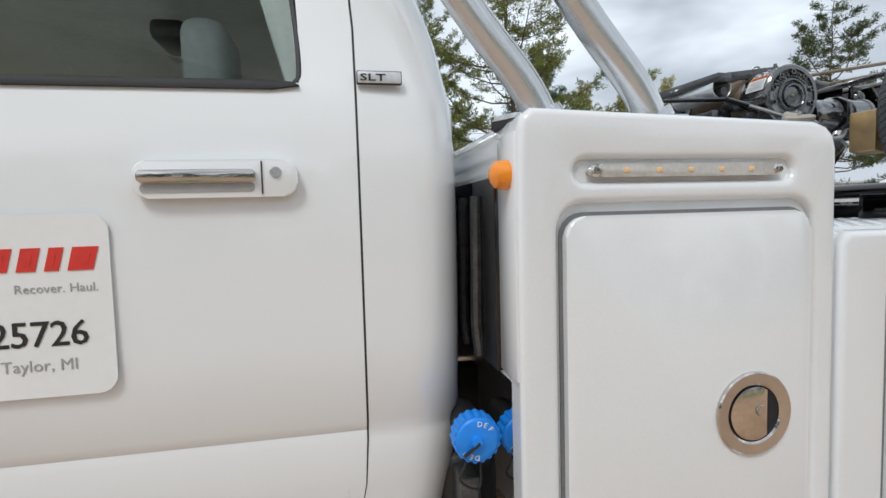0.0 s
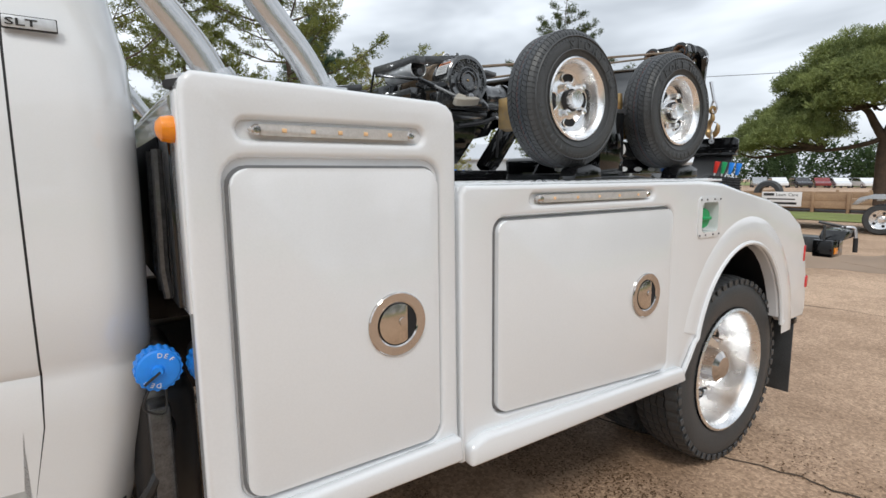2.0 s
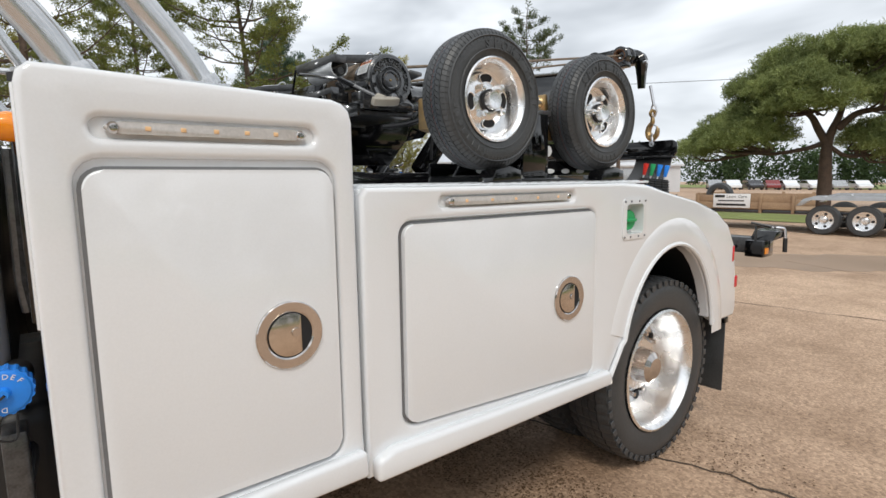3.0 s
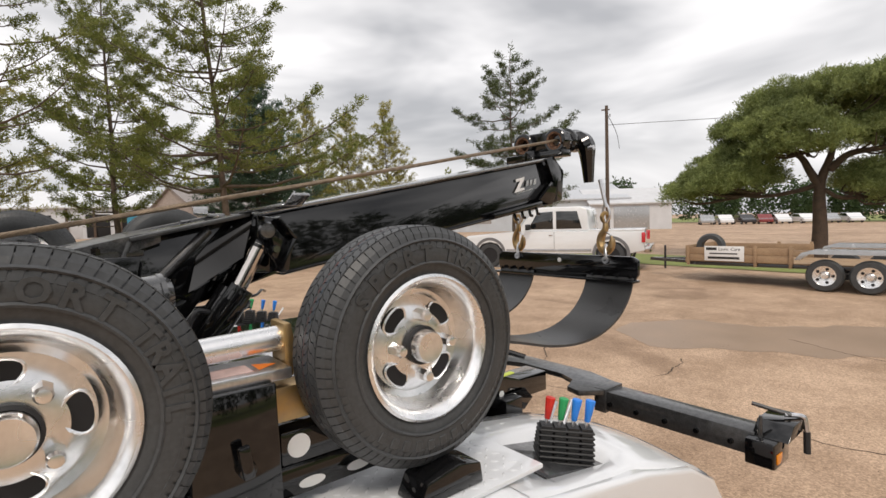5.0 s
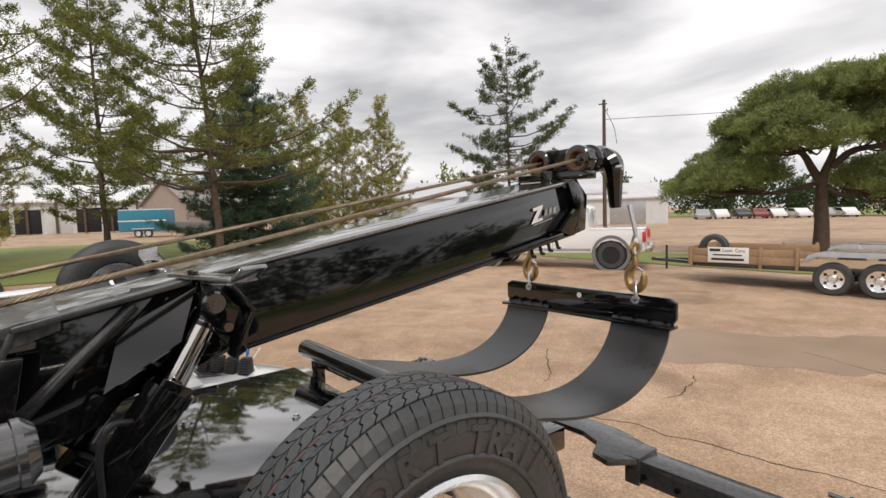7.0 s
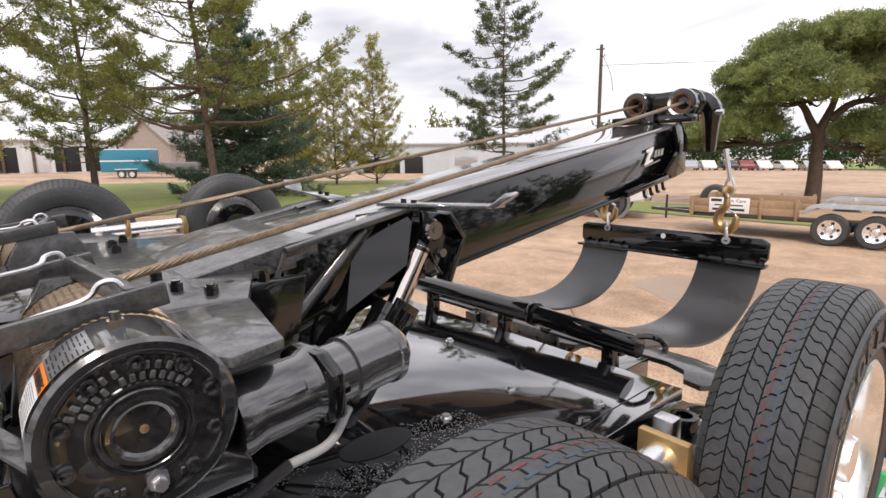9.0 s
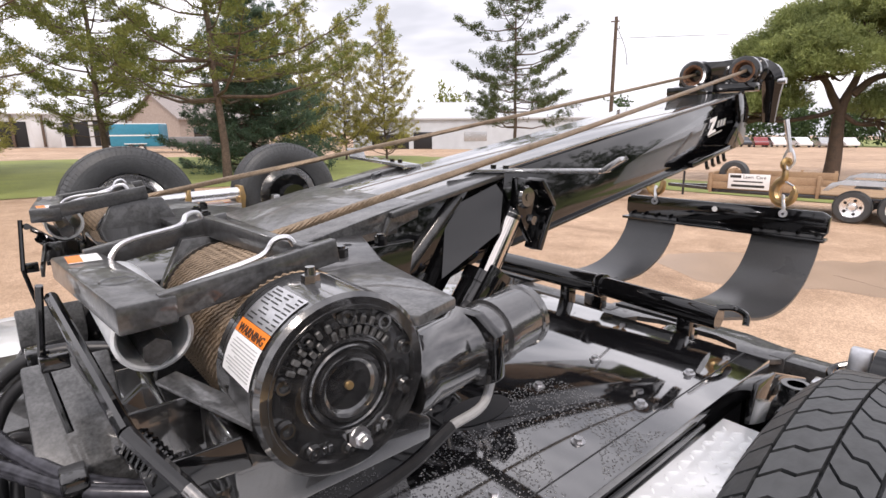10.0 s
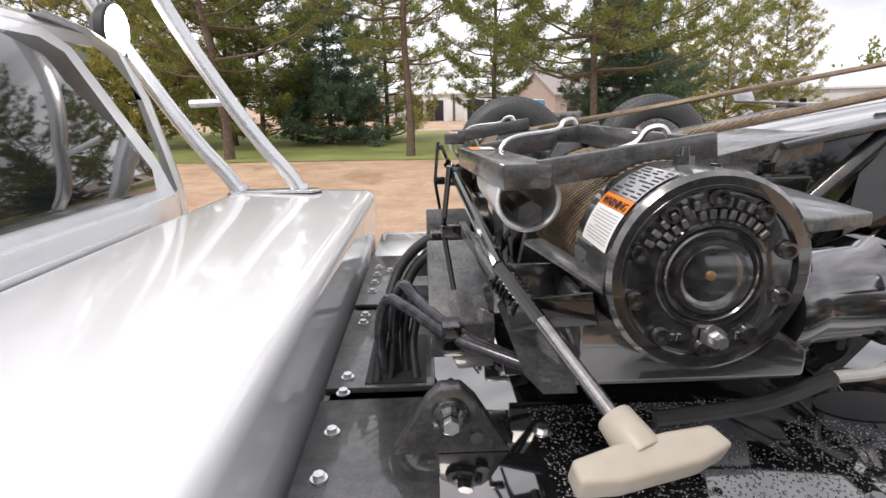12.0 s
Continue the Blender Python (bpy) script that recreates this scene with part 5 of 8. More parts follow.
# ---------- winches on the turret ----------
def make_winch(far):
    fx = mirrored if far else (lambda q: q)
    W = thing("winch", (1.641, 1.7 if far else 0.74, 1.50), "black drum winch wound with steel rope" if far else "black drum winch with steel rope and an orange warning label", "winch", "winches")
    cx, cz = 1.641, 1.593
    R = 0.100

    def put(name, bm, m, parent=None, label="", smooth=30):
        return part(name, fx(bm), m, parent or W, label, smooth)
    # worm gear housing
    house = put("gear_housing", shape((lathe, [(0.0, 0.0), (0.037, 0.0), (0.041, -0.004), (0.044, 0.0), (0.074, 0.003), (0.0765, 0.002), (0.078, -0.001), (0.088, -0.001), (0.0925, 0.003), (0.0925, 0.090), (0.084, 0.095), (0.0, 0.095)], (cx, 0.567, cz), (0, 1, 0), 56)), CAST, None, "round black cast gear housing")
    for r, t in ((0.047, 0.004), (0.079, 0.003)):
        put("face_ring", shape((lathe, [(r - 0.003, 0.003), (r - 0.0015, -t + 0.001), (r + 0.0015, -t + 0.001), (r + 0.003, 0.003)], (cx, 0.567, cz), (0, 1, 0), 48)), CAST, house)
    put("hub_cup", shape((lathe, [(0, 0.006), (0.018, 0.004), (0.028, -0.002), (0.030, -0.007), (0.034, -0.007), (0.037, 0.001)], (cx, 0.567, cz), (0, 1, 0), 36)), CAST, house)
    put("centre_pin", shape((lathe, [(0, -0.004), (0.004, -0.003), (0.005, 0.005)], (cx, 0.567, cz), (0, 1, 0), 14)), GOLD, house)
    for k in range(10):
        a = radians(18 + 36 * k)
        put("face_bolt", shape((lathe, [(0, 0.002), (0.0045, 0.002), (0.0052, -0.004), (0.0075, -0.004), (0.0082, 0.002)], (cx + 0.0690 * math.cos(a), 0.566, cz + 0.0690 * math.sin(a)), (0, 1, 0), 14)), CAST, house)
    put("oil_plug", shape((cyl, (cx + 0.006, 0.566, cz - 0.056), (cx + 0.006, 0.555, cz - 0.056), 0.011, 0.010, 6), (cyl, (cx + 0.006, 0.556, cz - 0.056), (cx + 0.006, 0.546, cz - 0.056), 0.007, 0.006, 6)), ZINC, house, "worn steel oil plug")
    if not far:
        # cast maker's marks, as plain raised bars
        for r0, angs in ((0.0655, (152, 143, 134, 125, 116, 107, 92, 83, 74, 65, 56, 47)), (0.0555, (148, 139, 130, 121, 104, 95, 86, 77, 68, 59, 50, 41))):
            for a in angs:
                m = Matrix.Translation((cx, 0.5655, cz)) @ Matrix.Rotation(radians(-a), 4, "Y")
                bm = bmesh.new()
                box(bm, r0 - 0.0042, r0 + 0.0042, -0.0022, 0.002, -0.0026, 0.0026, 0.001, 1, m)
                put("cast_mark", bm, MARKS, house)
        for u in (-0.030, -0.024, 0.030, 0.038):
            m = Matrix.Translation((cx + u, 0.5655, cz - 0.057))
            put("cast_mark", shape((box, -0.0025, 0.0025, -0.002, 0.002, -0.004, 0.004, 0.001, 1, m)), CAST, house)
    # curved label on the housing, three bands
    if not far:
        for nm, a0, a1, mt, lb in (("data_plate", 109, 136, ZINC, "silver data plate"), ("warning_band", 136.3, 144.5, ORANGEINK, "orange warning band"), ("text_label", 144.8, 168, LABEL, "white printed label")):
            bm = bmesh.new()
            rows = []
            for k in range(9):
                a = radians(a0 + (a1 - a0) * k / 8)
                rows.append([bm.verts.new((cx + 0.0937 * math.cos(a), y, cz + 0.0937 * math.sin(a))) for y in (0.578, 0.646)])
            for p, q in zip(rows, rows[1:]):
                bm.faces.new((p[0], p[1], q[1], q[0]))
            put(nm, bm, mt, house, lb)
        rnd = random.Random(3)
        for k in range(9):
            a = radians(111.5 + 2.8 * k)
            y0 = 0.582
            while y0 < 0.632:
                ln = rnd.uniform(0.006, 0.02)
                m = Matrix.Translation((cx, 0, cz)) @ Matrix.Rotation(-a, 4, "Y")
                put("print_bar", shape((box, 0.0937, 0.0943, y0, min(0.643, y0 + ln), -0.0007, 0.0007, 0, 1, m)), INK, house, smooth=0)
                y0 += ln + rnd.uniform(0.003, 0.018)
        for k in range(10):
            a = radians(147.5 + 1.9 * k)
            m = Matrix.Translation((cx, 0, cz)) @ Matrix.Rotation(-a, 4, "Y")
            put("print_bar", shape((box, 0.0937, 0.0943, 0.583, rnd.uniform(0.62, 0.640), -0.0003, 0.0004, 0, 1, m)), GREYINK, house, smooth=0)
        # the word on the band, read with the drum to its left
        am = radians(141.2)
        # letter x runs to -y, letter y runs up round the housing
        face = Matrix(((0, math.sin(am), math.cos(am), 0), (-1, 0, 0, 0), (0, -math.cos(am), math.sin(am), 0), (0, 0, 0, 1)))
        lettering("warning_word", "WARNING", (cx + 0.0942 * math.cos(am) - 0.0042 * math.sin(am), 0.640, cz + 0.0942 * math.sin(am) + 0.0042 * math.cos(am)), 0.0120, INK, house, face, 0.0003)
    # feet and bolts on top
    put("housing_base", shape((prism, [(cx - 0.112, 1.488), (cx + 0.105, 1.488), (cx + 0.105, 1.515), (cx + 0.07, 1.54), (cx - 0.075, 1.54), (cx - 0.105, 1.57), (cx - 0.112, 1.55)], "y", 0.572, 0.66, 0.004)), CAST, None, "cast base of the gear housing")
    for u, v in ((cx - 0.005, 0.625),):
        put("breather", shape((cyl, (u, v, cz + 0.090), (u, v, cz + 0.100), 0.010, 0.009, 6), (cyl, (u, v, cz + 0.098), (u, v, cz + 0.108), 0.006, 0.005, 12)), CAST, house)
    # drum, rope
    put("drum", shape((lathe, [(0.0, 0), (0.091, 0), (0.091, 0.010), (0.045, 0.012), (0.045, 0.246), (0.091, 0.248), (0.091, 0.258), (0, 0.26)], (cx, 0.662, cz), (0, 1, 0), 40)), CAST)
    bm = bmesh.new()
    turns, sg = 23, 30
    pts = []
    for i in range(turns * sg + 1):
        a = 2 * math.pi * i / sg
        pts.append((cx + 0.0845 * math.cos(a), 0.676 + 0.0099 * i / sg, cz + 0.0845 * math.sin(a)))
    tube(bm, pts, 0.0056, 6)
    put("wound_rope", bm, ROPE, None, "brown-grey steel rope wound on the drum", 60)
    bm = bmesh.new()
    for i in range(0, turns * sg * 2):
        a = 2 * math.pi * i / (sg * 2)
        y = 0.676 + 0.0099 * i / (sg * 2)
        if math.sin(a) < -0.5:
            continue
        rad = Vector((math.cos(a), 0, math.sin(a)))
        c0 = Vector((cx, y, cz)) + rad * 0.0897
        t = Vector((-math.sin(a), 0, math.cos(a)))
        d = (t * 0.8 + Vector((0, 0.62, 0))).normalized()
        tube(bm, [c0 - d * 0.006 - rad * 0.0012, c0 + rad * 0.0004, c0 + d * 0.006 - rad * 0.0012], 0.0014, 4, False)
    lay = put("rope_lay", bm, ROPE, None, "twisted strands of the rope", 60)
    tagged(lay, kind="stuff")
    # filler under the rope; its dark brown paints the shade between the turns
    put("rope_shade_core", shape((lathe, [(0, 0), (0.0815, 0), (0.0815, 0.24), (0, 0.24)], (cx, 0.672, cz), (0, 1, 0), 32)), mat("rope_shadow", (0.10, 0.075, 0.05), 0.6, 0.3) if not far else bpy.data.materials["rope_shadow"])
    # end bearing stand
    put("end_stand", shape((prism, [(cx - 0.11, 1.46), (cx - 0.085, 1.62), (cx - 0.05, 1.69), (cx + 0.05, 1.69), (cx + 0.085, 1.62), (cx + 0.10, 1.46)], "y", 0.925, 0.945, 0.004)), GREYDUST)
    # motor on the worm shaft, running rearwards
    ax = Vector((1, 0.12, 0.045)).normalized()
    p0 = Vector((1.735, 0.625, 1.545))
    put("worm_case", shape((lathe, [(0.0, 0), (0.05, 0), (0.052, 0.01), (0.048, 0.03), (0.046, 0.10), (0.055, 0.12), (0.0, 0.122)], p0, ax, 28)), CAST, None, "black worm shaft case")
    for a in (60, 150, 240, 330):
        m, _ = frame_to(p0, p0 + ax)
        put("case_pocket", shape((box, 0.040, 0.0475, -0.009, 0.009, 0.025, 0.09, 0.006, 2, m @ Matrix.Rotation(radians(a), 4, "Z"))), CAST, None)
    p1 = p0 + ax * 0.12
    motor = put("motor", shape((lathe, [(0, 0), (0.050, 0), (0.050, 0.014), (0.044, 0.016), (0.044, 0.050), (0.049, 0.052), (0.049, 0.066), (0.046, 0.069), (0.046, 0.128), (0.049, 0.130), (0.049, 0.140), (0.044, 0.146), (0.036, 0.155), (0, 0.155)], p1, ax, 28)), SATIN, None, "satin black hydraulic motor")
    m, _ = frame_to(p1, p1 + ax)
    put("flange", shape((prism, [(-0.064, -0.03), (-0.03, -0.052), (0.03, -0.052), (0.064, -0.03), (0.064, 0.03), (0.03, 0.052), (-0.03, 0.052), (-0.064, 0.03)], "z", -0.008, 0.012, 0.004, 2, m)), BLACK, motor)
    for s in (-1, 1):
        put("flange_bolt", shape((cyl, tuple(p1 + (m.to_3x3() @ Vector((s * 0.05, 0, 0.012)))), tuple(p1 + (m.to_3x3() @ Vector((s * 0.05, 0, 0.024)))), 0.008, 0.008, 6)), BLACK, motor)
    # pulled band of white rag tape and a hose under the motor
    put("hose_tape", shape((tube, smooth_path([(1.80, 0.60, 1.47), (1.86, 0.605, 1.475), (1.905, 0.63, 1.50)], 5), 0.0065, 10)), GREYINK, None, "grey taped hose end")
    put("hose", shape((tube, smooth_path([(1.62, 0.60, 1.43), (1.72, 0.595, 1.445), (1.80, 0.60, 1.47)], 5), 0.008, 8)), HOSE)
    # lever arm frame that holds the rope down
    F = thing("rope_tensioner", (1.50, 1.6 if far else 0.8, 1.66), "dusty black rope tensioner frame with sprung zinc rods and rollers", "tensioner", "rope tensioners")

    def pf(name, bm, mt, parent=None, label=""):
        return part(name, fx(bm), mt, parent or F, label)
    pf("cross_bar", shape((prism, [(1.472, 0.668), (1.524, 0.674), (1.496, 0.950), (1.444, 0.944)], "z", 1.656, 1.684, 0.003)), GREYDUST, None, "flat dusty cross bar")
    pf("near_arm", shape((slab, (1.51, 0.682, 1.672), (1.70, 0.690, 1.698), 0.014, 0.028, 0.002)), GREYDUST)
    pf("far_arm", shape((slab, (1.48, 0.940, 1.675), (1.66, 0.945, 1.705), 0.014, 0.028, 0.002)), GREYDUST)
    pf("rear_bar", shape((slab, (1.665, 0.69, 1.695), (1.632, 0.940, 1.702), 0.016, 0.028, 0.002)), GREYDUST)
    pf("sticker", shape((box, 1.458, 1.492, 0.885, 0.932, 1.6843, 1.6848)), LABEL)
    pf("sticker_band", shape((box, 1.458, 1.473, 0.887, 0.930, 1.6846, 1.6852)), ORANGEINK)
    pf("stamped_ring", shape((lathe, [(0.015, 0.0), (0.0165, 0.001), (0.018, 0.0)], (1.490, 0.765, 1.6842), (0, 0, 1), 24)), GREYDUST)
    pf("spring_rod", shape((tube, smooth_path([(1.500, 0.895, 1.655), (1.503, 0.897, 1.685), (1.525, 0.905, 1.700), (1.588, 0.925, 1.708), (1.602, 0.935, 1.720), (1.618, 0.940, 1.722), (1.626, 0.942, 1.708)], 6), 0.0036, 8)), ZINC, None, "bent zinc-plated spring rod")
    pf("spring_rod", shape((tube, smooth_path([(1.520, 0.735, 1.668), (1.575, 0.725, 1.684), (1.622, 0.716, 1.698), (1.636, 0.712, 1.714), (1.651, 0.708, 1.716), (1.660, 0.706, 1.702)], 6), 0.0034, 8)), ZINC, None, "bent zinc-plated spring rod")
    roller = pf("roller", shape((lathe, [(0.031, 0.20), (0.031, 0.0), (0.033, -0.002), (0.036, 0.0), (0.036, 0.20), (0.031, 0.20)], (1.503, 0.692, 1.643), (0, 1, 0), 32)), PALEZINC, None, "zinc-plated hollow roller")
    pf("roller_shaft", shape((cyl, (1.503, 0.680, 1.630), (1.503, 0.93, 1.630), 0.014, 0.014, 6)), GREYDUST, roller)


make_winch(False)
make_winch(True)


def make_turret():
    t = thing("boom_turret", (1.6, MID, 1.27), "dusty black steel turret frame carrying boom and winches", "turret")
    part("top_plate", shape((prism, [(1.68, 0.80), (1.838, 0.80), (1.91, 0.985), (2.02, 1.02), (2.02, 1.42), (1.91, 1.455), (1.838, 1.64), (1.68, 1.64)], "z", 1.628, 1.642, 0.003)), GREYDUST, t, "black top plate with bolts")
    for s in (0, 1):
        bm = shape((prism, [(1.70, 0.60), (1.732, 0.570), (1.800, 0.590), (1.838, 0.80), (1.70, 0.80)], "z", 1.628, 1.642, 0.003))
        part("wing_plate", mirrored(bm) if s else bm, COVERGREY, t)
    for x, y in ((1.765, 0.927), (1.758, 1.033), (1.80, 0.86), (1.90, 0.90), (1.765, 1.51), (1.758, 1.41), (1.80, 1.58)):
        part("plate_bolt", shape((cyl, (x, y, 1.640), (x, y, 1.656), 0.011, 0.011, 6), (cyl, (x, y, 1.654), (x, y, 1.660), 0.007, 0.007, 10)), BLACK, t)
    part("fairing", shape((prism, [(1.80, 1.6425), (2.0, 1.684), (2.06, 1.694), (2.06, 1.660), (1.98, 1.635), (1.84, 1.630)], "y", 1.0, 2 * MID - 1.0, 0.003)), COVERGREY, t, "sloping plate running up to the boom")
    part("plate_hole", shape((lathe, [(0, 0.0), (0.008, 0.0)], (1.852, 0.932, 1.6428), (0, 0, 1), 16)), DARKGAP, t)
    for s in (0, 1):
        f = mirrored if s else (lambda q: q)
        part("side_plate", f(shape((prism, [(1.52, 1.30), (1.48, 1.46), (1.54, 1.50), (1.72, 1.63), (2.0, 1.63), (1.96, 1.42), (1.86, 1.30)], "y", 0.935, 0.955, 0.003))), BLACK, t)
        part("winch_shelf", f(shape((box, 1.53, 1.76, 0.60, 0.94, 1.470, 1.486, 0.003))), GREYDUST, t)
        part("shelf_lip", f(shape((slab, (1.525, 0.60, 1.49), (1.525, 0.93, 1.49), 0.012, 0.05, 0.002))), CAST, t)
        # front lug with its pivot pin
        part("pivot_lug", f(shape((prism, [(1.335, 1.262), (1.505, 1.262), (1.455, 1.345), (1.435, 1.365), (1.405, 1.365), (1.385, 1.345)], "y", 0.785, 0.815, 0.004))), GREYDUST, t, "pivot lug on the deck")
        pin = part("pivot_pin", f(shape((lathe, [(0, -0.018), (0.016, -0.018), (0.020, -0.012), (0.026, -0.010), (0.028, 0)], (1.419, 0.785, 1.325), (0, 1, 0), 24))), CAST, t)
        part("pin_nut", f(shape((cyl, (1.419, 0.765, 1.325), (1.419, 0.752, 1.325), 0.0115, 0.0115, 6))), ZINC, pin)
        part("lug_bolt", f(shape((cyl, (1.455, 0.785, 1.295), (1.455, 0.772, 1.295), 0.010, 0.010, 6))), CAST, t)
        # grey sloping cover in front of the turret
        part("sloping_cover", f(shape((prism, [(0.92, 1.405), (1.06, 1.512), (1.07, 1.44), (0.93, 1.34)], "x", 1.392, 1.50, 0.004))), COVERGREY, t, "dusty sloping front cover with sky sheen in its grey")
        # open channel in front of the housing: top strip, two webs, hanging front plate
        part("channel_strip", f(shape((slab, (1.508, 0.690, 1.598), (1.562, 0.585, 1.575), 0.024, 0.005, 0.001))), COVERGREY, t, "dusty grey channel strip")
        part("channel_web", f(shape((box, 1.466, 1.535, 0.688, 0.693, 1.515, 1.572, 0.001))), CAST, t)
        part("channel_web", f(shape((slab, (1.468, 0.597, 1.549), (1.540, 0.566, 1.566), 0.005, 0.030, 0.001))), BLACK, t)
        bm = bmesh.new()
        q = [bm.verts.new(p) for p in ((1.444, 0.93, 1.572), (1.472, 0.66, 1.519), (1.478, 0.565, 1.503), (1.490, 0.540, 1.498), (1.520, 0.540, 1.498), (1.530, 0.62, 1.512), (1.500, 0.66, 1.519), (1.452, 0.93, 1.572))]
        bmesh.ops.solidify(bm, geom=[bm.faces.new(q)], thickness=0.005)
        part("tray_plate", f(bm), COVERGREY, t, "dusty grey tray plate under the clutch rod")
        part("front_rail", f(shape((slab, (1.448, 0.96, 1.555), (1.468, 0.69, 1.560), 0.006, 0.020, 0.001))), GREYDUST, t)
    part("plate_cover", shape((box, 1.53, 1.70, 0.96, 1.48, 1.46, 1.63, 0.004)), BLACK, t)


make_turret()


def make_clutch_rod(far):
    f = (lambda p: (p[0], 2 * MID - p[1], p[2])) if far else (lambda p: p)
    r = thing("clutch_rod", f((1.47, 0.6, 1.52)), "steel clutch rod with a beige T-handle" if not far else "steel clutch rod of the far winch", "clutch lever", "clutch rods")
    part("rod", shape((cyl, f((1.490, 0.560, 1.558)), f((1.530, 0.475, 1.512)), 0.0062, 0.0062, 14)), ROD, r)
    part("rod_inner", shape((cyl, f((1.437, 0.90, 1.645)), f((1.462, 0.62, 1.590)), 0.007, 0.007, 10), (cyl, f((1.462, 0.62, 1.590)), f((1.490, 0.560, 1.558)), 0.007, 0.007, 10)), BLACK, r)
    ax = Vector((0.068, -0.145, -0.078)).normalized()
    bm = bmesh.new()
    n = 72
    pts = []
    a0 = Vector((1.452, 0.66, 1.592))
    u = ax.cross(Vector((0, 0, 1))).normalized()
    v = ax.cross(u)
    for i in range(n + 1):
        a = 2 * math.pi * i / 10
        pts.append(f(tuple(a0 + ax * (0.035 + 0.045 * i / n) + (u * math.cos(a) + v * math.sin(a)) * 0.0125)))
    tube(bm, pts, 0.0021, 6)
    part("spring", bm, BLACK, r, "black coil spring")
    if not far:
        p = Vector((1.528, 0.480, 1.514))
        part("handle_stem", shape((cyl, tuple(p), tuple(p + ax * 0.035), 0.014, 0.017, 18, 0.003)), TAN, r, "beige plastic stem")
        q = p + ax * 0.040
        d = Vector((0.90, 0.16, 0.10)).normalized()
        bm = bmesh.new()
        m = Matrix.Translation(q) @ Matrix((d, ax.cross(d).normalized(), ax)).transposed().to_4x4()
        prism(bm, [(-0.058, -0.007), (-0.054, 0.011), (-0.02, 0.014), (0.02, 0.014), (0.054, 0.011), (0.058, -0.007), (0.03, -0.013), (-0.03, -0.013)], "y", -0.013, 0.013, 0.004, 3, m @ Matrix.Rotation(radians(180), 4, "X"))
        part("handle_bar", bm, TAN, r, "beige plastic T-handle")
    # upright linkage
    part("linkage", shape((tube, [f((1.428, 0.905, 1.66)), f((1.418, 0.93, 1.56)), f((1.432, 0.90, 1.47))], 0.0045, 8)), BLACK, r)
    part("clevis", shape((box, 1.415, 1.445, f((0, 0.915, 0))[1] - 0.007, f((0, 0.915, 0))[1] + 0.007, 1.55, 1.57, 0.002)), BLACK, r)


make_clutch_rod(False)
make_clutch_rod(True)


def make_hoses():
    h = thing("hose_bundle", (1.36, 1.1, 1.26), "bundle of black hydraulic hoses looping out of the deck", "hoses")
    runs = [[(1.290, 1.04, 1.24), (1.305, 1.08, 1.34), (1.335, 1.12, 1.435), (1.385, 1.125, 1.49), (1.44, 1.11, 1.508), (1.52, 1.08, 1.50)],
            [(1.312, 1.05, 1.24), (1.328, 1.09, 1.34), (1.358, 1.12, 1.425), (1.40, 1.12, 1.47), (1.46, 1.11, 1.49), (1.54, 1.09, 1.48)],
            [(1.305, 1.05, 1.24), (1.300, 1.04, 1.34), (1.318, 1.02, 1.412), (1.355, 0.98, 1.412), (1.393, 0.93, 1.404), (1.425, 0.89, 1.397), (1.469, 0.86, 1.389), (1.54, 0.82, 1.376)],
            [(1.325, 1.08, 1.24), (1.325, 1.07, 1.35), (1.345, 1.04, 1.432), (1.372, 0.99, 1.424), (1.405, 0.93, 1.412), (1.432, 0.90, 1.402), (1.475, 0.875, 1.386), (1.54, 0.84, 1.370)],
            [(1.345, 1.08, 1.24), (1.345, 1.10, 1.33), (1.365, 1.12, 1.38), (1.41, 1.12, 1.36)],
            [(1.365, 1.05, 1.24), (1.360, 1.08, 1.30), (1.37, 1.11, 1.35)]]
    for i, p in enumerate(runs):
        part("hose", shape((tube, smooth_path(p, 7), 0.0105 if i < 4 else 0.009, 16)), HOSE if i not in (2, 3) else mat("shiny_sleeved_hose", (0.05, 0.05, 0.06), 0.22, 0.3, var=0.5, scale=30) if i == 2 else bpy.data.materials["shiny_sleeved_hose"], h)
    part("clamp", shape((box, 1.412, 1.442, 0.872, 0.918, 1.380, 1.420, 0.004)), BLACK, h)
    part("clamp", shape((box, 1.40, 1.43, 1.10, 1.14, 1.472, 1.515, 0.004)), BLACK, h)
    part("floor_slot", shape((box, 1.268, 1.385, 1.03, 1.25, 1.2385, 1.2425)), DARKGAP, h, "dark slot in the flange")


make_hoses()


# ---------- boom ----------
BX0, BX1 = 2.0, 3.80
def boom_top(x):
    return 1.672 + 0.168 * (x - 2.0)


def boom_low(x):
    return 1.545 + 0.161 * (x - 2.45)


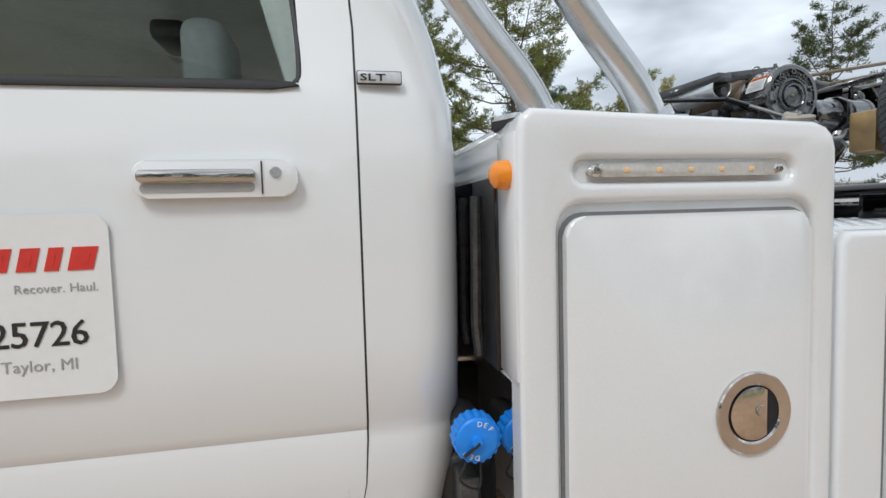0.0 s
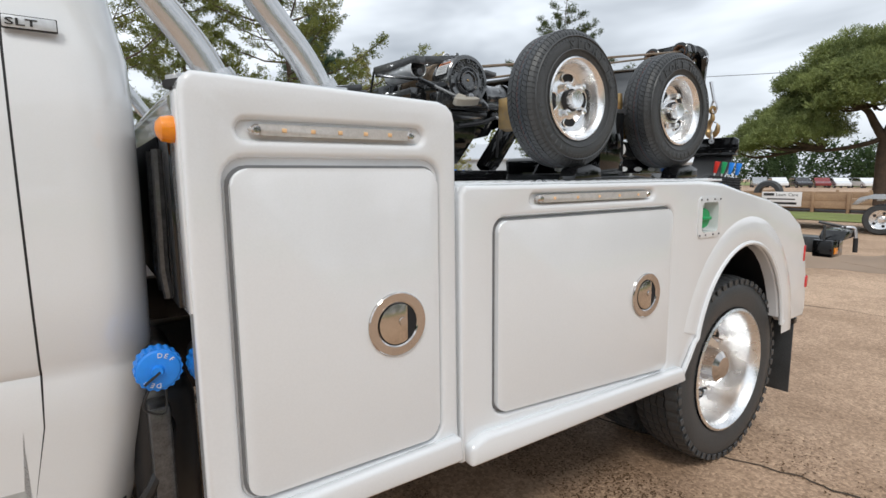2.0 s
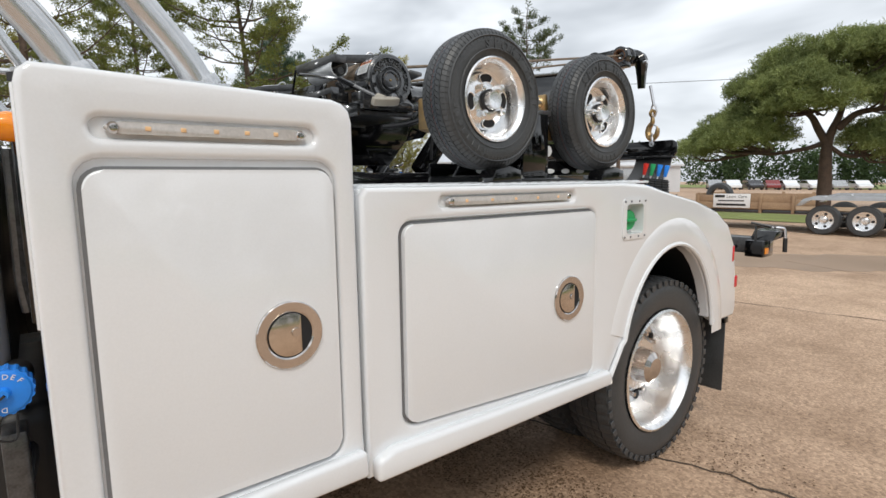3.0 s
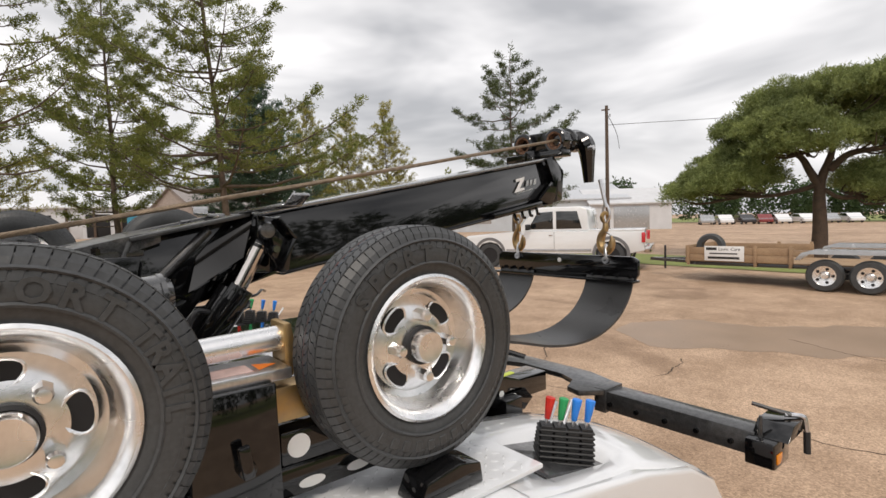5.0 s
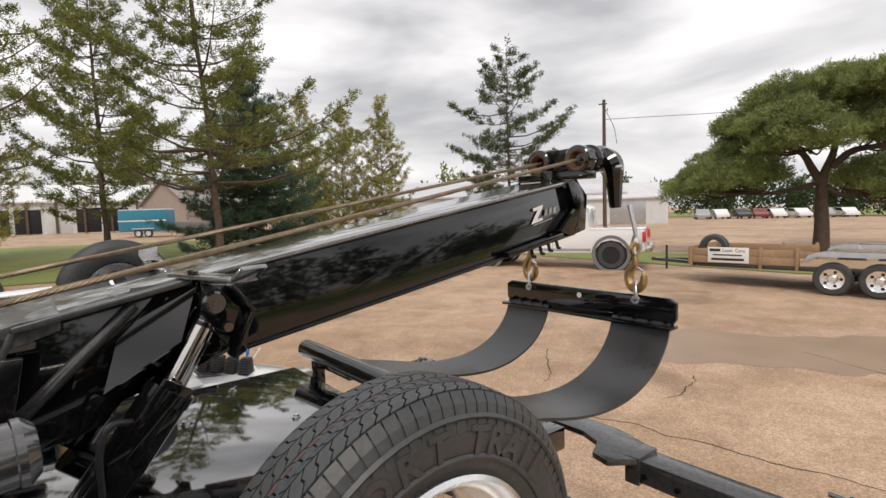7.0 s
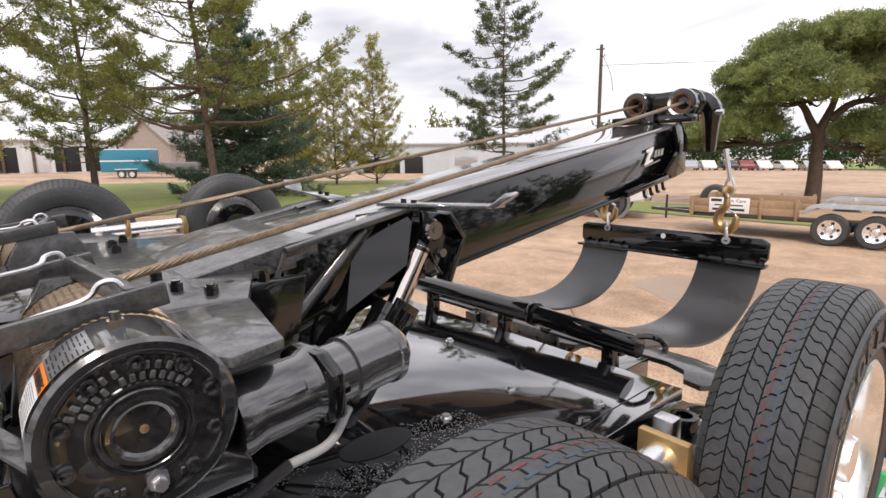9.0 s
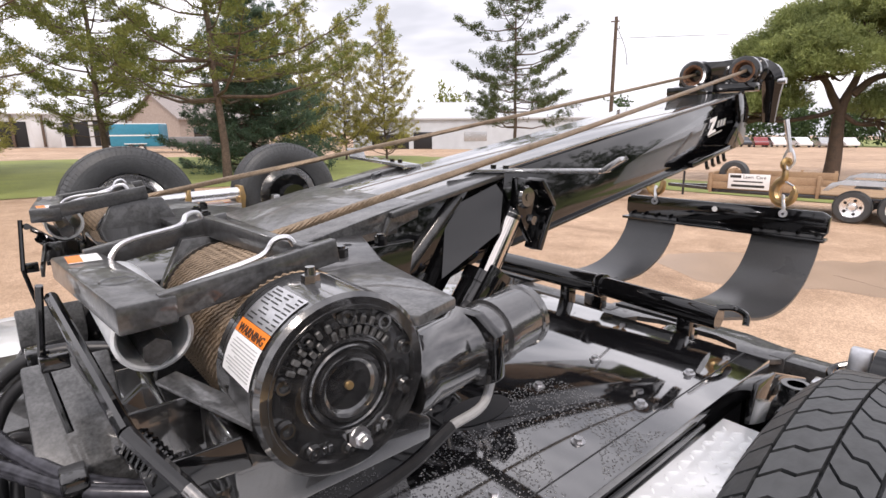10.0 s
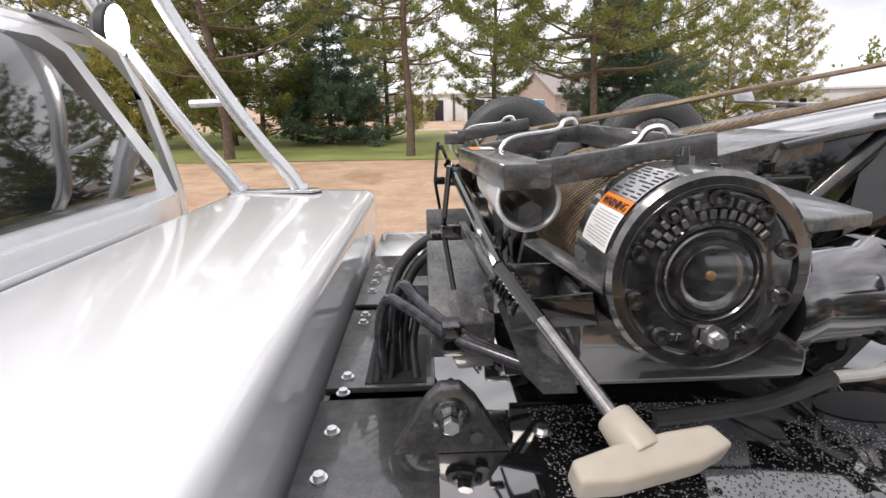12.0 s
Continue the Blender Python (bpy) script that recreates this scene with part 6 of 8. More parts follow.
def make_boom():
    b = thing("tow_boom", (2.3, MID, 1.3), "long glossy black wrecker boom rising over the tail", "boom")
    ya, yb = 1.08, 1.36
    bm = bmesh.new()
    prism(bm, [(2.0, boom_top(2.0)), (3.74, boom_top(3.74)), (3.80, boom_low(3.80) + 0.02), (3.79, boom_low(3.79)), (2.40, boom_low(2.40)), (2.2, 1.48), (1.98, 1.42)], "y", ya, yb, 0.004)
    part("beam", bm, BLACK, b, "glossy black box beam")
    # inner step and top cap strip
    part("top_cap", shape((slab, (2.0, MID, boom_top(2.0) + 0.004), (3.76, MID, boom_top(3.76) + 0.004), yb - ya + 0.03, 0.010, 0.003)), BLACKWET, b, "rain-wet top plate")
    part("low_flange", shape((slab, (2.42, MID, boom_low(2.42) - 0.004), (3.80, MID, boom_low(3.80) - 0.004), yb - ya + 0.026, 0.010, 0.003)), BLACK, b)
    part("weld_bead", shape((tube, [(2.0, ya - 0.012, boom_top(2.0) - 0.003), (3.76, ya - 0.012, boom_top(3.76) - 0.003)], 0.004, 6)), BLACK, b)
    # end frame
    for y0, y1 in ((ya - 0.022, ya - 0.006), (yb + 0.006, yb + 0.022)):
        part("end_cheek", shape((prism, [(3.69, boom_low(3.69) + 0.03), (3.76, boom_low(3.76) - 0.005), (3.855, boom_low(3.86)), (3.87, boom_top(3.87) - 0.08), (3.80, boom_top(3.80) + 0.012), (3.74, boom_top(3.74) + 0.005), (3.80, boom_low(3.8) + 0.10)], "y", y0, y1, 0.003)), BLACK, b)
    part("end_plate", shape((prism, [(3.80, boom_low(3.80)), (3.86, boom_low(3.86)), (3.875, boom_top(3.87) - 0.07), (3.81, boom_top(3.81))], "y", ya - 0.02, yb + 0.02, 0.003)), BLACK, b)
    # row of small bolts and chain links under the end
    for k in range(4):
        x = 3.52 + 0.05 * k
        part("under_hook", shape((tube, smooth_path([(x, ya - 0.015, boom_low(x)), (x + 0.004, ya - 0.02, boom_low(x) - 0.03), (x + 0.02, ya - 0.018, boom_low(x) - 0.035)], 4), 0.007, 6)), BLACK, b)
    part("slide_bar", shape((slab, (3.38, ya - 0.02, boom_low(3.38) + 0.006), (3.70, ya - 0.02, boom_low(3.70) + 0.012), 0.022, 0.022, 0.004)), BLACK, b)
    # maker's mark on the flank, plain shapes
    part("logo_shape", shape((prism, [(3.545, 1.868), (3.605, 1.882), (3.60, 1.868), (3.570, 1.826), (3.60, 1.832), (3.604, 1.822), (3.535, 1.806), (3.575, 1.862), (3.548, 1.856)], "y", ya - 0.006, ya - 0.004)), LABEL, b, "white angular logo shape")
    for k in range(3):
        x = 3.612 + 0.026 * k
        z = boom_low(x) + 0.105
        part("logo_bar", shape((prism, [(x, z), (x + 0.018, z + 0.004), (x + 0.022, z + 0.030), (x + 0.006, z + 0.027)], "y", ya - 0.006, ya - 0.004)), ZINC, b)
    part("logo_line", shape((prism, [(3.545, 1.800), (3.66, 1.825), (3.66, 1.830), (3.545, 1.805)], "y", ya - 0.006, ya - 0.004)), ZINC, b)
    # base gussets and grey cheek plates
    for s in (0, 1):
        f = mirrored if s else (lambda q: q)
        part("gusset", f(shape((prism, [(1.985, 1.668), (2.26, 1.722), (2.30, 1.715), (2.255, 1.60), (2.12, 1.44), (1.92, 1.40), (1.90, 1.46)], "y", 1.03, 1.05, 0.003))), BLACK, b)
        part("gusset_flange", f(shape((slab, (1.985, 1.02, 1.672), (2.30, 1.02, 1.732), 0.07, 0.012, 0.003))), GREYDUST, b)
        part("front_flange", f(shape((slab, (1.985, 1.025, 1.668), (1.905, 1.025, 1.46), 0.06, 0.012, 0.003, (1, 0, 0)))), GREYDUST, b)
        part("rib", f(shape((tube, [(1.95, 1.026, 1.46), (2.19, 1.026, 1.69)], 0.014, 12))), GREYDUST, b)
        # a flat plate leaning outwards from the gusset to its lower front corner
        o, u, v = Vector((2.19, 1.06, 1.722)), Vector((0.125, -0.06, 0.013)), Vector((-0.07, -0.06, -0.207))
        n = u.cross(v).normalized() * 0.012
        bm = bmesh.new()
        q = [bm.verts.new(o + u * i + v * j + n * k) for k in (0, 1) for i, j in ((0, 0), (1, 0), (0.95, 0.62), (0, 1))]
        for w in ((0, 1, 2, 3), (4, 5, 6, 7), (0, 1, 5, 4), (1, 2, 6, 5), (2, 3, 7, 6), (3, 0, 4, 7)):
            bm.faces.new([q[k] for k in w])
        bmesh.ops.recalc_face_normals(bm, faces=bm.faces)
        part("cheek_plate", f(bm), BLACK, b, "slanting cheek plate")
        # ear plate on top with an upturned end
        ear = part("ear_plate", f(shape((slab, (2.30, 1.10, 1.738), (2.335, 0.745, 1.752), 0.055, 0.009, 0.002))), BLACKWET, b, "flat wet black ear plate")
        part("ear_tip", f(shape((slab, (2.335, 0.747, 1.752), (2.345, 0.712, 1.778), 0.055, 0.009, 0.002))), BLACKWET, ear)
        for u in (0.99, 1.03):
            part("ear_bolt", f(shape((cyl, (2.308, u, 1.742), (2.308, u, 1.754), 0.007, 0.007, 6))), BLACK, ear)
        # pin bracket
        br = part("pin_bracket", f(shape((prism, [(2.31, 1.728), (2.365, 1.72), (2.415, 1.655), (2.40, 1.56), (2.378, 1.548), (2.338, 1.61), (2.305, 1.665)], "y", 0.955, 0.973, 0.003))), BLACK, b, "faceted pin bracket")
        part("bracket_rim", f(shape((slab, (2.41, 0.950, 1.655), (2.365, 0.950, 1.555), 0.05, 0.012, 0.003, (1, 0, 0)))), BLACK, br)
        part("bracket_rim", f(shape((slab, (2.365, 0.950, 1.722), (2.415, 0.950, 1.655), 0.05, 0.012, 0.003, (1, 0, 0)))), BLACK, br)
        part("bracket_web", f(shape((prism, [(2.25, 1.70), (2.37, 1.70), (2.36, 1.55), (2.22, 1.56)], "y", 1.014, 1.08, 0.003))), BLACK, br)
        part("pin_head", f(shape((lathe, [(0, -0.012), (0.022, -0.012), (0.027, -0.006), (0.027, 0.0)], (2.335, 0.955, 1.682), (0, 1, 0), 26), (lathe, [(0, -0.014), (0.008, -0.014), (0.008, -0.01)], (2.335, 0.955, 1.682), (0, 1, 0), 12))), CAST, br)
        part("bracket_bolt", f(shape((cyl, (2.36, 0.955, 1.625), (2.36, 0.944, 1.625), 0.013, 0.011, 8))), CAST, br)
        # lift ram
        part("ram_body", f(shape((lathe, [(0, 0), (0.047, 0), (0.050, 0.01), (0.050, 0.255), (0.053, 0.257), (0.053, 0.285), (0.03, 0.287)], (2.075, 1.0, 1.275), Vector((0.19, -0.015, 0.255)), 26), (slab, (2.088, 0.955, 1.30), (2.252, 0.945, 1.52), 0.012, 0.07, 0.003))), BLACK, b, "black hydraulic lift ram")
        part("ram_rod", f(shape((cyl, (2.245, 0.987, 1.503), (2.322, 0.98, 1.640), 0.025, 0.025, 24))), CHROME, b, "bright chromed ram rod")
        part("rod_eye", f(shape((cyl, (2.315, 0.98, 1.628), (2.335, 0.98, 1.664), 0.026, 0.022, 20, 0.004))), BLACK, b)
        part("ram_hose", f(shape((tube, smooth_path([(2.16, 0.955, 1.46), (2.12, 0.93, 1.47), (2.10, 0.93, 1.42), (2.10, 0.94, 1.33)], 5), 0.007, 8))), HOSE, b)
    # head with two sheaves
    part("sheave_head", shape((box, 3.83, 3.90, 1.03, 1.41, 1.985, 2.02, 0.006), (box, 3.80, 3.94, 1.185, 1.255, 1.96, 2.03, 0.01)), BLACK, b, "black sheave head at the boom's tip")
    ax = Vector((1, 0.08, 0.04)).normalized()
    for y0, ye in ((1.085, 1.04), (1.295, 1.40)):
        c = Vector((3.835, y0, 2.066))
        sh = part("sheave_barrel", shape((lathe, [(0.030, 0.030), (0.034, 0.004), (0.040, 0.0), (0.056, 0.0), (0.061, 0.005), (0.061, 0.030), (0.052, 0.036), (0.052, 0.090), (0.058, 0.094), (0.064, 0.098), (0.064, 0.112), (0.058, 0.116), (0.055, 0.15), (0.0, 0.15)], c, ax, 36)), BLACK, b, "black rope barrel with flanges")
        part("throat", shape((lathe, [(0.0, 0.05), (0.022, 0.045), (0.028, 0.02), (0.036, 0.001), (0.044, -0.001)], c, ax, 30)), RUST, sh, "rusty rope throat")
        p = c + ax * 0.145
        part("elbow", shape((tube, smooth_path([p, p + Vector((0.045, (ye - y0) * 0.3, 0.006)), (4.030, ye, 2.045), (4.045, ye, 1.965), (4.052, ye, 1.86)], 5), [0.055, 0.055, 0.056, 0.056, 0.056, 0.055, 0.054, 0.053, 0.052, 0.050, 0.048, 0.046, 0.043, 0.040, 0.037, 0.035, 0.033, 0.031, 0.029, 0.027, 0.025], 8)), BLACK, b, "bent black rope elbow")
        part("elbow_pin", shape((cyl, (4.012, ye - 0.062, 2.03), (4.012, ye + 0.062, 2.03), 0.012, 0.012, 12)), ZINC, b)
    part("head_link", shape((prism, [(1.085 - 0.05, 2.066), (1.085 - 0.035, 2.11), (1.085, 2.125), (1.19, 2.118), (1.295, 2.125), (1.33, 2.11), (1.345, 2.066), (1.33, 2.022), (1.295, 2.008), (1.19, 2.03), (1.085, 2.008), (1.05, 2.022)], "x", 3.862, 3.925, 0.006)), BLACK, b, "figure-eight link between the barrels")


make_boom()


def rope(name, pts, r, label):
    t = thing(name, pts[0], label, "rope", "winch ropes")
    p = smooth_path(pts, 24)
    for k in range(6):
        q = []
        ln = 0.0
        for i, a in enumerate(p):
            if i:
                ln += (a - p[i - 1]).length
            tg = (p[min(i + 1, len(p) - 1)] - p[max(0, i - 1)]).normalized()
            u = tg.cross(Vector((0, 0, 1))).normalized()
            v = u.cross(tg)
            th = ln / 0.075 * 2 * math.pi + k * math.pi / 3
            q.append(a + (u * math.cos(th) + v * math.sin(th)) * r * 0.56)
        part("strand", shape((tube, q, r * 0.50, 5)), ROPE, t, "", 60)
    return t


def dense(a, b, sag, n=9):
    a, b = Vector(a), Vector(b)
    return [tuple(a.lerp(b, i / n) - Vector((0, 0, sag * math.sin(math.pi * i / n)))) for i in range(n + 1)]


rope("winch_rope", dense((1.62, 0.86, 1.676), (3.872, 1.085, 2.072), 0.004), 0.0068, "brown-grey steel winch rope running to the boom tip")
rope("winch_rope", dense((1.62, 1.58, 1.676), (3.872, 1.295, 2.072), 0.004), 0.0068, "far steel winch rope running to the boom tip")


def hook_shape(bm, x, y, z, s):
    """A swivel hook: eye, shank, curved bill."""
    pts = [(0, 0.0), (0.0, -0.03), (0.020, -0.052), (0.030, -0.082), (0.018, -0.112), (-0.010, -0.120), (-0.036, -0.102), (-0.042, -0.074), (-0.036, -0.060)]
    p = smooth_path([(x + u * 0.35 * s, y + u * s, z + v * s) for u, v in pts], 4)
    n = len(p)
    tube(bm, p, [s * (0.010 + 0.008 * math.sin(math.pi * min(1, i / n * 1.1))) * (0.55 if i > n - 4 else 1) for i in range(n)], 10)
    lathe(bm, [(0.012 * s, -0.008 * s), (0.022 * s, -0.008 * s), (0.026 * s, 0), (0.022 * s, 0.008 * s), (0.012 * s, 0.008 * s)], (x, y, z + 0.02 * s), (0.3, 1, 0), 20, True)


def make_sling():
    s = thing("tow_sling", (4.05, MID, 1.15), "black steel sling bar with two wide rubber belts hanging behind", "tow sling")
    bar = part("sling_bar", shape((prism, [(0.775, 1.372), (0.755, 1.40), (0.755, 1.47), (0.785, 1.487), (1.655, 1.487), (1.685, 1.47), (1.685, 1.40), (1.665, 1.372)], "x", 4.030, 4.052, 0.004)), BLACK, s, "flat glossy black sling bar")
    part("bar_toe", shape((box, 3.985, 4.05, 0.755, 1.685, 1.362, 1.376, 0.004)), BLACK, bar)
    for y in (0.79, 0.86, 0.93, 1.0, 1.44, 1.51, 1.58, 1.65):
        part("belt_bolt", shape((cyl, (4.024, y, 1.392), (4.012, y, 1.392), 0.0085, 0.0085, 6)), BLACK, bar)
    part("bar_hole", shape((lathe, [(0, 0), (0.013, 0)], (4.0285, 1.22, 1.455), (-1, 0, 0), 18)), LABEL, bar, "light seen through a hole")
    for y0 in (0.775, 1.40):
        prof = smooth_path([(4.028, 0, 1.385), (3.99, 0, 1.30), (3.90, 0, 1.215), (3.76, 0, 1.16), (3.60, 0, 1.145), (3.42, 0, 1.165), (3.22, 0, 1.215), (3.02, 0, 1.26), (2.90, 0, 1.27)], 6)
        bm = bmesh.new()
        rows = []
        for i, p in enumerate(prof):
            t = (prof[min(i + 1, len(prof) - 1)] - prof[max(i - 1, 0)]).normalized()
            nrm = Vector((-t.z, 0, t.x))
            rows.append([bm.verts.new((q.x, y, q.z)) for q, y in ((p + nrm * 0.005, y0), (p + nrm * 0.005, y0 + 0.265), (p - nrm * 0.005, y0 + 0.265), (p - nrm * 0.005, y0))])
        for a, b in zip(rows, rows[1:]):
            for k in range(4):
                bm.faces.new((a[k], a[(k + 1) % 4], b[(k + 1) % 4], b[k]))
        bm.faces.new(rows[0])
        bm.faces.new(rows[-1][::-1])
        part("belt", bm, MAT, s, "wide worn rubber belt", 40)
    for y in (0.94, 1.535):
        h = thing("tow_hook", (4.06, y, 1.50), "yellow-plated swivel hook with a zinc shackle at the sling bar", "hook", "tow hooks")
        part("hook", shape((hook_shape, 4.062, y + 0.012, 1.655, 1.22)), GOLD, h, "yellow chromate hook")
        part("latch", shape((slab, (4.058, y - 0.03, 1.585), (4.062, y + 0.02, 1.61), 0.012, 0.006, 0.001)), ZINC, h)
        part("swivel", shape((tube, smooth_path([(4.055, y, 1.655), (4.055, y + 0.022, 1.69), (4.055, y + 0.010, 1.74), (4.055, y - 0.006, 1.74), (4.055, y - 0.020, 1.69), (4.055, y, 1.655)], 5), 0.006, 8)), ZINC, h)
        part("rope_end", shape((cyl, (4.053, y, 1.73), (4.05, y + 0.03, 1.87), 0.009, 0.011, 12)), ZINC, h)
        part("shackle", shape((tube, smooth_path([(4.03, y - 0.012, 1.468), (4.03, y - 0.008, 1.50), (4.052, y + 0.004, 1.535), (4.07, y + 0.012, 1.53), (4.066, y + 0.006, 1.48)], 5), 0.0085, 8)), ZINC, h, "zinc shackle")
        part("shackle_eye", shape((lathe, [(0.006, -0.007), (0.016, -0.007), (0.018, 0), (0.016, 0.007), (0.006, 0.007)], (4.022, y - 0.012, 1.466), (-1, -0.3, 0), 20, True)), ZINC, h)


make_sling()


# ---------- stowed tow dollies ----------
def dolly_wheel(dolly, x, z, turn, far=False):
    f = mirrored if far else (lambda q: q)
    y = 0.182
    R, rim, wd = 0.2145, 0.124, 0.122
    bm = bmesh.new()
    tyre(bm, (x, y, z), R - 0.0048, rim, wd)
    lathe(bm, [(0.146, -wd / 2 - 0.001), (0.149, -wd / 2 - 0.003), (0.152, -wd / 2 - 0.001)], (x, y, z), (0, 1, 0), 64)
    lathe(bm, [(0.186, -wd / 2 * 0.985), (0.189, -wd / 2 * 0.985 - 0.0025), (0.192, -wd / 2 * 0.96)], (x, y, z), (0, 1, 0), 64)
    w = ty = part("wheel", f(bm), TYRE, dolly, "small trailer wheel, raised-letter tyre on a polished rim")
    bm = bmesh.new()
    block_tread(bm, (x, y, z), R, wd, 80, 0.005)
    tagged(part("tread", f(bm), TYRE, w, "herringbone tread blocks and notched shoulder", 0), kind="stuff")
    for a, mt, lb in ((0.10, STRIPERED, "thin red stripe on the new tread"), (0.25, STRIPEBLUE, "thin blue stripe on the new tread")):
        bm = bmesh.new()
        tread_stripe(bm, (x, y, z), R, wd, 80, -a)
        part("stripe", f(bm), mt, ty, lb, 0)
    if not far:
        for txt, a0, stp in (("SPORT", 152, 12.8), ("TRAIL", 83, 9.2)):
            for j, ch in enumerate(txt):
                a = radians(a0 + turn - stp * j)
                p = Vector((x + 0.160 * math.cos(a), y - wd / 2 + 0.0005, z + 0.160 * math.sin(a)))
                lettering("letter", ch, p, 0.040, TYRE, ty, FACE_NEAR @ Matrix.Rotation(a - math.pi / 2, 4, "Z") @ Matrix.Translation((0.0, -0.008, 0)), 0.0028, align="CENTER", bold=0.0014)
        for j in range(8):
            a = radians(238 + turn + 9 * j)
            m = Matrix.Translation((x, y - wd / 2 - 0.0005, z)) @ Matrix.Rotation(-a, 4, "Y")
            part("letter_bar", shape((box, 0.160, 0.178, -0.0015, 0.0015, -0.007, 0.007, 0.001, 1, m)), TYRE, ty)
    o = -wd / 2
    part("rim", f(shape((lathe, [(0.118, o + 0.014), (0.127, o + 0.010), (0.129, o + 0.003), (0.124, o + 0.0), (0.119, o + 0.003), (0.115, o + 0.009), (0.112, o + 0.012), (0.109, o + 0.020), (0.104, o + 0.046), (0.099, o + 0.058), (0.088, o + 0.062), (0.074, o + 0.052), (0.058, o + 0.044), (0.040, o + 0.040), (0.034, o + 0.040), (0.03, o + 0.07), (0.12, o + 0.10), (0.118, o + 0.014)], (x, y, z), (0, 1, 0), 64))), ALU, w, "polished deep aluminium rim", 40)
    for k in range(4):
        a = radians(90 * k + turn + 53)
        m = Matrix.Translation((x, y + o + 0.050, z)) @ Matrix.Rotation(-a, 4, "Y")
        hole = [(0.066 + 0.0175 * math.cos(t), 0.0225 * math.sin(t) * (1.1 + 0.3 * math.cos(t))) for t in [2 * math.pi * i / 20 for i in range(20)]]
        part("vent_hole", f(shape((prism, hole, "y", -0.0055, 0.012, 0.0, 2, m))), DARKGAP, w, "dark oval vent")
        ring = [(0.066 + 0.0185 * math.cos(t), -0.0050, 0.0236 * math.sin(t) * (1.1 + 0.3 * math.cos(t))) for t in [2 * math.pi * i / 20 for i in range(21)]]
        part("vent_rim", f(shape((tube, [m @ Vector(q) for q in ring], 0.0022, 6, False))), ALU, w)
        a += radians(45)
        px, pz = x + 0.054 * math.cos(a), z + 0.054 * math.sin(a)
        part("lug_nut", f(shape((cyl, (px, y + o + 0.045, pz), (px, y + o + 0.018, pz), 0.0118, 0.0105, 6), (lathe, [(0.0105, 0.0), (0.008, -0.006), (0, -0.008)], (px, y + o + 0.018, pz), (0, 1, 0), 12))), ALU, w, "bright lug nut")
    part("hub_ring", f(shape((lathe, [(0.034, o + 0.042), (0.035, o + 0.030), (0.030, o + 0.028), (0.029, o + 0.042)], (x, y, z), (0, 1, 0), 32))), SEAL, w)
    part("hub_cap", f(shape((lathe, [(0.029, o + 0.045), (0.029, o + 0.012), (0.026, o + 0.006), (0.020, o + 0.007), (0.0, o + 0.008)], (x, y, z), (0, 1, 0), 32))), ALU, w, "bright steel hub cap")
    part("back_drum", f(shape((lathe, [(0.0, 0.01), (0.09, 0.01), (0.09, 0.055), (0.05, 0.06), (0.05, 0.10), (0, 0.10)], (x, y, z), (0, 1, 0), 28))), BLACK, w)
    return w


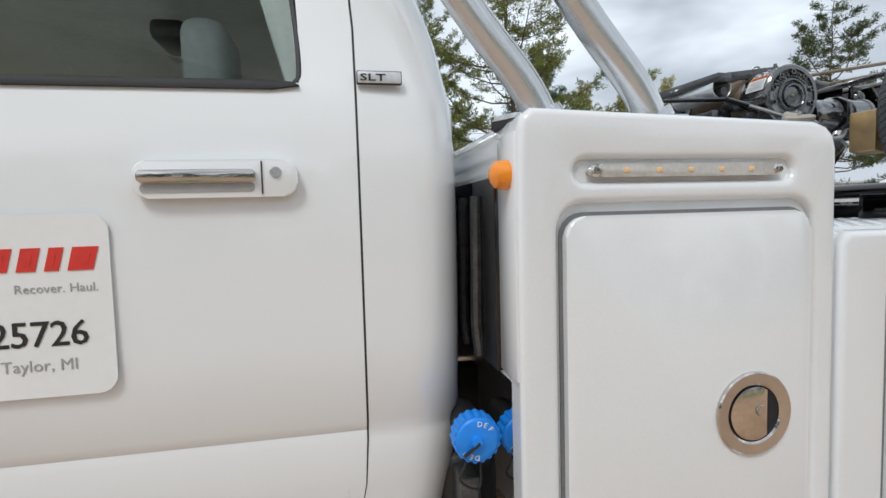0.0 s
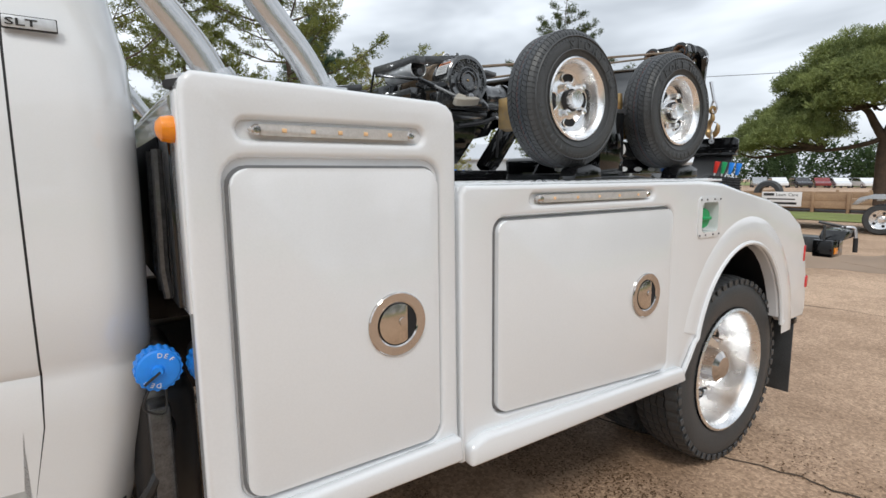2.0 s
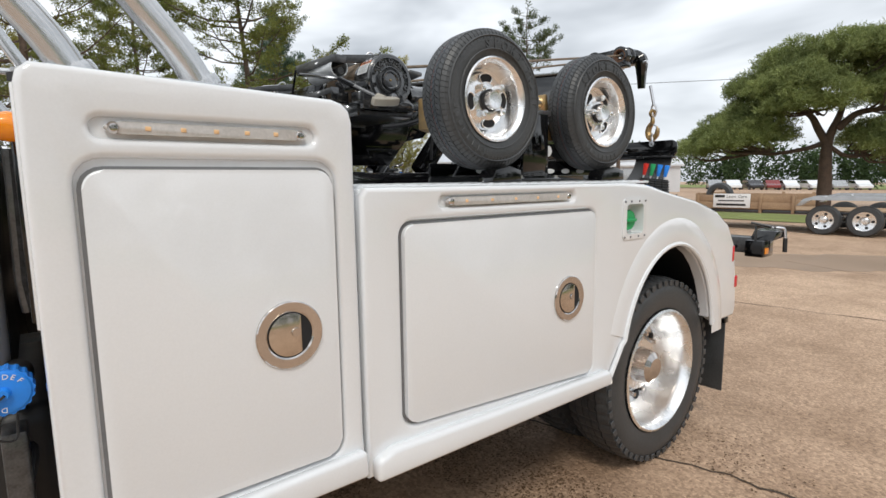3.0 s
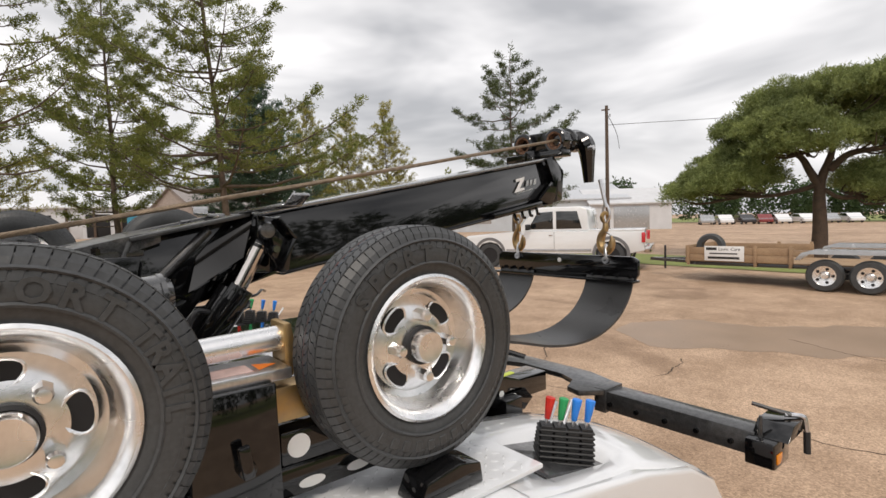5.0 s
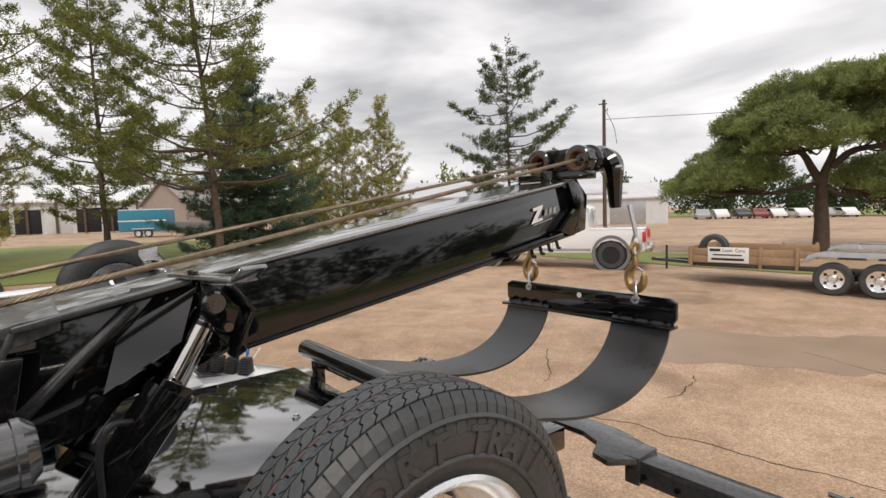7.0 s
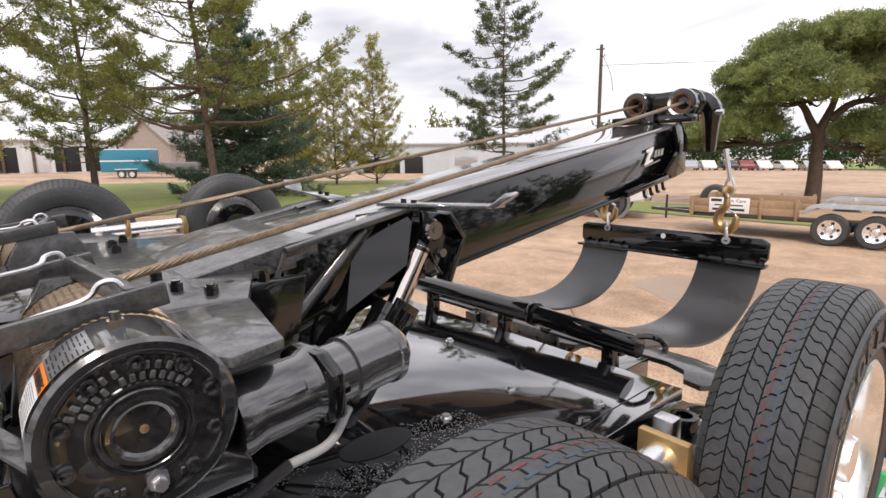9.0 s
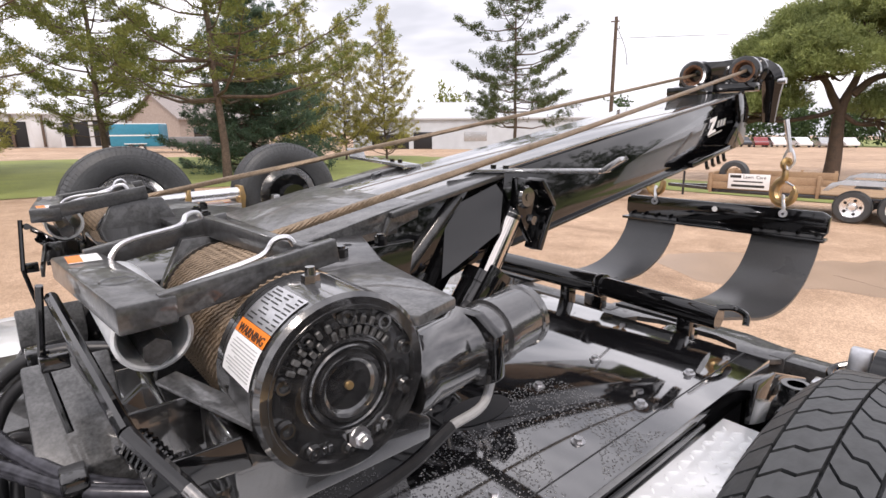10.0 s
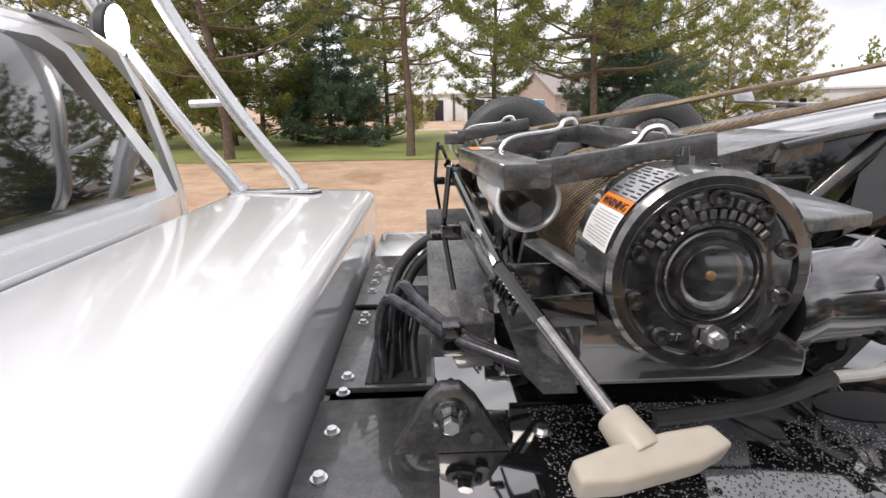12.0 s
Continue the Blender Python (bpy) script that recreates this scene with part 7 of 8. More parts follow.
def make_dolly(far):
    f = mirrored if far else (lambda q: q)
    d = thing("tow_dolly", (2.02, 2.1 if far else 0.3, 1.22), "stowed tow dolly with two small wheels and plated axle", "tow dolly", "tow dollies")

    up = 0.10 if far else 0.0

    def put(name, bm, m, label=""):
        for v in bm.verts:
            if v.co.z > 1.40:
                v.co.z += up
        return part(name, f(bm), m, d, label)
    put("stand", shape((prism, [(1.928, 1.235), (1.936, 1.46), (2.058, 1.46), (2.062, 1.235)], "y", 0.185, 0.200, 0.003)), BLACK, "black upright stand plate")
    put("stand_side", shape((box, 2.048, 2.060, 0.20, 0.33, 1.235, 1.455, 0.003)), BLACK)
    put("stand_side", shape((box, 1.932, 1.944, 0.20, 0.33, 1.235, 1.455, 0.003)), BLACK)
    put("foot", shape((box, 1.89, 2.105, 0.160, 0.225, 1.222, 1.236, 0.003)), BLACK)
    for x in (1.905, 2.088):
        put("foot_bolt", shape((hexbolt, (x, 0.175, 1.236), (0, 0, 1), 0.009)), ZINC)
    put("pin_knob", shape((cyl, (2.005, 0.185, 1.345), (2.005, 0.168, 1.345), 0.014, 0.013, 16, 0.003), (slab, (2.005, 0.166, 1.335), (1.998, 0.166, 1.385), 0.012, 0.018, 0.004)), BLACK, "black locking pin")
    put("axle_tube", shape((cyl, (1.80, 0.262, 1.505), (2.095, 0.262, 1.512), 0.021, 0.021, 22)), ALU, "bright zinc axle tube")
    put("channel", shape((box, 1.80, 2.09, 0.20, 0.30, 1.458, 1.476, 0.002)), ZINC, "pale zinc channel")
    put("end_plate", shape((prism, [(2.092, 1.455), (2.106, 1.450), (2.112, 1.50), (2.105, 1.54), (2.092, 1.54)], "y", 0.232, 0.292, 0.003)), GOLD, "yellow-plated end plate")
    put("end_plate", shape((prism, [(1.905, 1.450), (1.919, 1.455), (1.919, 1.54), (1.908, 1.54), (1.900, 1.50)], "y", 0.232, 0.292, 0.003)), GOLD, "yellow-plated end plate")
    put("channel_sticker", shape((box, 1.935, 2.035, 0.215, 0.262, 1.4762, 1.4768)), mat("faded_pink_sticker", (0.62, 0.45, 0.42), 0.5, var=0.2, scale=40) if not far else bpy.data.materials["faded_pink_sticker"], "faded printed sticker")
    put("sticker_sign", shape((prism, [(2.045, 0.218), (2.078, 0.238), (2.045, 0.258)], "z", 1.4762, 1.4768)), ORANGEINK, "orange warning triangle")
    put("gold_block", shape((box, 2.062, 2.18, 0.235, 0.285, 1.375, 1.435, 0.004)), GOLD, "yellow-plated block")
    put("black_block", shape((box, 2.075, 2.26, 0.225, 0.34, 1.305, 1.362, 0.004)), BLACK)
    put("oval_sticker", shape((lathe, [(0, 0), (0.020, 0)], (2.105, 0.2235, 1.335), (0, -1, 0), 20)), LABEL, "small white oval sticker")
    put("gold_arm", shape((prism, [(1.62, 1.40), (1.62, 1.50), (1.66, 1.505), (1.675, 1.42), (1.66, 1.39)], "y", 0.30, 0.37, 0.004)), GOLD)
    put("gold_arm", shape((prism, [(2.20, 1.42), (2.205, 1.50), (2.23, 1.50), (2.235, 1.44)], "y", 0.30, 0.33, 0.004)), ZINC)
    put("gold_arm", shape((prism, [(2.40, 1.44), (2.41, 1.49), (2.425, 1.49), (2.43, 1.45)], "y", 0.30, 0.33, 0.004)), ZINC)
    bm = bmesh.new()
    outer = [(1.66, 1.245), (1.70, 1.30), (2.46, 1.30), (2.50, 1.245)]
    prism(bm, outer, "y", 0.235, 0.247, 0.003)
    put("base_rail", bm, BLACK, "black base rail with oval holes")
    for x in (1.78, 1.87, 2.13, 2.22, 2.31):
        put("rail_hole", shape((prism, [(x + 0.024 * math.cos(t), 1.262 + 0.009 * math.sin(t)) for t in [2 * math.pi * i / 18 for i in range(18)]], "y", 0.2335, 0.236)), LABEL, "pale deck seen through the rail's hole")
    put("base_rail", shape((box, 1.66, 2.50, 0.36, 0.372, 1.225, 1.29, 0.002)), BLACK)
    put("chock", shape((prism, [(2.25, 1.223), (2.27, 1.262), (2.34, 1.275), (2.39, 1.262), (2.395, 1.223)], "y", 0.09, 0.16, 0.004)), BLACK, "black tyre chock")
    put("chock", shape((prism, [(1.69, 1.223), (1.71, 1.262), (1.77, 1.275), (1.82, 1.262), (1.825, 1.223)], "y", 0.09, 0.16, 0.004)), BLACK)
    put("socket_ring", shape((lathe, [(0.016, -0.018), (0.026, -0.018), (0.028, -0.014), (0.028, 0.02), (0.0, 0.022)], (2.52, 0.42, 1.335), (0, 0, -1), 24)), BLACK, "black tube socket")
    put("socket_arm", shape((box, 2.45, 2.62, 0.36, 0.43, 1.285, 1.32, 0.004)), BLACK)
    put("gold_handle", shape((tube, smooth_path([(2.60, 0.37, 1.33), (2.66, 0.40, 1.345), (2.70, 0.36, 1.36), (2.74, 0.30, 1.345)], 5), 0.007, 8)), BLACK)
    dolly_wheel(d, 1.743, 1.479 + up, -48, far)
    dolly_wheel(d, 2.313, 1.479 + up, -8, far)
    if not far:
        put("reflective_strip", shape((slab, (2.18, 0.400, 1.262), (2.82, 0.424, 1.262), 0.016, 0.004, 0.001)), LIME, "lime reflective strip on the rail")


make_dolly(False)
make_dolly(True)


# ---------- the tail ----------
def make_tail():
    t = thing("tailboard", (2.9, MID, 0.9), "black steel tailboard with a rope roller and hook plates", "tailboard")
    part("cross_channel", shape((box, 2.83, 2.90, 0.46, 1.98, 1.075, 1.165, 0.004)), BLACK, t)
    part("channel_top", shape((box, 2.80, 2.94, 0.50, 1.74, 1.166, 1.176, 0.002)), BLACK, t)
    for k in range(11):
        y = 0.60 + 0.108 * k
        part("channel_bolt", shape((hexbolt, (2.86, y, 1.176), (0, 0, 1), 0.008)), ZINC, t)
    part("roller_tube", shape((cyl, (2.885, 0.71, 1.315), (2.885, 1.10, 1.328), 0.032, 0.032, 26), (cyl, (2.885, 1.09, 1.328), (2.885, 1.72, 1.328), 0.036, 0.036, 26)), BLACK, t, "glossy black rope roller")
    part("roller_collar", shape((cyl, (2.885, 1.075, 1.328), (2.885, 1.10, 1.328), 0.040, 0.040, 26, 0.003)), BLACK, t)
    part("roller_hook", shape((tube, smooth_path([(2.885, 0.72, 1.345), (2.90, 0.68, 1.35), (2.92, 0.655, 1.33), (2.91, 0.65, 1.305)], 5), 0.009, 8)), BLACK, t)
    for y in (0.80, 1.22, 1.62):
        part("roller_post", shape((box, 2.865, 2.905, y - 0.02, y + 0.02, 1.165, 1.30, 0.004)), BLACK, t)
    part("tail_skin", shape((box, 2.90, 2.94, 0.46, 1.98, 0.70, 1.08, 0.004)), BLACK, t)
    for s in (0, 1):
        f = mirrored if s else (lambda q: q)
        if not s:
            pl = part("hook_plate", f(shape((prism, [(2.55, 1.215), (2.58, 1.30), (2.68, 1.295), (2.93, 1.20), (2.99, 1.13), (2.95, 1.10), (2.60, 1.20)], "y", 0.500, 0.512, 0.003))), BLACK, t, "black chain plate with holes")
        for k in range(4):
            x = 2.74 + 0.055 * k
            if s:
                break
            part("plate_hole", f(shape((lathe, [(0, 0), (0.010, 0)], (x, 0.4985, 1.215 - 0.38 * (x - 2.74)), (0, -1, 0), 16))), LABEL, pl, "light showing through a hole")
        part("flap", f(shape((prism, [(0.04, 0.16), (0.04, 0.53), (0.46, 0.53), (0.46, 0.15)], "x", 3.235, 3.243, 0.001))), TYRE, t, "black rubber mud flap")
        part("flap_bracket", f(shape((box, 3.215, 3.25, 0.03, 0.47, 0.515, 0.545, 0.004))), BLACK, t)
    part("toolbox_step", shape((box, 2.94, 3.10, 0.60, 1.84, 0.78, 0.80, 0.003)), BLACK, t)
    part("silver_strut", shape((slab, (2.95, 0.62, 1.08), (3.18, 0.52, 0.93), 0.05, 0.012, 0.002)), ZINC, t, "bright bent strut")
    part("silver_strut", shape((slab, (2.95, 1.50, 1.12), (3.05, 1.60, 1.04), 0.08, 0.012, 0.002)), ZINC, t)


make_tail()


def make_wheel_lift():
    w = thing("wheel_lift", (3.4, MID, 0.8), "folded black wheel-lift crossbar with end receivers", "wheel lift")
    part("stinger", shape((box, 2.94, 3.82, 1.15, 1.29, 0.80, 0.90, 0.006)), BLACK, w)
    part("stinger", shape((box, 2.94, 3.55, 1.17, 1.27, 0.70, 0.79, 0.006)), BLACK, w)
    yoke = [(0.86, 3.70), (0.78, 3.80), (0.80, 3.93), (1.0, 3.99), (1.44, 3.99), (1.64, 3.93), (1.66, 3.80), (1.58, 3.70), (1.50, 3.72), (1.46, 3.82), (1.36, 3.86), (1.08, 3.86), (0.98, 3.82), (0.94, 3.72)]
    part("yoke", shape((prism, [(b, a) for a, b in yoke], "z", 0.868, 0.892, 0.003)), GREYDUST, w, "satin black yoke plate")
    for a, b in ((0.16, 0.84), (1.60, 2.28)):
        arm = part("crossbar", shape((box, 3.80, 3.92, a, b, 0.795, 0.885, 0.006)), GREYDUST, w, "square black crossbar")
        for k in range(5):
            y = a + 0.08 + (b - a - 0.16) * k / 4
            part("bar_bolt", shape((cyl, (3.80, y, 0.83), (3.788, y, 0.83), 0.011, 0.011, 6)), BLACK, arm)
        part("collar", shape((box, 3.79, 3.93, a + (0.0 if a > 1 else b - a - 0.06), a + (0.06 if a > 1 else b - a), 0.785, 0.895, 0.004)), GREYDUST, arm)
    for s in (0, 1):
        f = mirrored if s else (lambda q: q)
        r = part("receiver", f(shape((box, 3.76, 3.90, 0.08, 0.18, 0.780, 0.875, 0.008))), BLACK, w, "black end receiver")
        part("receiver_top", f(shape((prism, [(3.80, 0.875), (3.96, 0.885), (3.99, 0.93), (3.85, 0.925)], "y", 0.05, 0.17, 0.004))), BLACK, r)
        part("arm_pin", f(shape((cyl, (3.80, 0.14, 0.875), (3.80, 0.14, 0.955), 0.008, 0.006, 10))), GREYDUST, r)
        part("bar_pin", f(shape((cyl, (3.88, 0.20, 0.965), (3.92, 0.08, 0.940), 0.008, 0.008, 10))), GREYDUST, r)
        part("crank", f(shape((tube, smooth_path([(3.91, 0.10, 0.94), (3.95, 0.055, 0.935), (3.955, 0.045, 0.91), (3.955, 0.042, 0.88)], 5), 0.009, 8))), ZINC, r)
        part("crank_grip", f(shape((cyl, (3.955, 0.042, 0.88), (3.955, 0.04, 0.80), 0.012, 0.012, 12))), SEAL, r)
        part("reflector", f(shape((box, 3.775, 3.82, 0.0755, 0.08, 0.80, 0.835, 0.001))), ORANGE, r, "orange reflector")
    part("loop_link", shape((box, 3.66, 3.72, 1.58, 1.68, 0.93, 1.0, 0.006)), BLACK, w)


make_wheel_lift()


def make_chassis():
    c = thing("truck_chassis", (1.0, MID, 0.4), "dark truck chassis with dual rear wheels on concrete", "chassis")
    for y in (0.78, 1.66):
        part("rail", shape((box, -1.3, 3.0, y - 0.04, y + 0.04, 0.58, 0.80, 0.004)), BLACKPL, c)
    part("axle", shape((cyl, (2.66, 0.35, 0.40), (2.66, 2.09, 0.40), 0.06, 0.06, 16), (lathe, [(0, -0.18), (0.12, -0.15), (0.18, 0), (0.12, 0.15), (0, 0.18)], (2.66, MID, 0.40), (1, 0, 0), 20)), BLACKPL, c)
    part("tank", shape((box, 1.3, 2.0, 0.30, 0.62, 0.50, 0.80, 0.05, 3)), BLACKPL, c)
    make_rear_wheel(c, (2.66, 0.045, 0.405), "dual rear truck wheel with polished rim standing on concrete", 1)
    make_rear_wheel(c, (2.66, 2 * MID - 0.045, 0.405), "far dual rear truck wheel with polished rim", -1)


make_chassis()


# ---------- trees ----------
def tuft(verts, faces, c, d, size, rnd, n=7, thick=0.12):
    """A brush of needle blades round the end of a twig."""
    c, d = Vector(c), Vector(d).normalized()
    for _ in range(n):
        v = Vector((rnd.gauss(0, 1), rnd.gauss(0, 1), rnd.gauss(0, 1))).normalized()
        v = (v + d * 0.7).normalized() * size * rnd.uniform(0.7, 1.25)
        s = v.cross(Vector((rnd.gauss(0, 1), rnd.gauss(0, 1), rnd.gauss(0, 1)))).normalized() * size * thick
        o = c + Vector((rnd.gauss(0, 1), rnd.gauss(0, 1), rnd.gauss(0, 1))) * size * 0.35
        k = len(verts)
        verts += [tuple(o), tuple(o + v * 0.55 - s), tuple(o + v), tuple(o + v * 0.55 + s)]
        faces.append((k, k + 1, k + 2, k + 3))


def make_tree(name, at, height, spread, first, material, label, seed, tiers=15, per=5, rise=0.15, lean=(0, 0), fill=1.0, size=0.22, shape_fn=None, trunk=0.16, group="pine trees", gap=0.2, bare=0.42, clump=5):
    rnd = random.Random(seed)
    t = thing(name, at, label, "tree", group)
    X, Y, Z = at
    bm = bmesh.new()
    n = 10
    path = [(X + lean[0] * (k / n) ** 1.5 + 0.06 * rnd.uniform(-1, 1), Y + lean[1] * (k / n) ** 1.5 + 0.06 * rnd.uniform(-1, 1), Z - 0.1 + (height + 0.1) * k / n) for k in range(n + 1)]
    tube(bm, path, [max(0.02, trunk * 0.78 * (1 - 0.92 * k / n)) * (1.2 if k == 0 else 1) for k in range(n + 1)], 8)
    verts, faces = [], []

    def on(h):
        f = max(0, min(0.9999, h / height)) * n
        i = int(f)
        return Vector(path[i]).lerp(Vector(path[i + 1]), f - i)
    for i in range(tiers):
        u = (i + rnd.uniform(-0.35, 0.35)) / tiers
        u = max(0.0, min(0.985, u))
        h = first + (height - first) * u
        prof = shape_fn(u) if shape_fn else (1 - u) ** 0.7 * (0.6 + 0.65 * rnd.random()) + 0.05
        a0 = rnd.uniform(0, 6.28)
        for k in range(per):
            if rnd.random() < gap:
                continue
            a = a0 + 2 * math.pi * k / per + rnd.uniform(-0.4, 0.4)
            ln = max(0.25, spread * prof * rnd.uniform(0.55, 1.2))
            p0 = on(h + rnd.uniform(-0.25, 0.25))
            d = Vector((math.cos(a), math.sin(a), rise + 0.25 * u + rnd.uniform(-0.12, 0.2)))

            def at_limb(s):
                return p0 + d * ln * s + Vector((0, 0, -0.10 * ln * math.sin(s * 3.0) + 0.14 * ln * s * s))
            pts = [at_limb(s) for s in (0, 0.3, 0.6, 0.8, 1.0)]
            r = 0.010 + 0.011 * ln
            tube(bm, pts, [r, r * 0.75, r * 0.5, r * 0.35, r * 0.2], 5, False)
            m = max(2, int(ln * 2.6 * fill))
            for j in range(m):
                s = bare + (1 - bare) * (j + rnd.random()) / m
                q = at_limb(s)
                side = Vector((-d.y, d.x, 0)).normalized() * rnd.choice((-1, 1)) * rnd.uniform(0.15, 0.42) * ln * (1.25 - s) + d * rnd.uniform(0.0, 0.16) * ln
                e = q + side + Vector((0, 0, rnd.uniform(-0.05, 0.25)))
                tube(bm, [q, q.lerp(e, 0.5) - Vector((0, 0, 0.03)), e], 0.007, 3, False)
                for c in range(clump):
                    f = 1.0 - 0.7 * c / clump
                    tuft(verts, faces, q.lerp(e, f) + Vector((rnd.gauss(0, 0.07), rnd.gauss(0, 0.07), rnd.uniform(-0.02, 0.12))), d + side + Vector((0, 0, 0.5)), size * 0.62 * rnd.uniform(0.75, 1.2), rnd, 12)
            tuft(verts, faces, pts[-1], d + Vector((0, 0, 0.5)), size * 0.75, rnd, 14)
    tuft(verts, faces, on(height), (0, 0, 1), size * 1.3, rnd, 12)
    part("trunk", bm, BARK, t, "brown scaly trunk with bare limbs", 50)
    me = bpy.data.meshes.new("crown")
    me.from_pydata([(a - X, b - Y, c - Z) for a, b, c in verts], [], faces)
    me.materials.append(material)
    ob = new("crown", me)
    ob.parent = t
    return t


def round_crown(u):
    return 0.55 + 0.6 * math.sin(math.pi * (0.15 + 0.75 * u))


def cone_crown(u):
    return (1 - u) * 0.95 + 0.06


PINE = "tall open-crowned pine standing in the lawn"


def tree(name, x, y, *a, **k):
    return make_tree(name, (x, y, zg(x, y)), *a, **k)


def scots_pine(x, y, label, seed):
    """A broad old pine: forked trunk, bent limbs, and heaped pads of needles in lobes with gaps between them."""
    rnd = random.Random(seed)
    z = zg(x, y)
    t = thing("scots_pine", (x, y, z), label, "tree", "")
    rt, dp = Vector((0.26, -0.965, 0)), Vector((0.965, 0.26, 0))

    def at(r, d, h):
        return Vector((x, y, z)) + (rt * r + dp * d) * 0.72 + Vector((0, 0, 0.77 * h))
    bm = bmesh.new()
    verts, faces = [], []

    def limb(pts, r0, r1, seg=8):
        p = smooth_path([at(*q) for q in pts], 5)
        n = len(p) - 1
        tube(bm, p, [r0 + (r1 - r0) * k / n for k in range(n + 1)], seg)
        return p
    limb([(0, 0, -0.1), (0.05, 0, 1.3), (0.0, 0, 2.9), (0.1, 0.05, 3.8), (0.5, 0.1, 5.0), (0.7, 0.2, 6.8)], 0.28, 0.06, 12)
    limb([(0.0, 0, 3.4), (-0.4, 0, 4.1), (-0.8, -0.2, 4.8), (-1.5, -0.6, 5.1), (-2.3, -1.2, 5.3)], 0.16, 0.05)
    limb([(0.0, 0, 3.5), (-0.9, -0.1, 3.2), (-2.4, -0.3, 3.0), (-4.2, -0.4, 3.15), (-5.7, -0.3, 3.2)], 0.10, 0.03)
    limb([(0.4, 0, 4.1), (1.2, 0.2, 4.8), (2.6, 0.3, 5.0), (3.8, 0.4, 5.6)], 0.14, 0.05)
    limb([(0.2, 0, 3.2), (0.9, 0.3, 2.8), (2.2, 0.6, 2.8), (3.4, 0.8, 2.6)], 0.09, 0.03)
    lobes = [((1.0, 0.5, 7.2), (4.5, 3.6, 1.15), 104, -0.4), ((-0.9, -2.2, 5.7), (2.1, 1.3, 1.1), 46, -0.8), ((-3.9, -0.4, 4.0), (2.3, 2.0, 1.2), 64, -0.8), ((-3.1, 0.2, 6.0), (1.4, 1.6, 1.0), 28, -0.7), ((-5.9, -0.3, 3.2), (0.9, 0.9, 0.6), 9, -0.8), ((2.6, 0.0, 5.7), (1.6, 1.8, 0.8), 26, -0.6), ((2.4, 0.8, 3.4), (1.7, 1.5, 1.0), 28, -0.9)]
    for c, sz, count, floor in lobes:
        for i in range(count):
            v = Vector((rnd.gauss(0, 1), rnd.gauss(0, 1), rnd.gauss(0, 1))).normalized()
            if v.z < floor:
                v.z = -v.z * rnd.uniform(0.2, 1.0)
            k = rnd.uniform(0.62, 1.0)
            c0 = at(c[0] + v.x * sz[0] * k, c[1] + v.y * sz[1] * k, c[2] + v.z * sz[2] * k)
            R = rnd.uniform(0.36, 0.72)
            if i % 4 == 0:
                root = at(c[0] * 0.6, c[1] * 0.5, max(3.0, c[2] - 0.8))
                mid = root.lerp(c0, 0.55) + Vector((rnd.uniform(-0.3, 0.3), rnd.uniform(-0.3, 0.3), -0.30))
                p = smooth_path([root, mid, c0 - Vector((0, 0, 0.15))], 3)
                tube(bm, p, [0.05 - 0.035 * q / (len(p) - 1) for q in range(len(p))], 5, False)
            for j in range(int(110 * R + 20)):
                u = Vector((rnd.gauss(0, 1), rnd.gauss(0, 1), rnd.gauss(0, 1))).normalized()
                p = c0 + Vector((u.x * R * 1.1, u.y * R * 1.1, (abs(u.z) * 1.0 - 0.25) * R)) * rnd.uniform(0.65, 1.08)
                tuft(verts, faces, p, u + Vector((0, 0, 0.9)), 0.13 * rnd.uniform(0.75, 1.25), rnd, 13, 0.10)
    part("trunk", bm, DARKBARK, t, "brown scaly forked trunk with bent limbs", 50)
    me = bpy.data.meshes.new("crown")
    me.from_pydata([(p - x, q - y, r - z) for p, q, r in verts], [], faces)
    me.materials.append(SCOTS)
    new("crown", me).parent = t


tree("pine_tree", 0.9, 19.4, 13.5, 3.4, 3.4, NEEDLE, PINE, 11, 15, 5, lean=(-0.5, 0.2), trunk=0.19, fill=1.5)
tree("pine_tree", 5.3, 29.5, 14.0, 4.3, 1.7, NEEDLE, "tall yellow-green pine with rising limbs on the lawn", 12, 22, 6, trunk=0.2, rise=0.22, size=0.25, fill=1.9)
tree("pine_tree", 8.1, 21.0, 14.0, 5.0, 3.0, NEEDLE, PINE, 13, 18, 5, lean=(-0.8, 0.3), trunk=0.21, size=0.24, rise=0.1, fill=1.9)
tree("pine_tree", -5.3, 18.6, 13.0, 3.8, 2.8, NEEDLE, PINE, 14, 15, 5, lean=(-2.0, 0.4), trunk=0.22, fill=1.5)
tree("spruce_tree", 11.1, 26.3, 9.6, 3.8, 0.3, SPRUCE, "dense blue-green spruce with limbs to the ground", 15, 26, 9, rise=-0.12, fill=1.9, shape_fn=cone_crown, size=0.25, gap=0.08, bare=0.3)
tree("spruce_tree", -3.1, 26.2, 10.5, 3.0, 0.4, SPRUCE, "dense dark green spruce beside the lawn", 16, 26, 9, rise=-0.12, fill=1.8, shape_fn=cone_crown, size=0.25, gap=0.08, bare=0.3)
for i, (x, y, h, sp) in enumerate(((-7.5, 25.5, 13, 4.0), (-11.5, 24.0, 13, 4.0), (-16, 26, 12, 4.2), (-10.0, 31.0, 14, 4.5), (-21, 23, 13, 4))):
    tree("pine_tree", x, y, h, sp, 2.0, YELLOWPINE if i % 2 else NEEDLE, "yellow-green pine in the row behind the lawn" if i % 2 else "green pine in the row behind the lawn", 40 + i, 16, 6, fill=1.3, rise=0.2, size=0.28, clump=4)
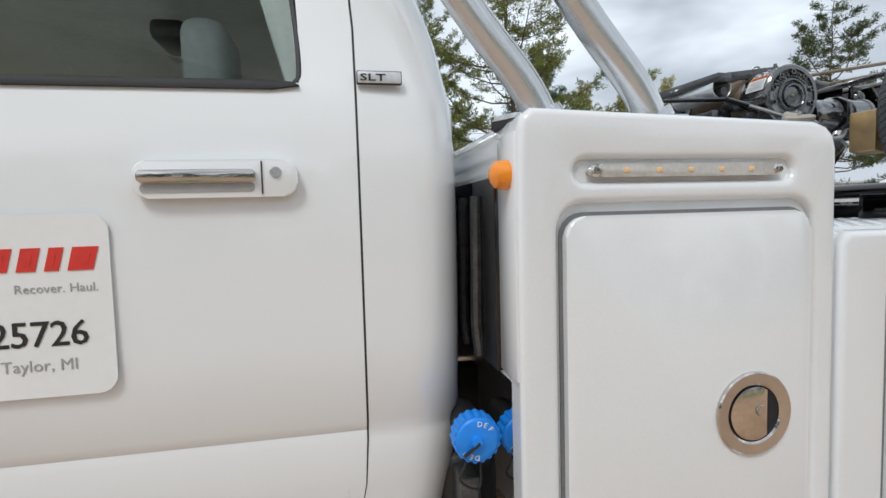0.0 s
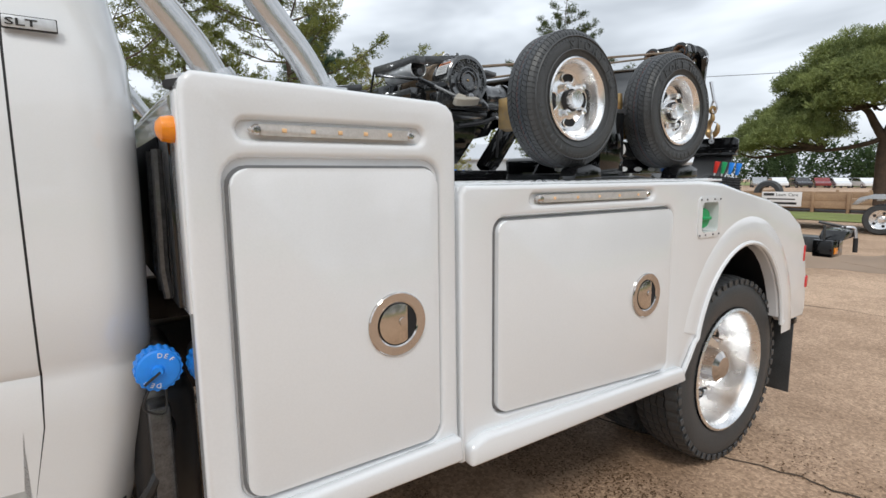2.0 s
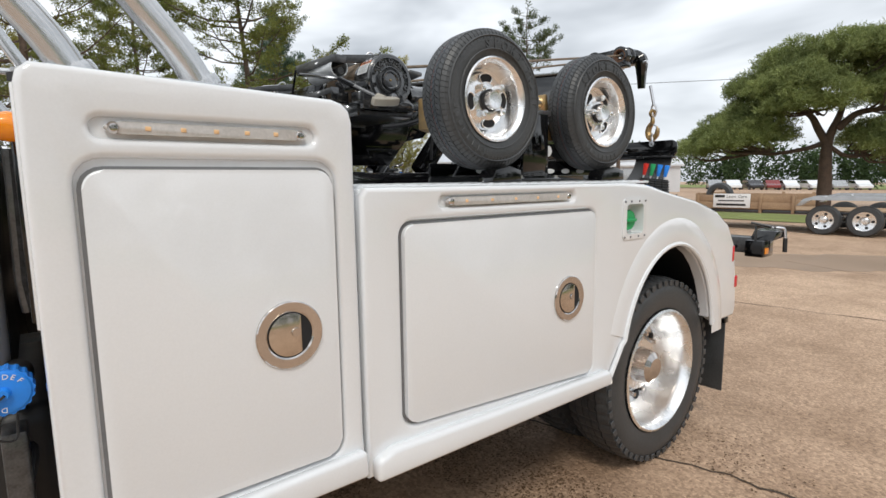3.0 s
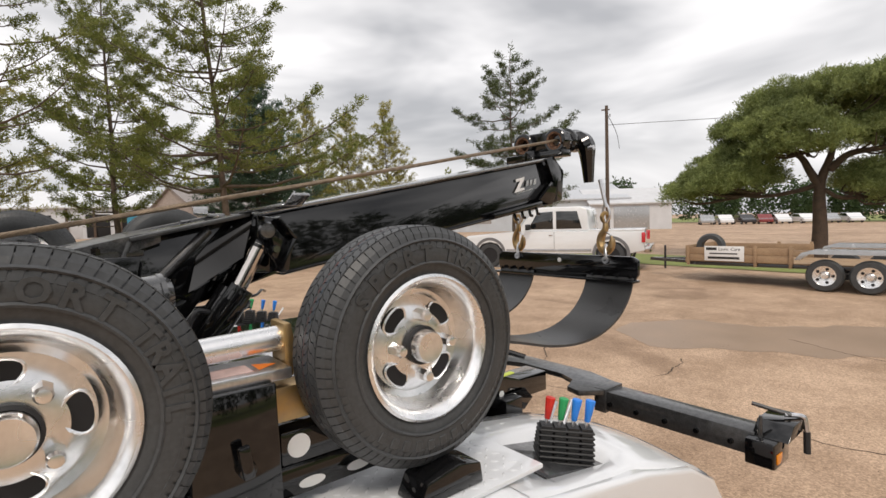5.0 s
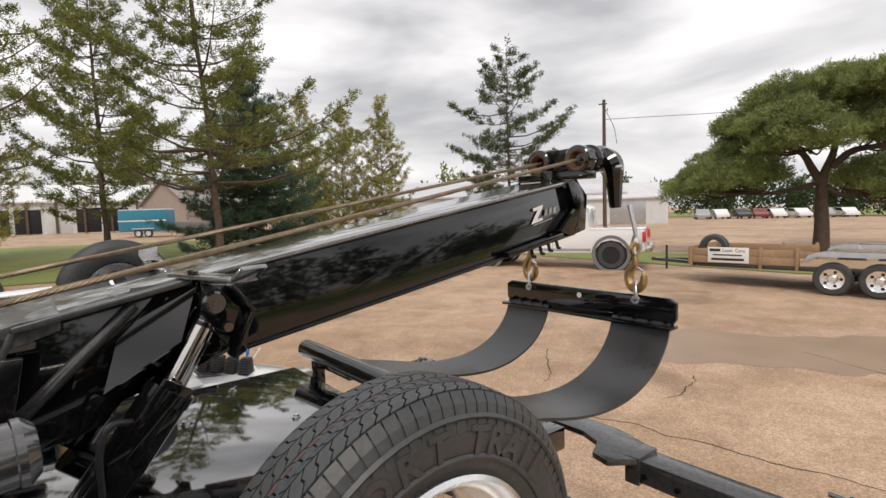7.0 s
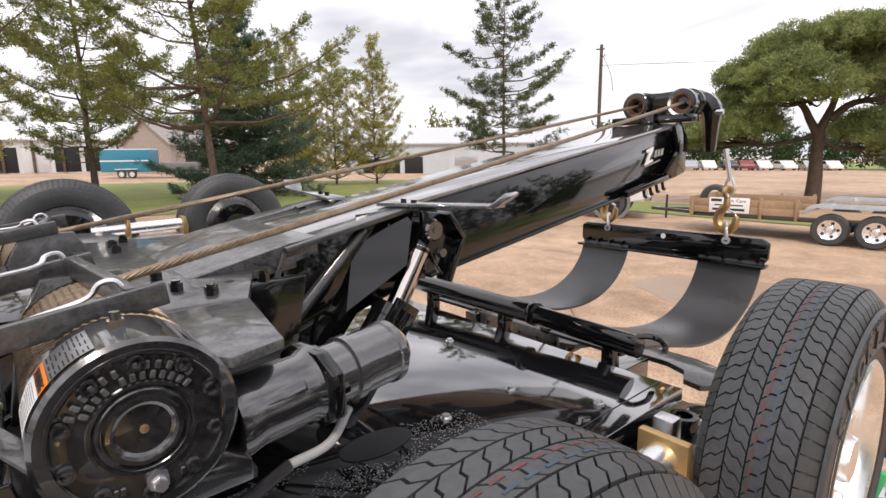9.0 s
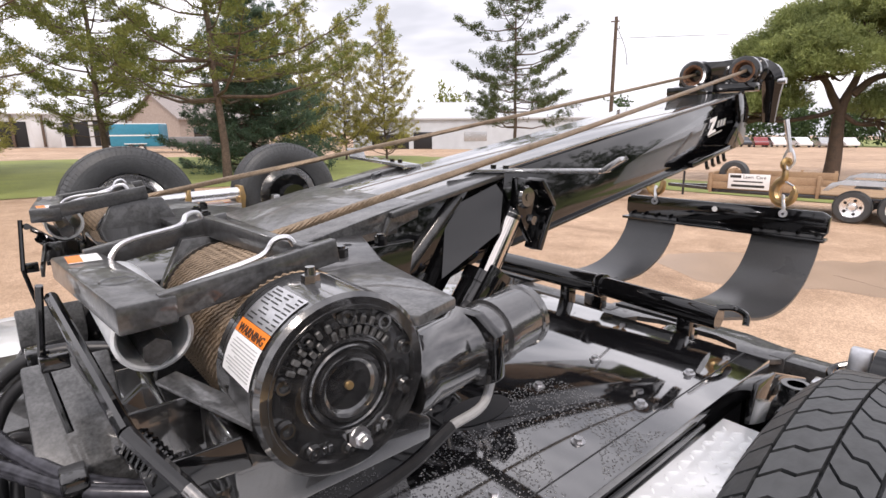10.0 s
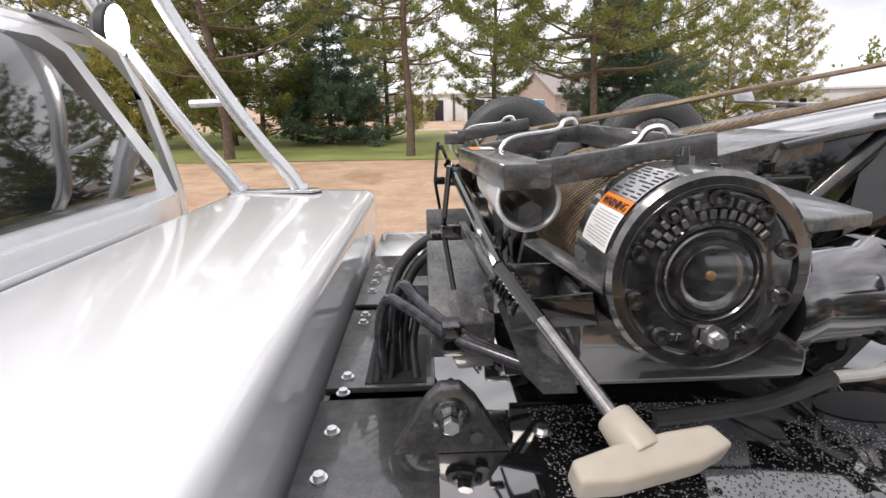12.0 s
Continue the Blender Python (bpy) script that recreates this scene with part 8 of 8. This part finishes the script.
for i, (x, y, h) in enumerate(((16.4, 31.5, 9.0), (18.9, 30.8, 8.6), (21.2, 29.6, 9.4))):
    tree("larch_tree", x, y, h, 2.5, 0.6, YELLOWPINE, "slender yellow-green larch at the lawn's end", 60 + i, 24, 6, rise=0.38, fill=1.8, size=0.19, trunk=0.09, group="larch trees", gap=0.1, bare=0.3, shape_fn=lambda u: 0.9 * (1 - u) + 0.1)
tree("pine_tree", 27.2, 23.6, 12.6, 4.9, 2.4, LONEPINE, "lone pine with tiered limbs beside the street", 70, 14, 5, rise=0.05, size=0.27, trunk=0.17, fill=1.7, gap=0.12, bare=0.42)
scots_pine(24.2, 5.6, "broad old pine with a forked trunk and heaped green crown", 71)
tree("pine_tree", 31.5, 2.6, 6.6, 3.6, 1.2, LONEPINE, "sparse pine behind the broad old pine", 72, 12, 7, rise=0.2, fill=1.2, shape_fn=round_crown, size=0.26, trunk=0.2)
for i, (x, y, h, sp) in enumerate(((-10.8, 23.8, 12, 3.4), (-6.0, 25.0, 12, 3.2), (-0.6, 29.5, 12, 3.2))):
    tree("pine_tree", x, y, h, sp, 0.5, YELLOWPINE if i % 2 == 0 else NEEDLE, "bushy yellow-green pine with limbs down to the lawn", 90 + i, 20, 7, fill=1.7, rise=0.2, size=0.25, gap=0.12, bare=0.3)


# ---------- what stands round the lot ----------
def placed(x, y, ang):
    """A pose on the ground: local x runs along the thing, y across it."""
    return Matrix.Translation((x, y, zg(x, y))) @ Matrix.Rotation(radians(ang), 4, "Z")


def lpart(name, bm, material, parent, m, label="", smooth=30):
    bmesh.ops.transform(bm, matrix=m, verts=bm.verts)
    return part(name, bm, material, parent, label, smooth)


def small_wheel(parent, m, x, y, r, w, side, rim_mat=None):
    s = side
    t = lpart("wheel", shape((lathe, [(r * 0.62, -w / 2), (r * 0.9, -w / 2), (r, -w * 0.3), (r, w * 0.3), (r * 0.9, w / 2), (r * 0.62, w / 2)], (x, y, r), (0, 1, 0), 28, True)), TYRE, parent, m)
    lpart("rim", shape((lathe, [(r * 0.64, s * w * 0.46), (r * 0.60, s * w * 0.30), (r * 0.30, s * w * 0.22), (r * 0.18, s * w * 0.38), (0, s * w * 0.40)], (x, y, r), (0, 1, 0), 24)), rim_mat or ALU, t, m)
    for k in range(5):
        a = 2 * math.pi * k / 5
        lpart("slot", shape((cyl, (x + r * 0.43 * math.cos(a), y + s * w * 0.30, r + r * 0.43 * math.sin(a)), (x + r * 0.43 * math.cos(a), y + s * w * 0.235, r + r * 0.43 * math.sin(a)), r * 0.09, r * 0.09, 10)), DARKGAP, t, m)


def make_pickup():
    m = placed(15.73, 10.79, -64.0) @ Matrix.Scale(1.06, 4)
    p = thing("pickup_truck", m.translation, "white parked pickup truck hitched to a trailer", "pickup truck")
    W = 0.97
    body = [(-2.80, 0.50), (-2.78, 0.86), (-2.62, 1.02), (-1.55, 1.10), (-0.95, 1.14), (2.72, 1.12), (2.76, 0.55), (2.35, 0.46), (2.28, 0.62), (2.12, 0.80), (1.85, 0.86), (1.58, 0.80), (1.42, 0.62), (1.36, 0.46), (-1.36, 0.44), (-1.42, 0.62), (-1.58, 0.80), (-1.85, 0.86), (-2.12, 0.80), (-2.28, 0.62), (-2.34, 0.48)]
    lpart("body", shape((prism, body, "y", -W, W, 0.03, 2)), CABWHITE, p, m, "white pickup body")
    cab = [(-1.02, 1.12), (-0.42, 1.80), (-0.25, 1.86), (0.98, 1.86), (1.16, 1.78), (1.24, 1.12)]
    lpart("cab", shape((prism, cab, "y", -W * 0.90, W * 0.90, 0.05, 3)), CABWHITE, p, m)
    for s in (-1, 1):
        y = s * W * 0.905
        for nm, q in (("front_window", [(-0.62, 1.20), (-0.32, 1.70), (0.16, 1.73), (0.16, 1.20)]), ("rear_window", [(0.26, 1.20), (0.26, 1.73), (0.88, 1.72), (1.02, 1.20)])):
            lpart(nm, shape((prism, q, "y", y - 0.006, y + 0.006, 0.002)), GLASSTINT, p, m, "dark side window")
        lpart("door_line", shape((box, 0.205, 0.215, s * W * 1.002 - 0.002, s * W * 1.002 + 0.002, 0.55, 1.12)), SEAL, p, m)
        lpart("trim_strip", shape((box, -1.3, 1.3, s * W * 1.004 - 0.004, s * W * 1.004 + 0.004, 0.52, 0.60, 0.002)), CARGREY, p, m)
        lpart("tail_lamp", shape((box, 2.68, 2.78, s * W * 0.97 - 0.06, s * W * 0.97 + 0.04, 0.78, 1.06, 0.01)), REDLENS, p, m)
        lpart("mirror", shape((box, -0.62, -0.48, s * (W + 0.16) - 0.09, s * (W + 0.16) + 0.09, 1.18, 1.36, 0.03)), BLACKPL, p, m)
        lpart("handle", shape((box, 0.05, 0.17, s * W * 1.01 - 0.01, s * W * 1.01 + 0.01, 1.0, 1.03, 0.004)), CHROME, p, m)
        for x in (-1.85, 1.85):
            small_wheel(p, m, x, s * (W - 0.13), 0.40, 0.26, s)
            lpart("arch_moulding", shape((lathe, [(0.44, -0.01), (0.53, -0.01), (0.53, 0.02), (0.44, 0.02)], (x, s * W, 0.44), (0, 1, 0), 32, True)), GREYSEAL, p, m, "grey wheel arch moulding")
            lpart("arch", shape((cyl, (x, s * (W - 0.3), 0.44), (x, s * (W - 0.02), 0.44), 0.43, 0.43, 24)), DARKGAP, p, m)
    lpart("windscreen", shape((prism, [(-0.995, 1.16), (-0.435, 1.79), (-0.41, 1.775), (-0.96, 1.155)], "y", -0.8, 0.8)), GLASSTINT, p, m)
    lpart("bed_rail", shape((box, 1.2, 2.74, -W, W, 1.115, 1.15, 0.01)), CABWHITE, p, m)
    lpart("bumper", shape((box, 2.74, 2.92, -0.9, 0.9, 0.48, 0.66, 0.03)), CHROME, p, m)
    lpart("front_bumper", shape((box, -2.95, -2.76, -0.93, 0.93, 0.42, 0.62, 0.04)), CHROME, p, m)
    lpart("headlamp", shape((box, -2.79, -2.62, -0.95, -0.62, 0.74, 0.90, 0.02)), LENS, p, m)


make_pickup()


def make_utility_trailer():
    m = placed(15.9, 4.15, -85.0)
    t = thing("utility_trailer", m.translation, "timber-sided twin-axle landscaping trailer with a white sign", "trailer")
    L, nose = 2.9, 1.75
    lpart("bed_frame", shape((box, -nose, L, -0.95, 0.95, 0.44, 0.52, 0.01)), CARDARK, t, m)
    for s in (-1, 1):
        for k in range(2):
            z = 0.54 + 0.175 * k
            lpart("side_board", shape((box, -nose, 0.55, s * 0.97 - 0.02, s * 0.97 + 0.02, z, z + 0.165, 0.004)), WOOD, t, m, "weathered side board")
        for x in (-nose + 0.05, -0.2, 0.5):
            lpart("stake", shape((box, x - 0.03, x + 0.03, s * 0.99 - 0.035, s * 0.99 + 0.035, 0.44, 0.93, 0.004)), WOOD, t, m)
        f = [(0.62, 0.66), (0.75, 0.82), (1.0, 0.90), (2.2, 0.90), (2.42, 0.82), (2.55, 0.66), (2.45, 0.66), (2.3, 0.80), (0.9, 0.80), (0.72, 0.66)]
        lpart("fender", shape((prism, f, "y", s * 1.0, s * 1.28, 0.006)), CARGREY, t, m, "pale curved fender")
        for x in (1.15, 1.90):
            small_wheel(t, m, x, s * 1.13, 0.34, 0.22, s)
    lpart("head_board", shape((box, -nose - 0.03, -nose + 0.02, -0.97, 0.97, 0.5, 0.92, 0.006)), WOOD, t, m)
    lpart("tongue", shape((slab, (-nose, -0.5, 0.47), (-nose - 1.35, 0, 0.47), 0.08, 0.08), (slab, (-nose, 0.5, 0.47), (-nose - 1.35, 0, 0.47), 0.08, 0.08)), CARDARK, t, m)
    lpart("jack", shape((cyl, (-nose - 1.0, 0.1, 0.2), (-nose - 1.0, 0.1, 0.85), 0.03, 0.03, 10)), CARDARK, t, m)
    for k in range(4):
        lpart("floor_plank", shape((box, -nose, L, -0.92 + 0.46 * k, -0.92 + 0.46 * k + 0.44, 0.52, 0.545, 0.003)), WOOD, t, m)
    lpart("spare_wheel", shape((lathe, [(0.20, -0.10), (0.30, -0.10), (0.34, -0.05), (0.34, 0.05), (0.30, 0.10), (0.20, 0.10)], (-nose + 0.4, -0.45, 0.86), (0, 1, 0), 26, True)), TYRE, t, m, "spare wheel on the bed")
    sg = lpart("sign", shape((box, -1.30, -0.42, -1.042, -1.03, 0.56, 0.92, 0.004)), LABEL, t, m, "white painted sign")
    face = m @ Matrix(((1, 0, 0, 0), (0, 0, -1, 0), (0, 1, 0, 0), (0, 0, 0, 1)))
    for k, word in enumerate(("Lawn", "Care")):
        lettering("sign_word", word, m @ Vector((-0.98 + 0.27 * k, -1.0435, 0.815)), 0.105, INK, sg, face.to_3x3().to_4x4(), 0.001)
    for x0, x1, z0, z1 in ((-1.26, -1.02, 0.82, 0.885), (-1.18, -0.56, 0.725, 0.755), (-1.22, -0.52, 0.61, 0.665)):
        lpart("sign_bar", shape((box, x0, x1, -1.0445, -1.042, z0, z1)), INK, sg, m)


make_utility_trailer()


def make_pole():
    x, y = 35.2, 21.7
    z = zg(x, y)
    p = thing("power_pole", (x, y, z), "weathered wooden power pole with a wire", "power pole")
    part("pole", shape((cyl, (x, y, z - 0.3), (x, y, z + 9.6), 0.15, 0.11, 12)), BARK, p)
    part("arm", shape((slab, (x - 0.2, y + 0.3, z + 9.3), (x + 0.1, y - 0.2, z + 9.3), 0.08, 0.08)), BARK, p)
    part("insulator", shape((cyl, (x + 0.2, y - 0.15, z + 8.8), (x + 0.2, y - 0.15, z + 9.0), 0.06, 0.05, 10)), CARGREY, p)
    part("transformer_cable", shape((tube, smooth_path([(x, y - 0.1, z + 8.9), (x + 0.3, y - 0.6, z + 7.6), (x + 0.2, y - 0.9, z + 6.4)], 5), 0.02, 5)), SEAL, p)
    part("wire", shape((tube, smooth_path([(x, y, z + 8.2), (x + 4, y - 12, z + 7.6), (x + 8, y - 26, z + 8.0)], 8), 0.018, 5)), SEAL, p)


make_pole()


def gable(name, x, y, ang, L, D, eave, ridge, wall, roof, label, openings=(), posts=0, category="building"):
    m = placed(x, y, ang)
    g = thing(name, m.translation, label, category, "buildings")
    lpart("wall", shape((prism, [(-D / 2, -0.5), (-D / 2, eave), (0, ridge - 0.05), (D / 2, eave), (D / 2, -0.5)], "x", -L / 2, L / 2)), wall, g, m)
    for s in (-1, 1):
        lpart("roof", shape((prism, [(s * (D / 2 + 0.3), eave - 0.18), (s * (D / 2 + 0.3), eave - 0.02), (0, ridge + 0.12), (0, ridge)], "x", -L / 2 - 0.3, L / 2 + 0.3)), roof, g, m)
    for u0, u1, z0, z1, mt in openings:
        lpart("door" if z0 < 0.2 else "window", shape((box, u0, u1, -D / 2 - 0.04, -D / 2 + 0.02, z0, z1, 0.01)), mt, g, m)
    for k in range(posts):
        u = -L / 2 + L * (k + 0.5) / posts
        lpart("post", shape((box, u - 0.12, u + 0.12, -D / 2 - 0.25, -D / 2 - 0.05, 0, eave, 0.01)), BARK, g, m)
    return g


DARKDOOR = [(-11.6 + 2.6 * k, -9.4 + 2.6 * k, 0.0, 2.5, DARKGAP if k % 3 else SIDING) for k in range(9)]
gable("storage_shed", 1.0, 73, -8, 27, 9, 3.4, 5.2, SIDING, mat("white_metal_roof", (0.74, 0.76, 0.78), 0.45, var=0.06), "long white storage shed with open bays", DARKDOOR, 11)
gable("brick_house", 18.2, 62, 20, 9, 8, 3.0, 5.4, BRICKRED, ROOFPINK, "low brown brick house with a faded roof", [(-3, -1.6, 0.9, 2.1, GLASSTINT), (0.5, 1.6, 0, 2.1, LABEL), (2.2, 3.6, 0.9, 2.1, GLASSTINT)])
gable("metal_building", 46.5, 46, -37, 30, 12, 3.4, 5.2, mat("pale_blue_grey_siding", (0.50, 0.54, 0.58), 0.5, var=0.12, scale=1), mat("pale_grey_metal_roof", (0.60, 0.62, 0.65), 0.4, 0.3), "long pale metal building with dark stores before it", [(-13, -9, 0.0, 1.7, DARKGAP), (-8.5, -6.5, 0.0, 1.9, DARKGAP), (-3, -0.5, 0.9, 1.9, CARGREY)])
gable("white_shed", 56.5, 34.2, -38, 9, 7, 3.0, 4.6, SIDING, SIDING, "white gabled metal shed beyond the pickup", [(-2, 2, 0.0, 2.6, CARGREY)])
gable("corner_shed", 41, -6, 95, 16, 8, 4.4, 5.6, SIDING, SIDING, "pale ribbed metal shed beside the verge", [(-6, -3, 0.0, 3.0, CARGREY)])


def make_cargo_trailer():
    m = placed(10.6, 50.2, -32)
    c = thing("cargo_trailer", m.translation, "teal enclosed cargo trailer parked beyond the lawn", "trailer")
    lpart("box_body", shape((box, -1.9, 1.9, -1.0, 1.0, 0.5, 2.3, 0.06, 3)), TEAL, c, m)
    lpart("roof_cap", shape((box, -1.85, 1.85, -0.95, 0.95, 2.29, 2.36, 0.03)), LABEL, c, m)
    for x in (-0.35, 0.45):
        small_wheel(c, m, x, -1.0, 0.34, 0.2, -1, LABEL)
    lpart("fender", shape((box, -0.8, 0.9, -1.15, -1.0, 0.70, 0.76, 0.01)), LABEL, c, m)
    lpart("stripe", shape((box, -1.9, 1.9, -1.008, -1.0, 1.35, 1.45)), LABEL, c, m)
    m2 = placed(14.4, 48.5, -30)
    f = thing("flatbed_trailer", m2.translation, "dark flatbed trailer with a low load", "trailer")
    lpart("bed", shape((box, -2.0, 2.0, -1.0, 1.0, 0.5, 0.62, 0.02)), CARDARK, f, m2)
    lpart("load", shape((box, -1.8, 1.2, -0.9, 0.9, 0.62, 1.3, 0.1, 3)), GREYSEAL, f, m2)
    for x in (-0.3, 0.5):
        small_wheel(f, m2, x, -1.0, 0.34, 0.2, -1)


make_cargo_trailer()


def make_car(x, y, ang, paint, label):
    m = placed(x, y, ang)
    c = thing("parked_car", m.translation, label, "car", "parked cars")
    lpart("body", shape((prism, [(-2.2, 0.3), (-2.2, 0.7), (-1.3, 0.9), (-0.7, 1.4), (0.9, 1.45), (1.6, 0.98), (2.15, 0.92), (2.2, 0.3)], "y", -0.88, 0.88, 0.06, 2)), paint, c, m)
    lpart("windows", shape((prism, [(-1.12, 0.95), (-0.66, 1.34), (0.86, 1.38), (1.36, 0.98)], "y", -0.895, 0.895, 0.0)), GLASSTINT, c, m)
    for s in (-1, 1):
        for u in (-1.35, 1.35):
            small_wheel(c, m, u, s * 0.8, 0.33, 0.2, s)


for i, (k, paint, lb) in enumerate(((0.0, CARGREY, "silver car"), (0.17, CABWHITE, "white car"), (0.37, CARDARK, "dark car"), (0.56, CARRED, "maroon car"), (0.72, CABWHITE, "white car"), (0.95, CABWHITE, "white car"), (1.2, CARGREY, "silver car"), (1.42, CABWHITE, "white car"))):
    make_car(78.3 + 11.4 * k, 34.2 - 9.2 * k, 30 + 6 * (i % 3), paint, lb + " parked in the far lot")


def far_woods(name, pts, h0, h1, material, label, seed, depth=6, dens=1.0):
    """A distant belt of trees: trunks unseen, many leaf clumps in uneven heads."""
    rnd = random.Random(seed)
    verts, faces = [], []
    for (x0, y0), (x1, y1) in zip(pts, pts[1:]):
        n = int(math.hypot(x1 - x0, y1 - y0) / 2.6 * dens) + 1
        for i in range(n):
            u = (i + rnd.random()) / n
            x, y = x0 + (x1 - x0) * u + rnd.uniform(-1, 1) * depth, y0 + (y1 - y0) * u + rnd.uniform(-1, 1) * depth
            h = rnd.uniform(h0, h1)
            z = zg(x, y)
            r = h * rnd.uniform(0.22, 0.34)
            for _ in range(95):
                v = Vector((rnd.gauss(0, 1), rnd.gauss(0, 1), rnd.gauss(0, 1))).normalized() * rnd.uniform(0.55, 1.05)
                tuft(verts, faces, (x + v.x * r, y + v.y * r, z + h * 0.55 + v.z * h * 0.46), v, h * 0.10, rnd, 4, 0.22)
    me = bpy.data.meshes.new(name)
    me.from_pydata(verts, [], faces)
    me.materials.append(material)
    tagged(new(name, me), label, "woods", "", "stuff")


far_woods("far_woods", [(84, 52), (96, 40), (104, 24), (106, 6)], 5.0, 8.0, FARGREEN, "distant belt of dark green trees", 5, 5, 2.4)
far_woods("far_woods", [(106, 6), (100, -30), (80, -60)], 6.0, 10.0, FARGREEN, "distant belt of dark green trees to one side", 6, 5, 1.6)
far_woods("far_woods", [(-60, 70), (-30, 82), (5, 92), (35, 84), (66, 60)], 6.0, 9.0, NEEDLE, "distant trees behind the sheds", 7, 5, 0.7)
far_woods("shrub_belt", [(-40, 30), (-24, 31), (-14, 33), (-7, 33), (-5, 30)], 3.0, 6.0, YELLOWPINE, "belt of yellow-green shrubs behind the pines", 8, 2.0, 1.3)
far_woods("far_woods", [(76, -30), (48, -26), (20, -24), (-8, -24), (-40, -28)], 6.0, 9.5, FARGREEN, "belt of dark green trees behind the lot's other lawn", 9, 2.0, 0.9)
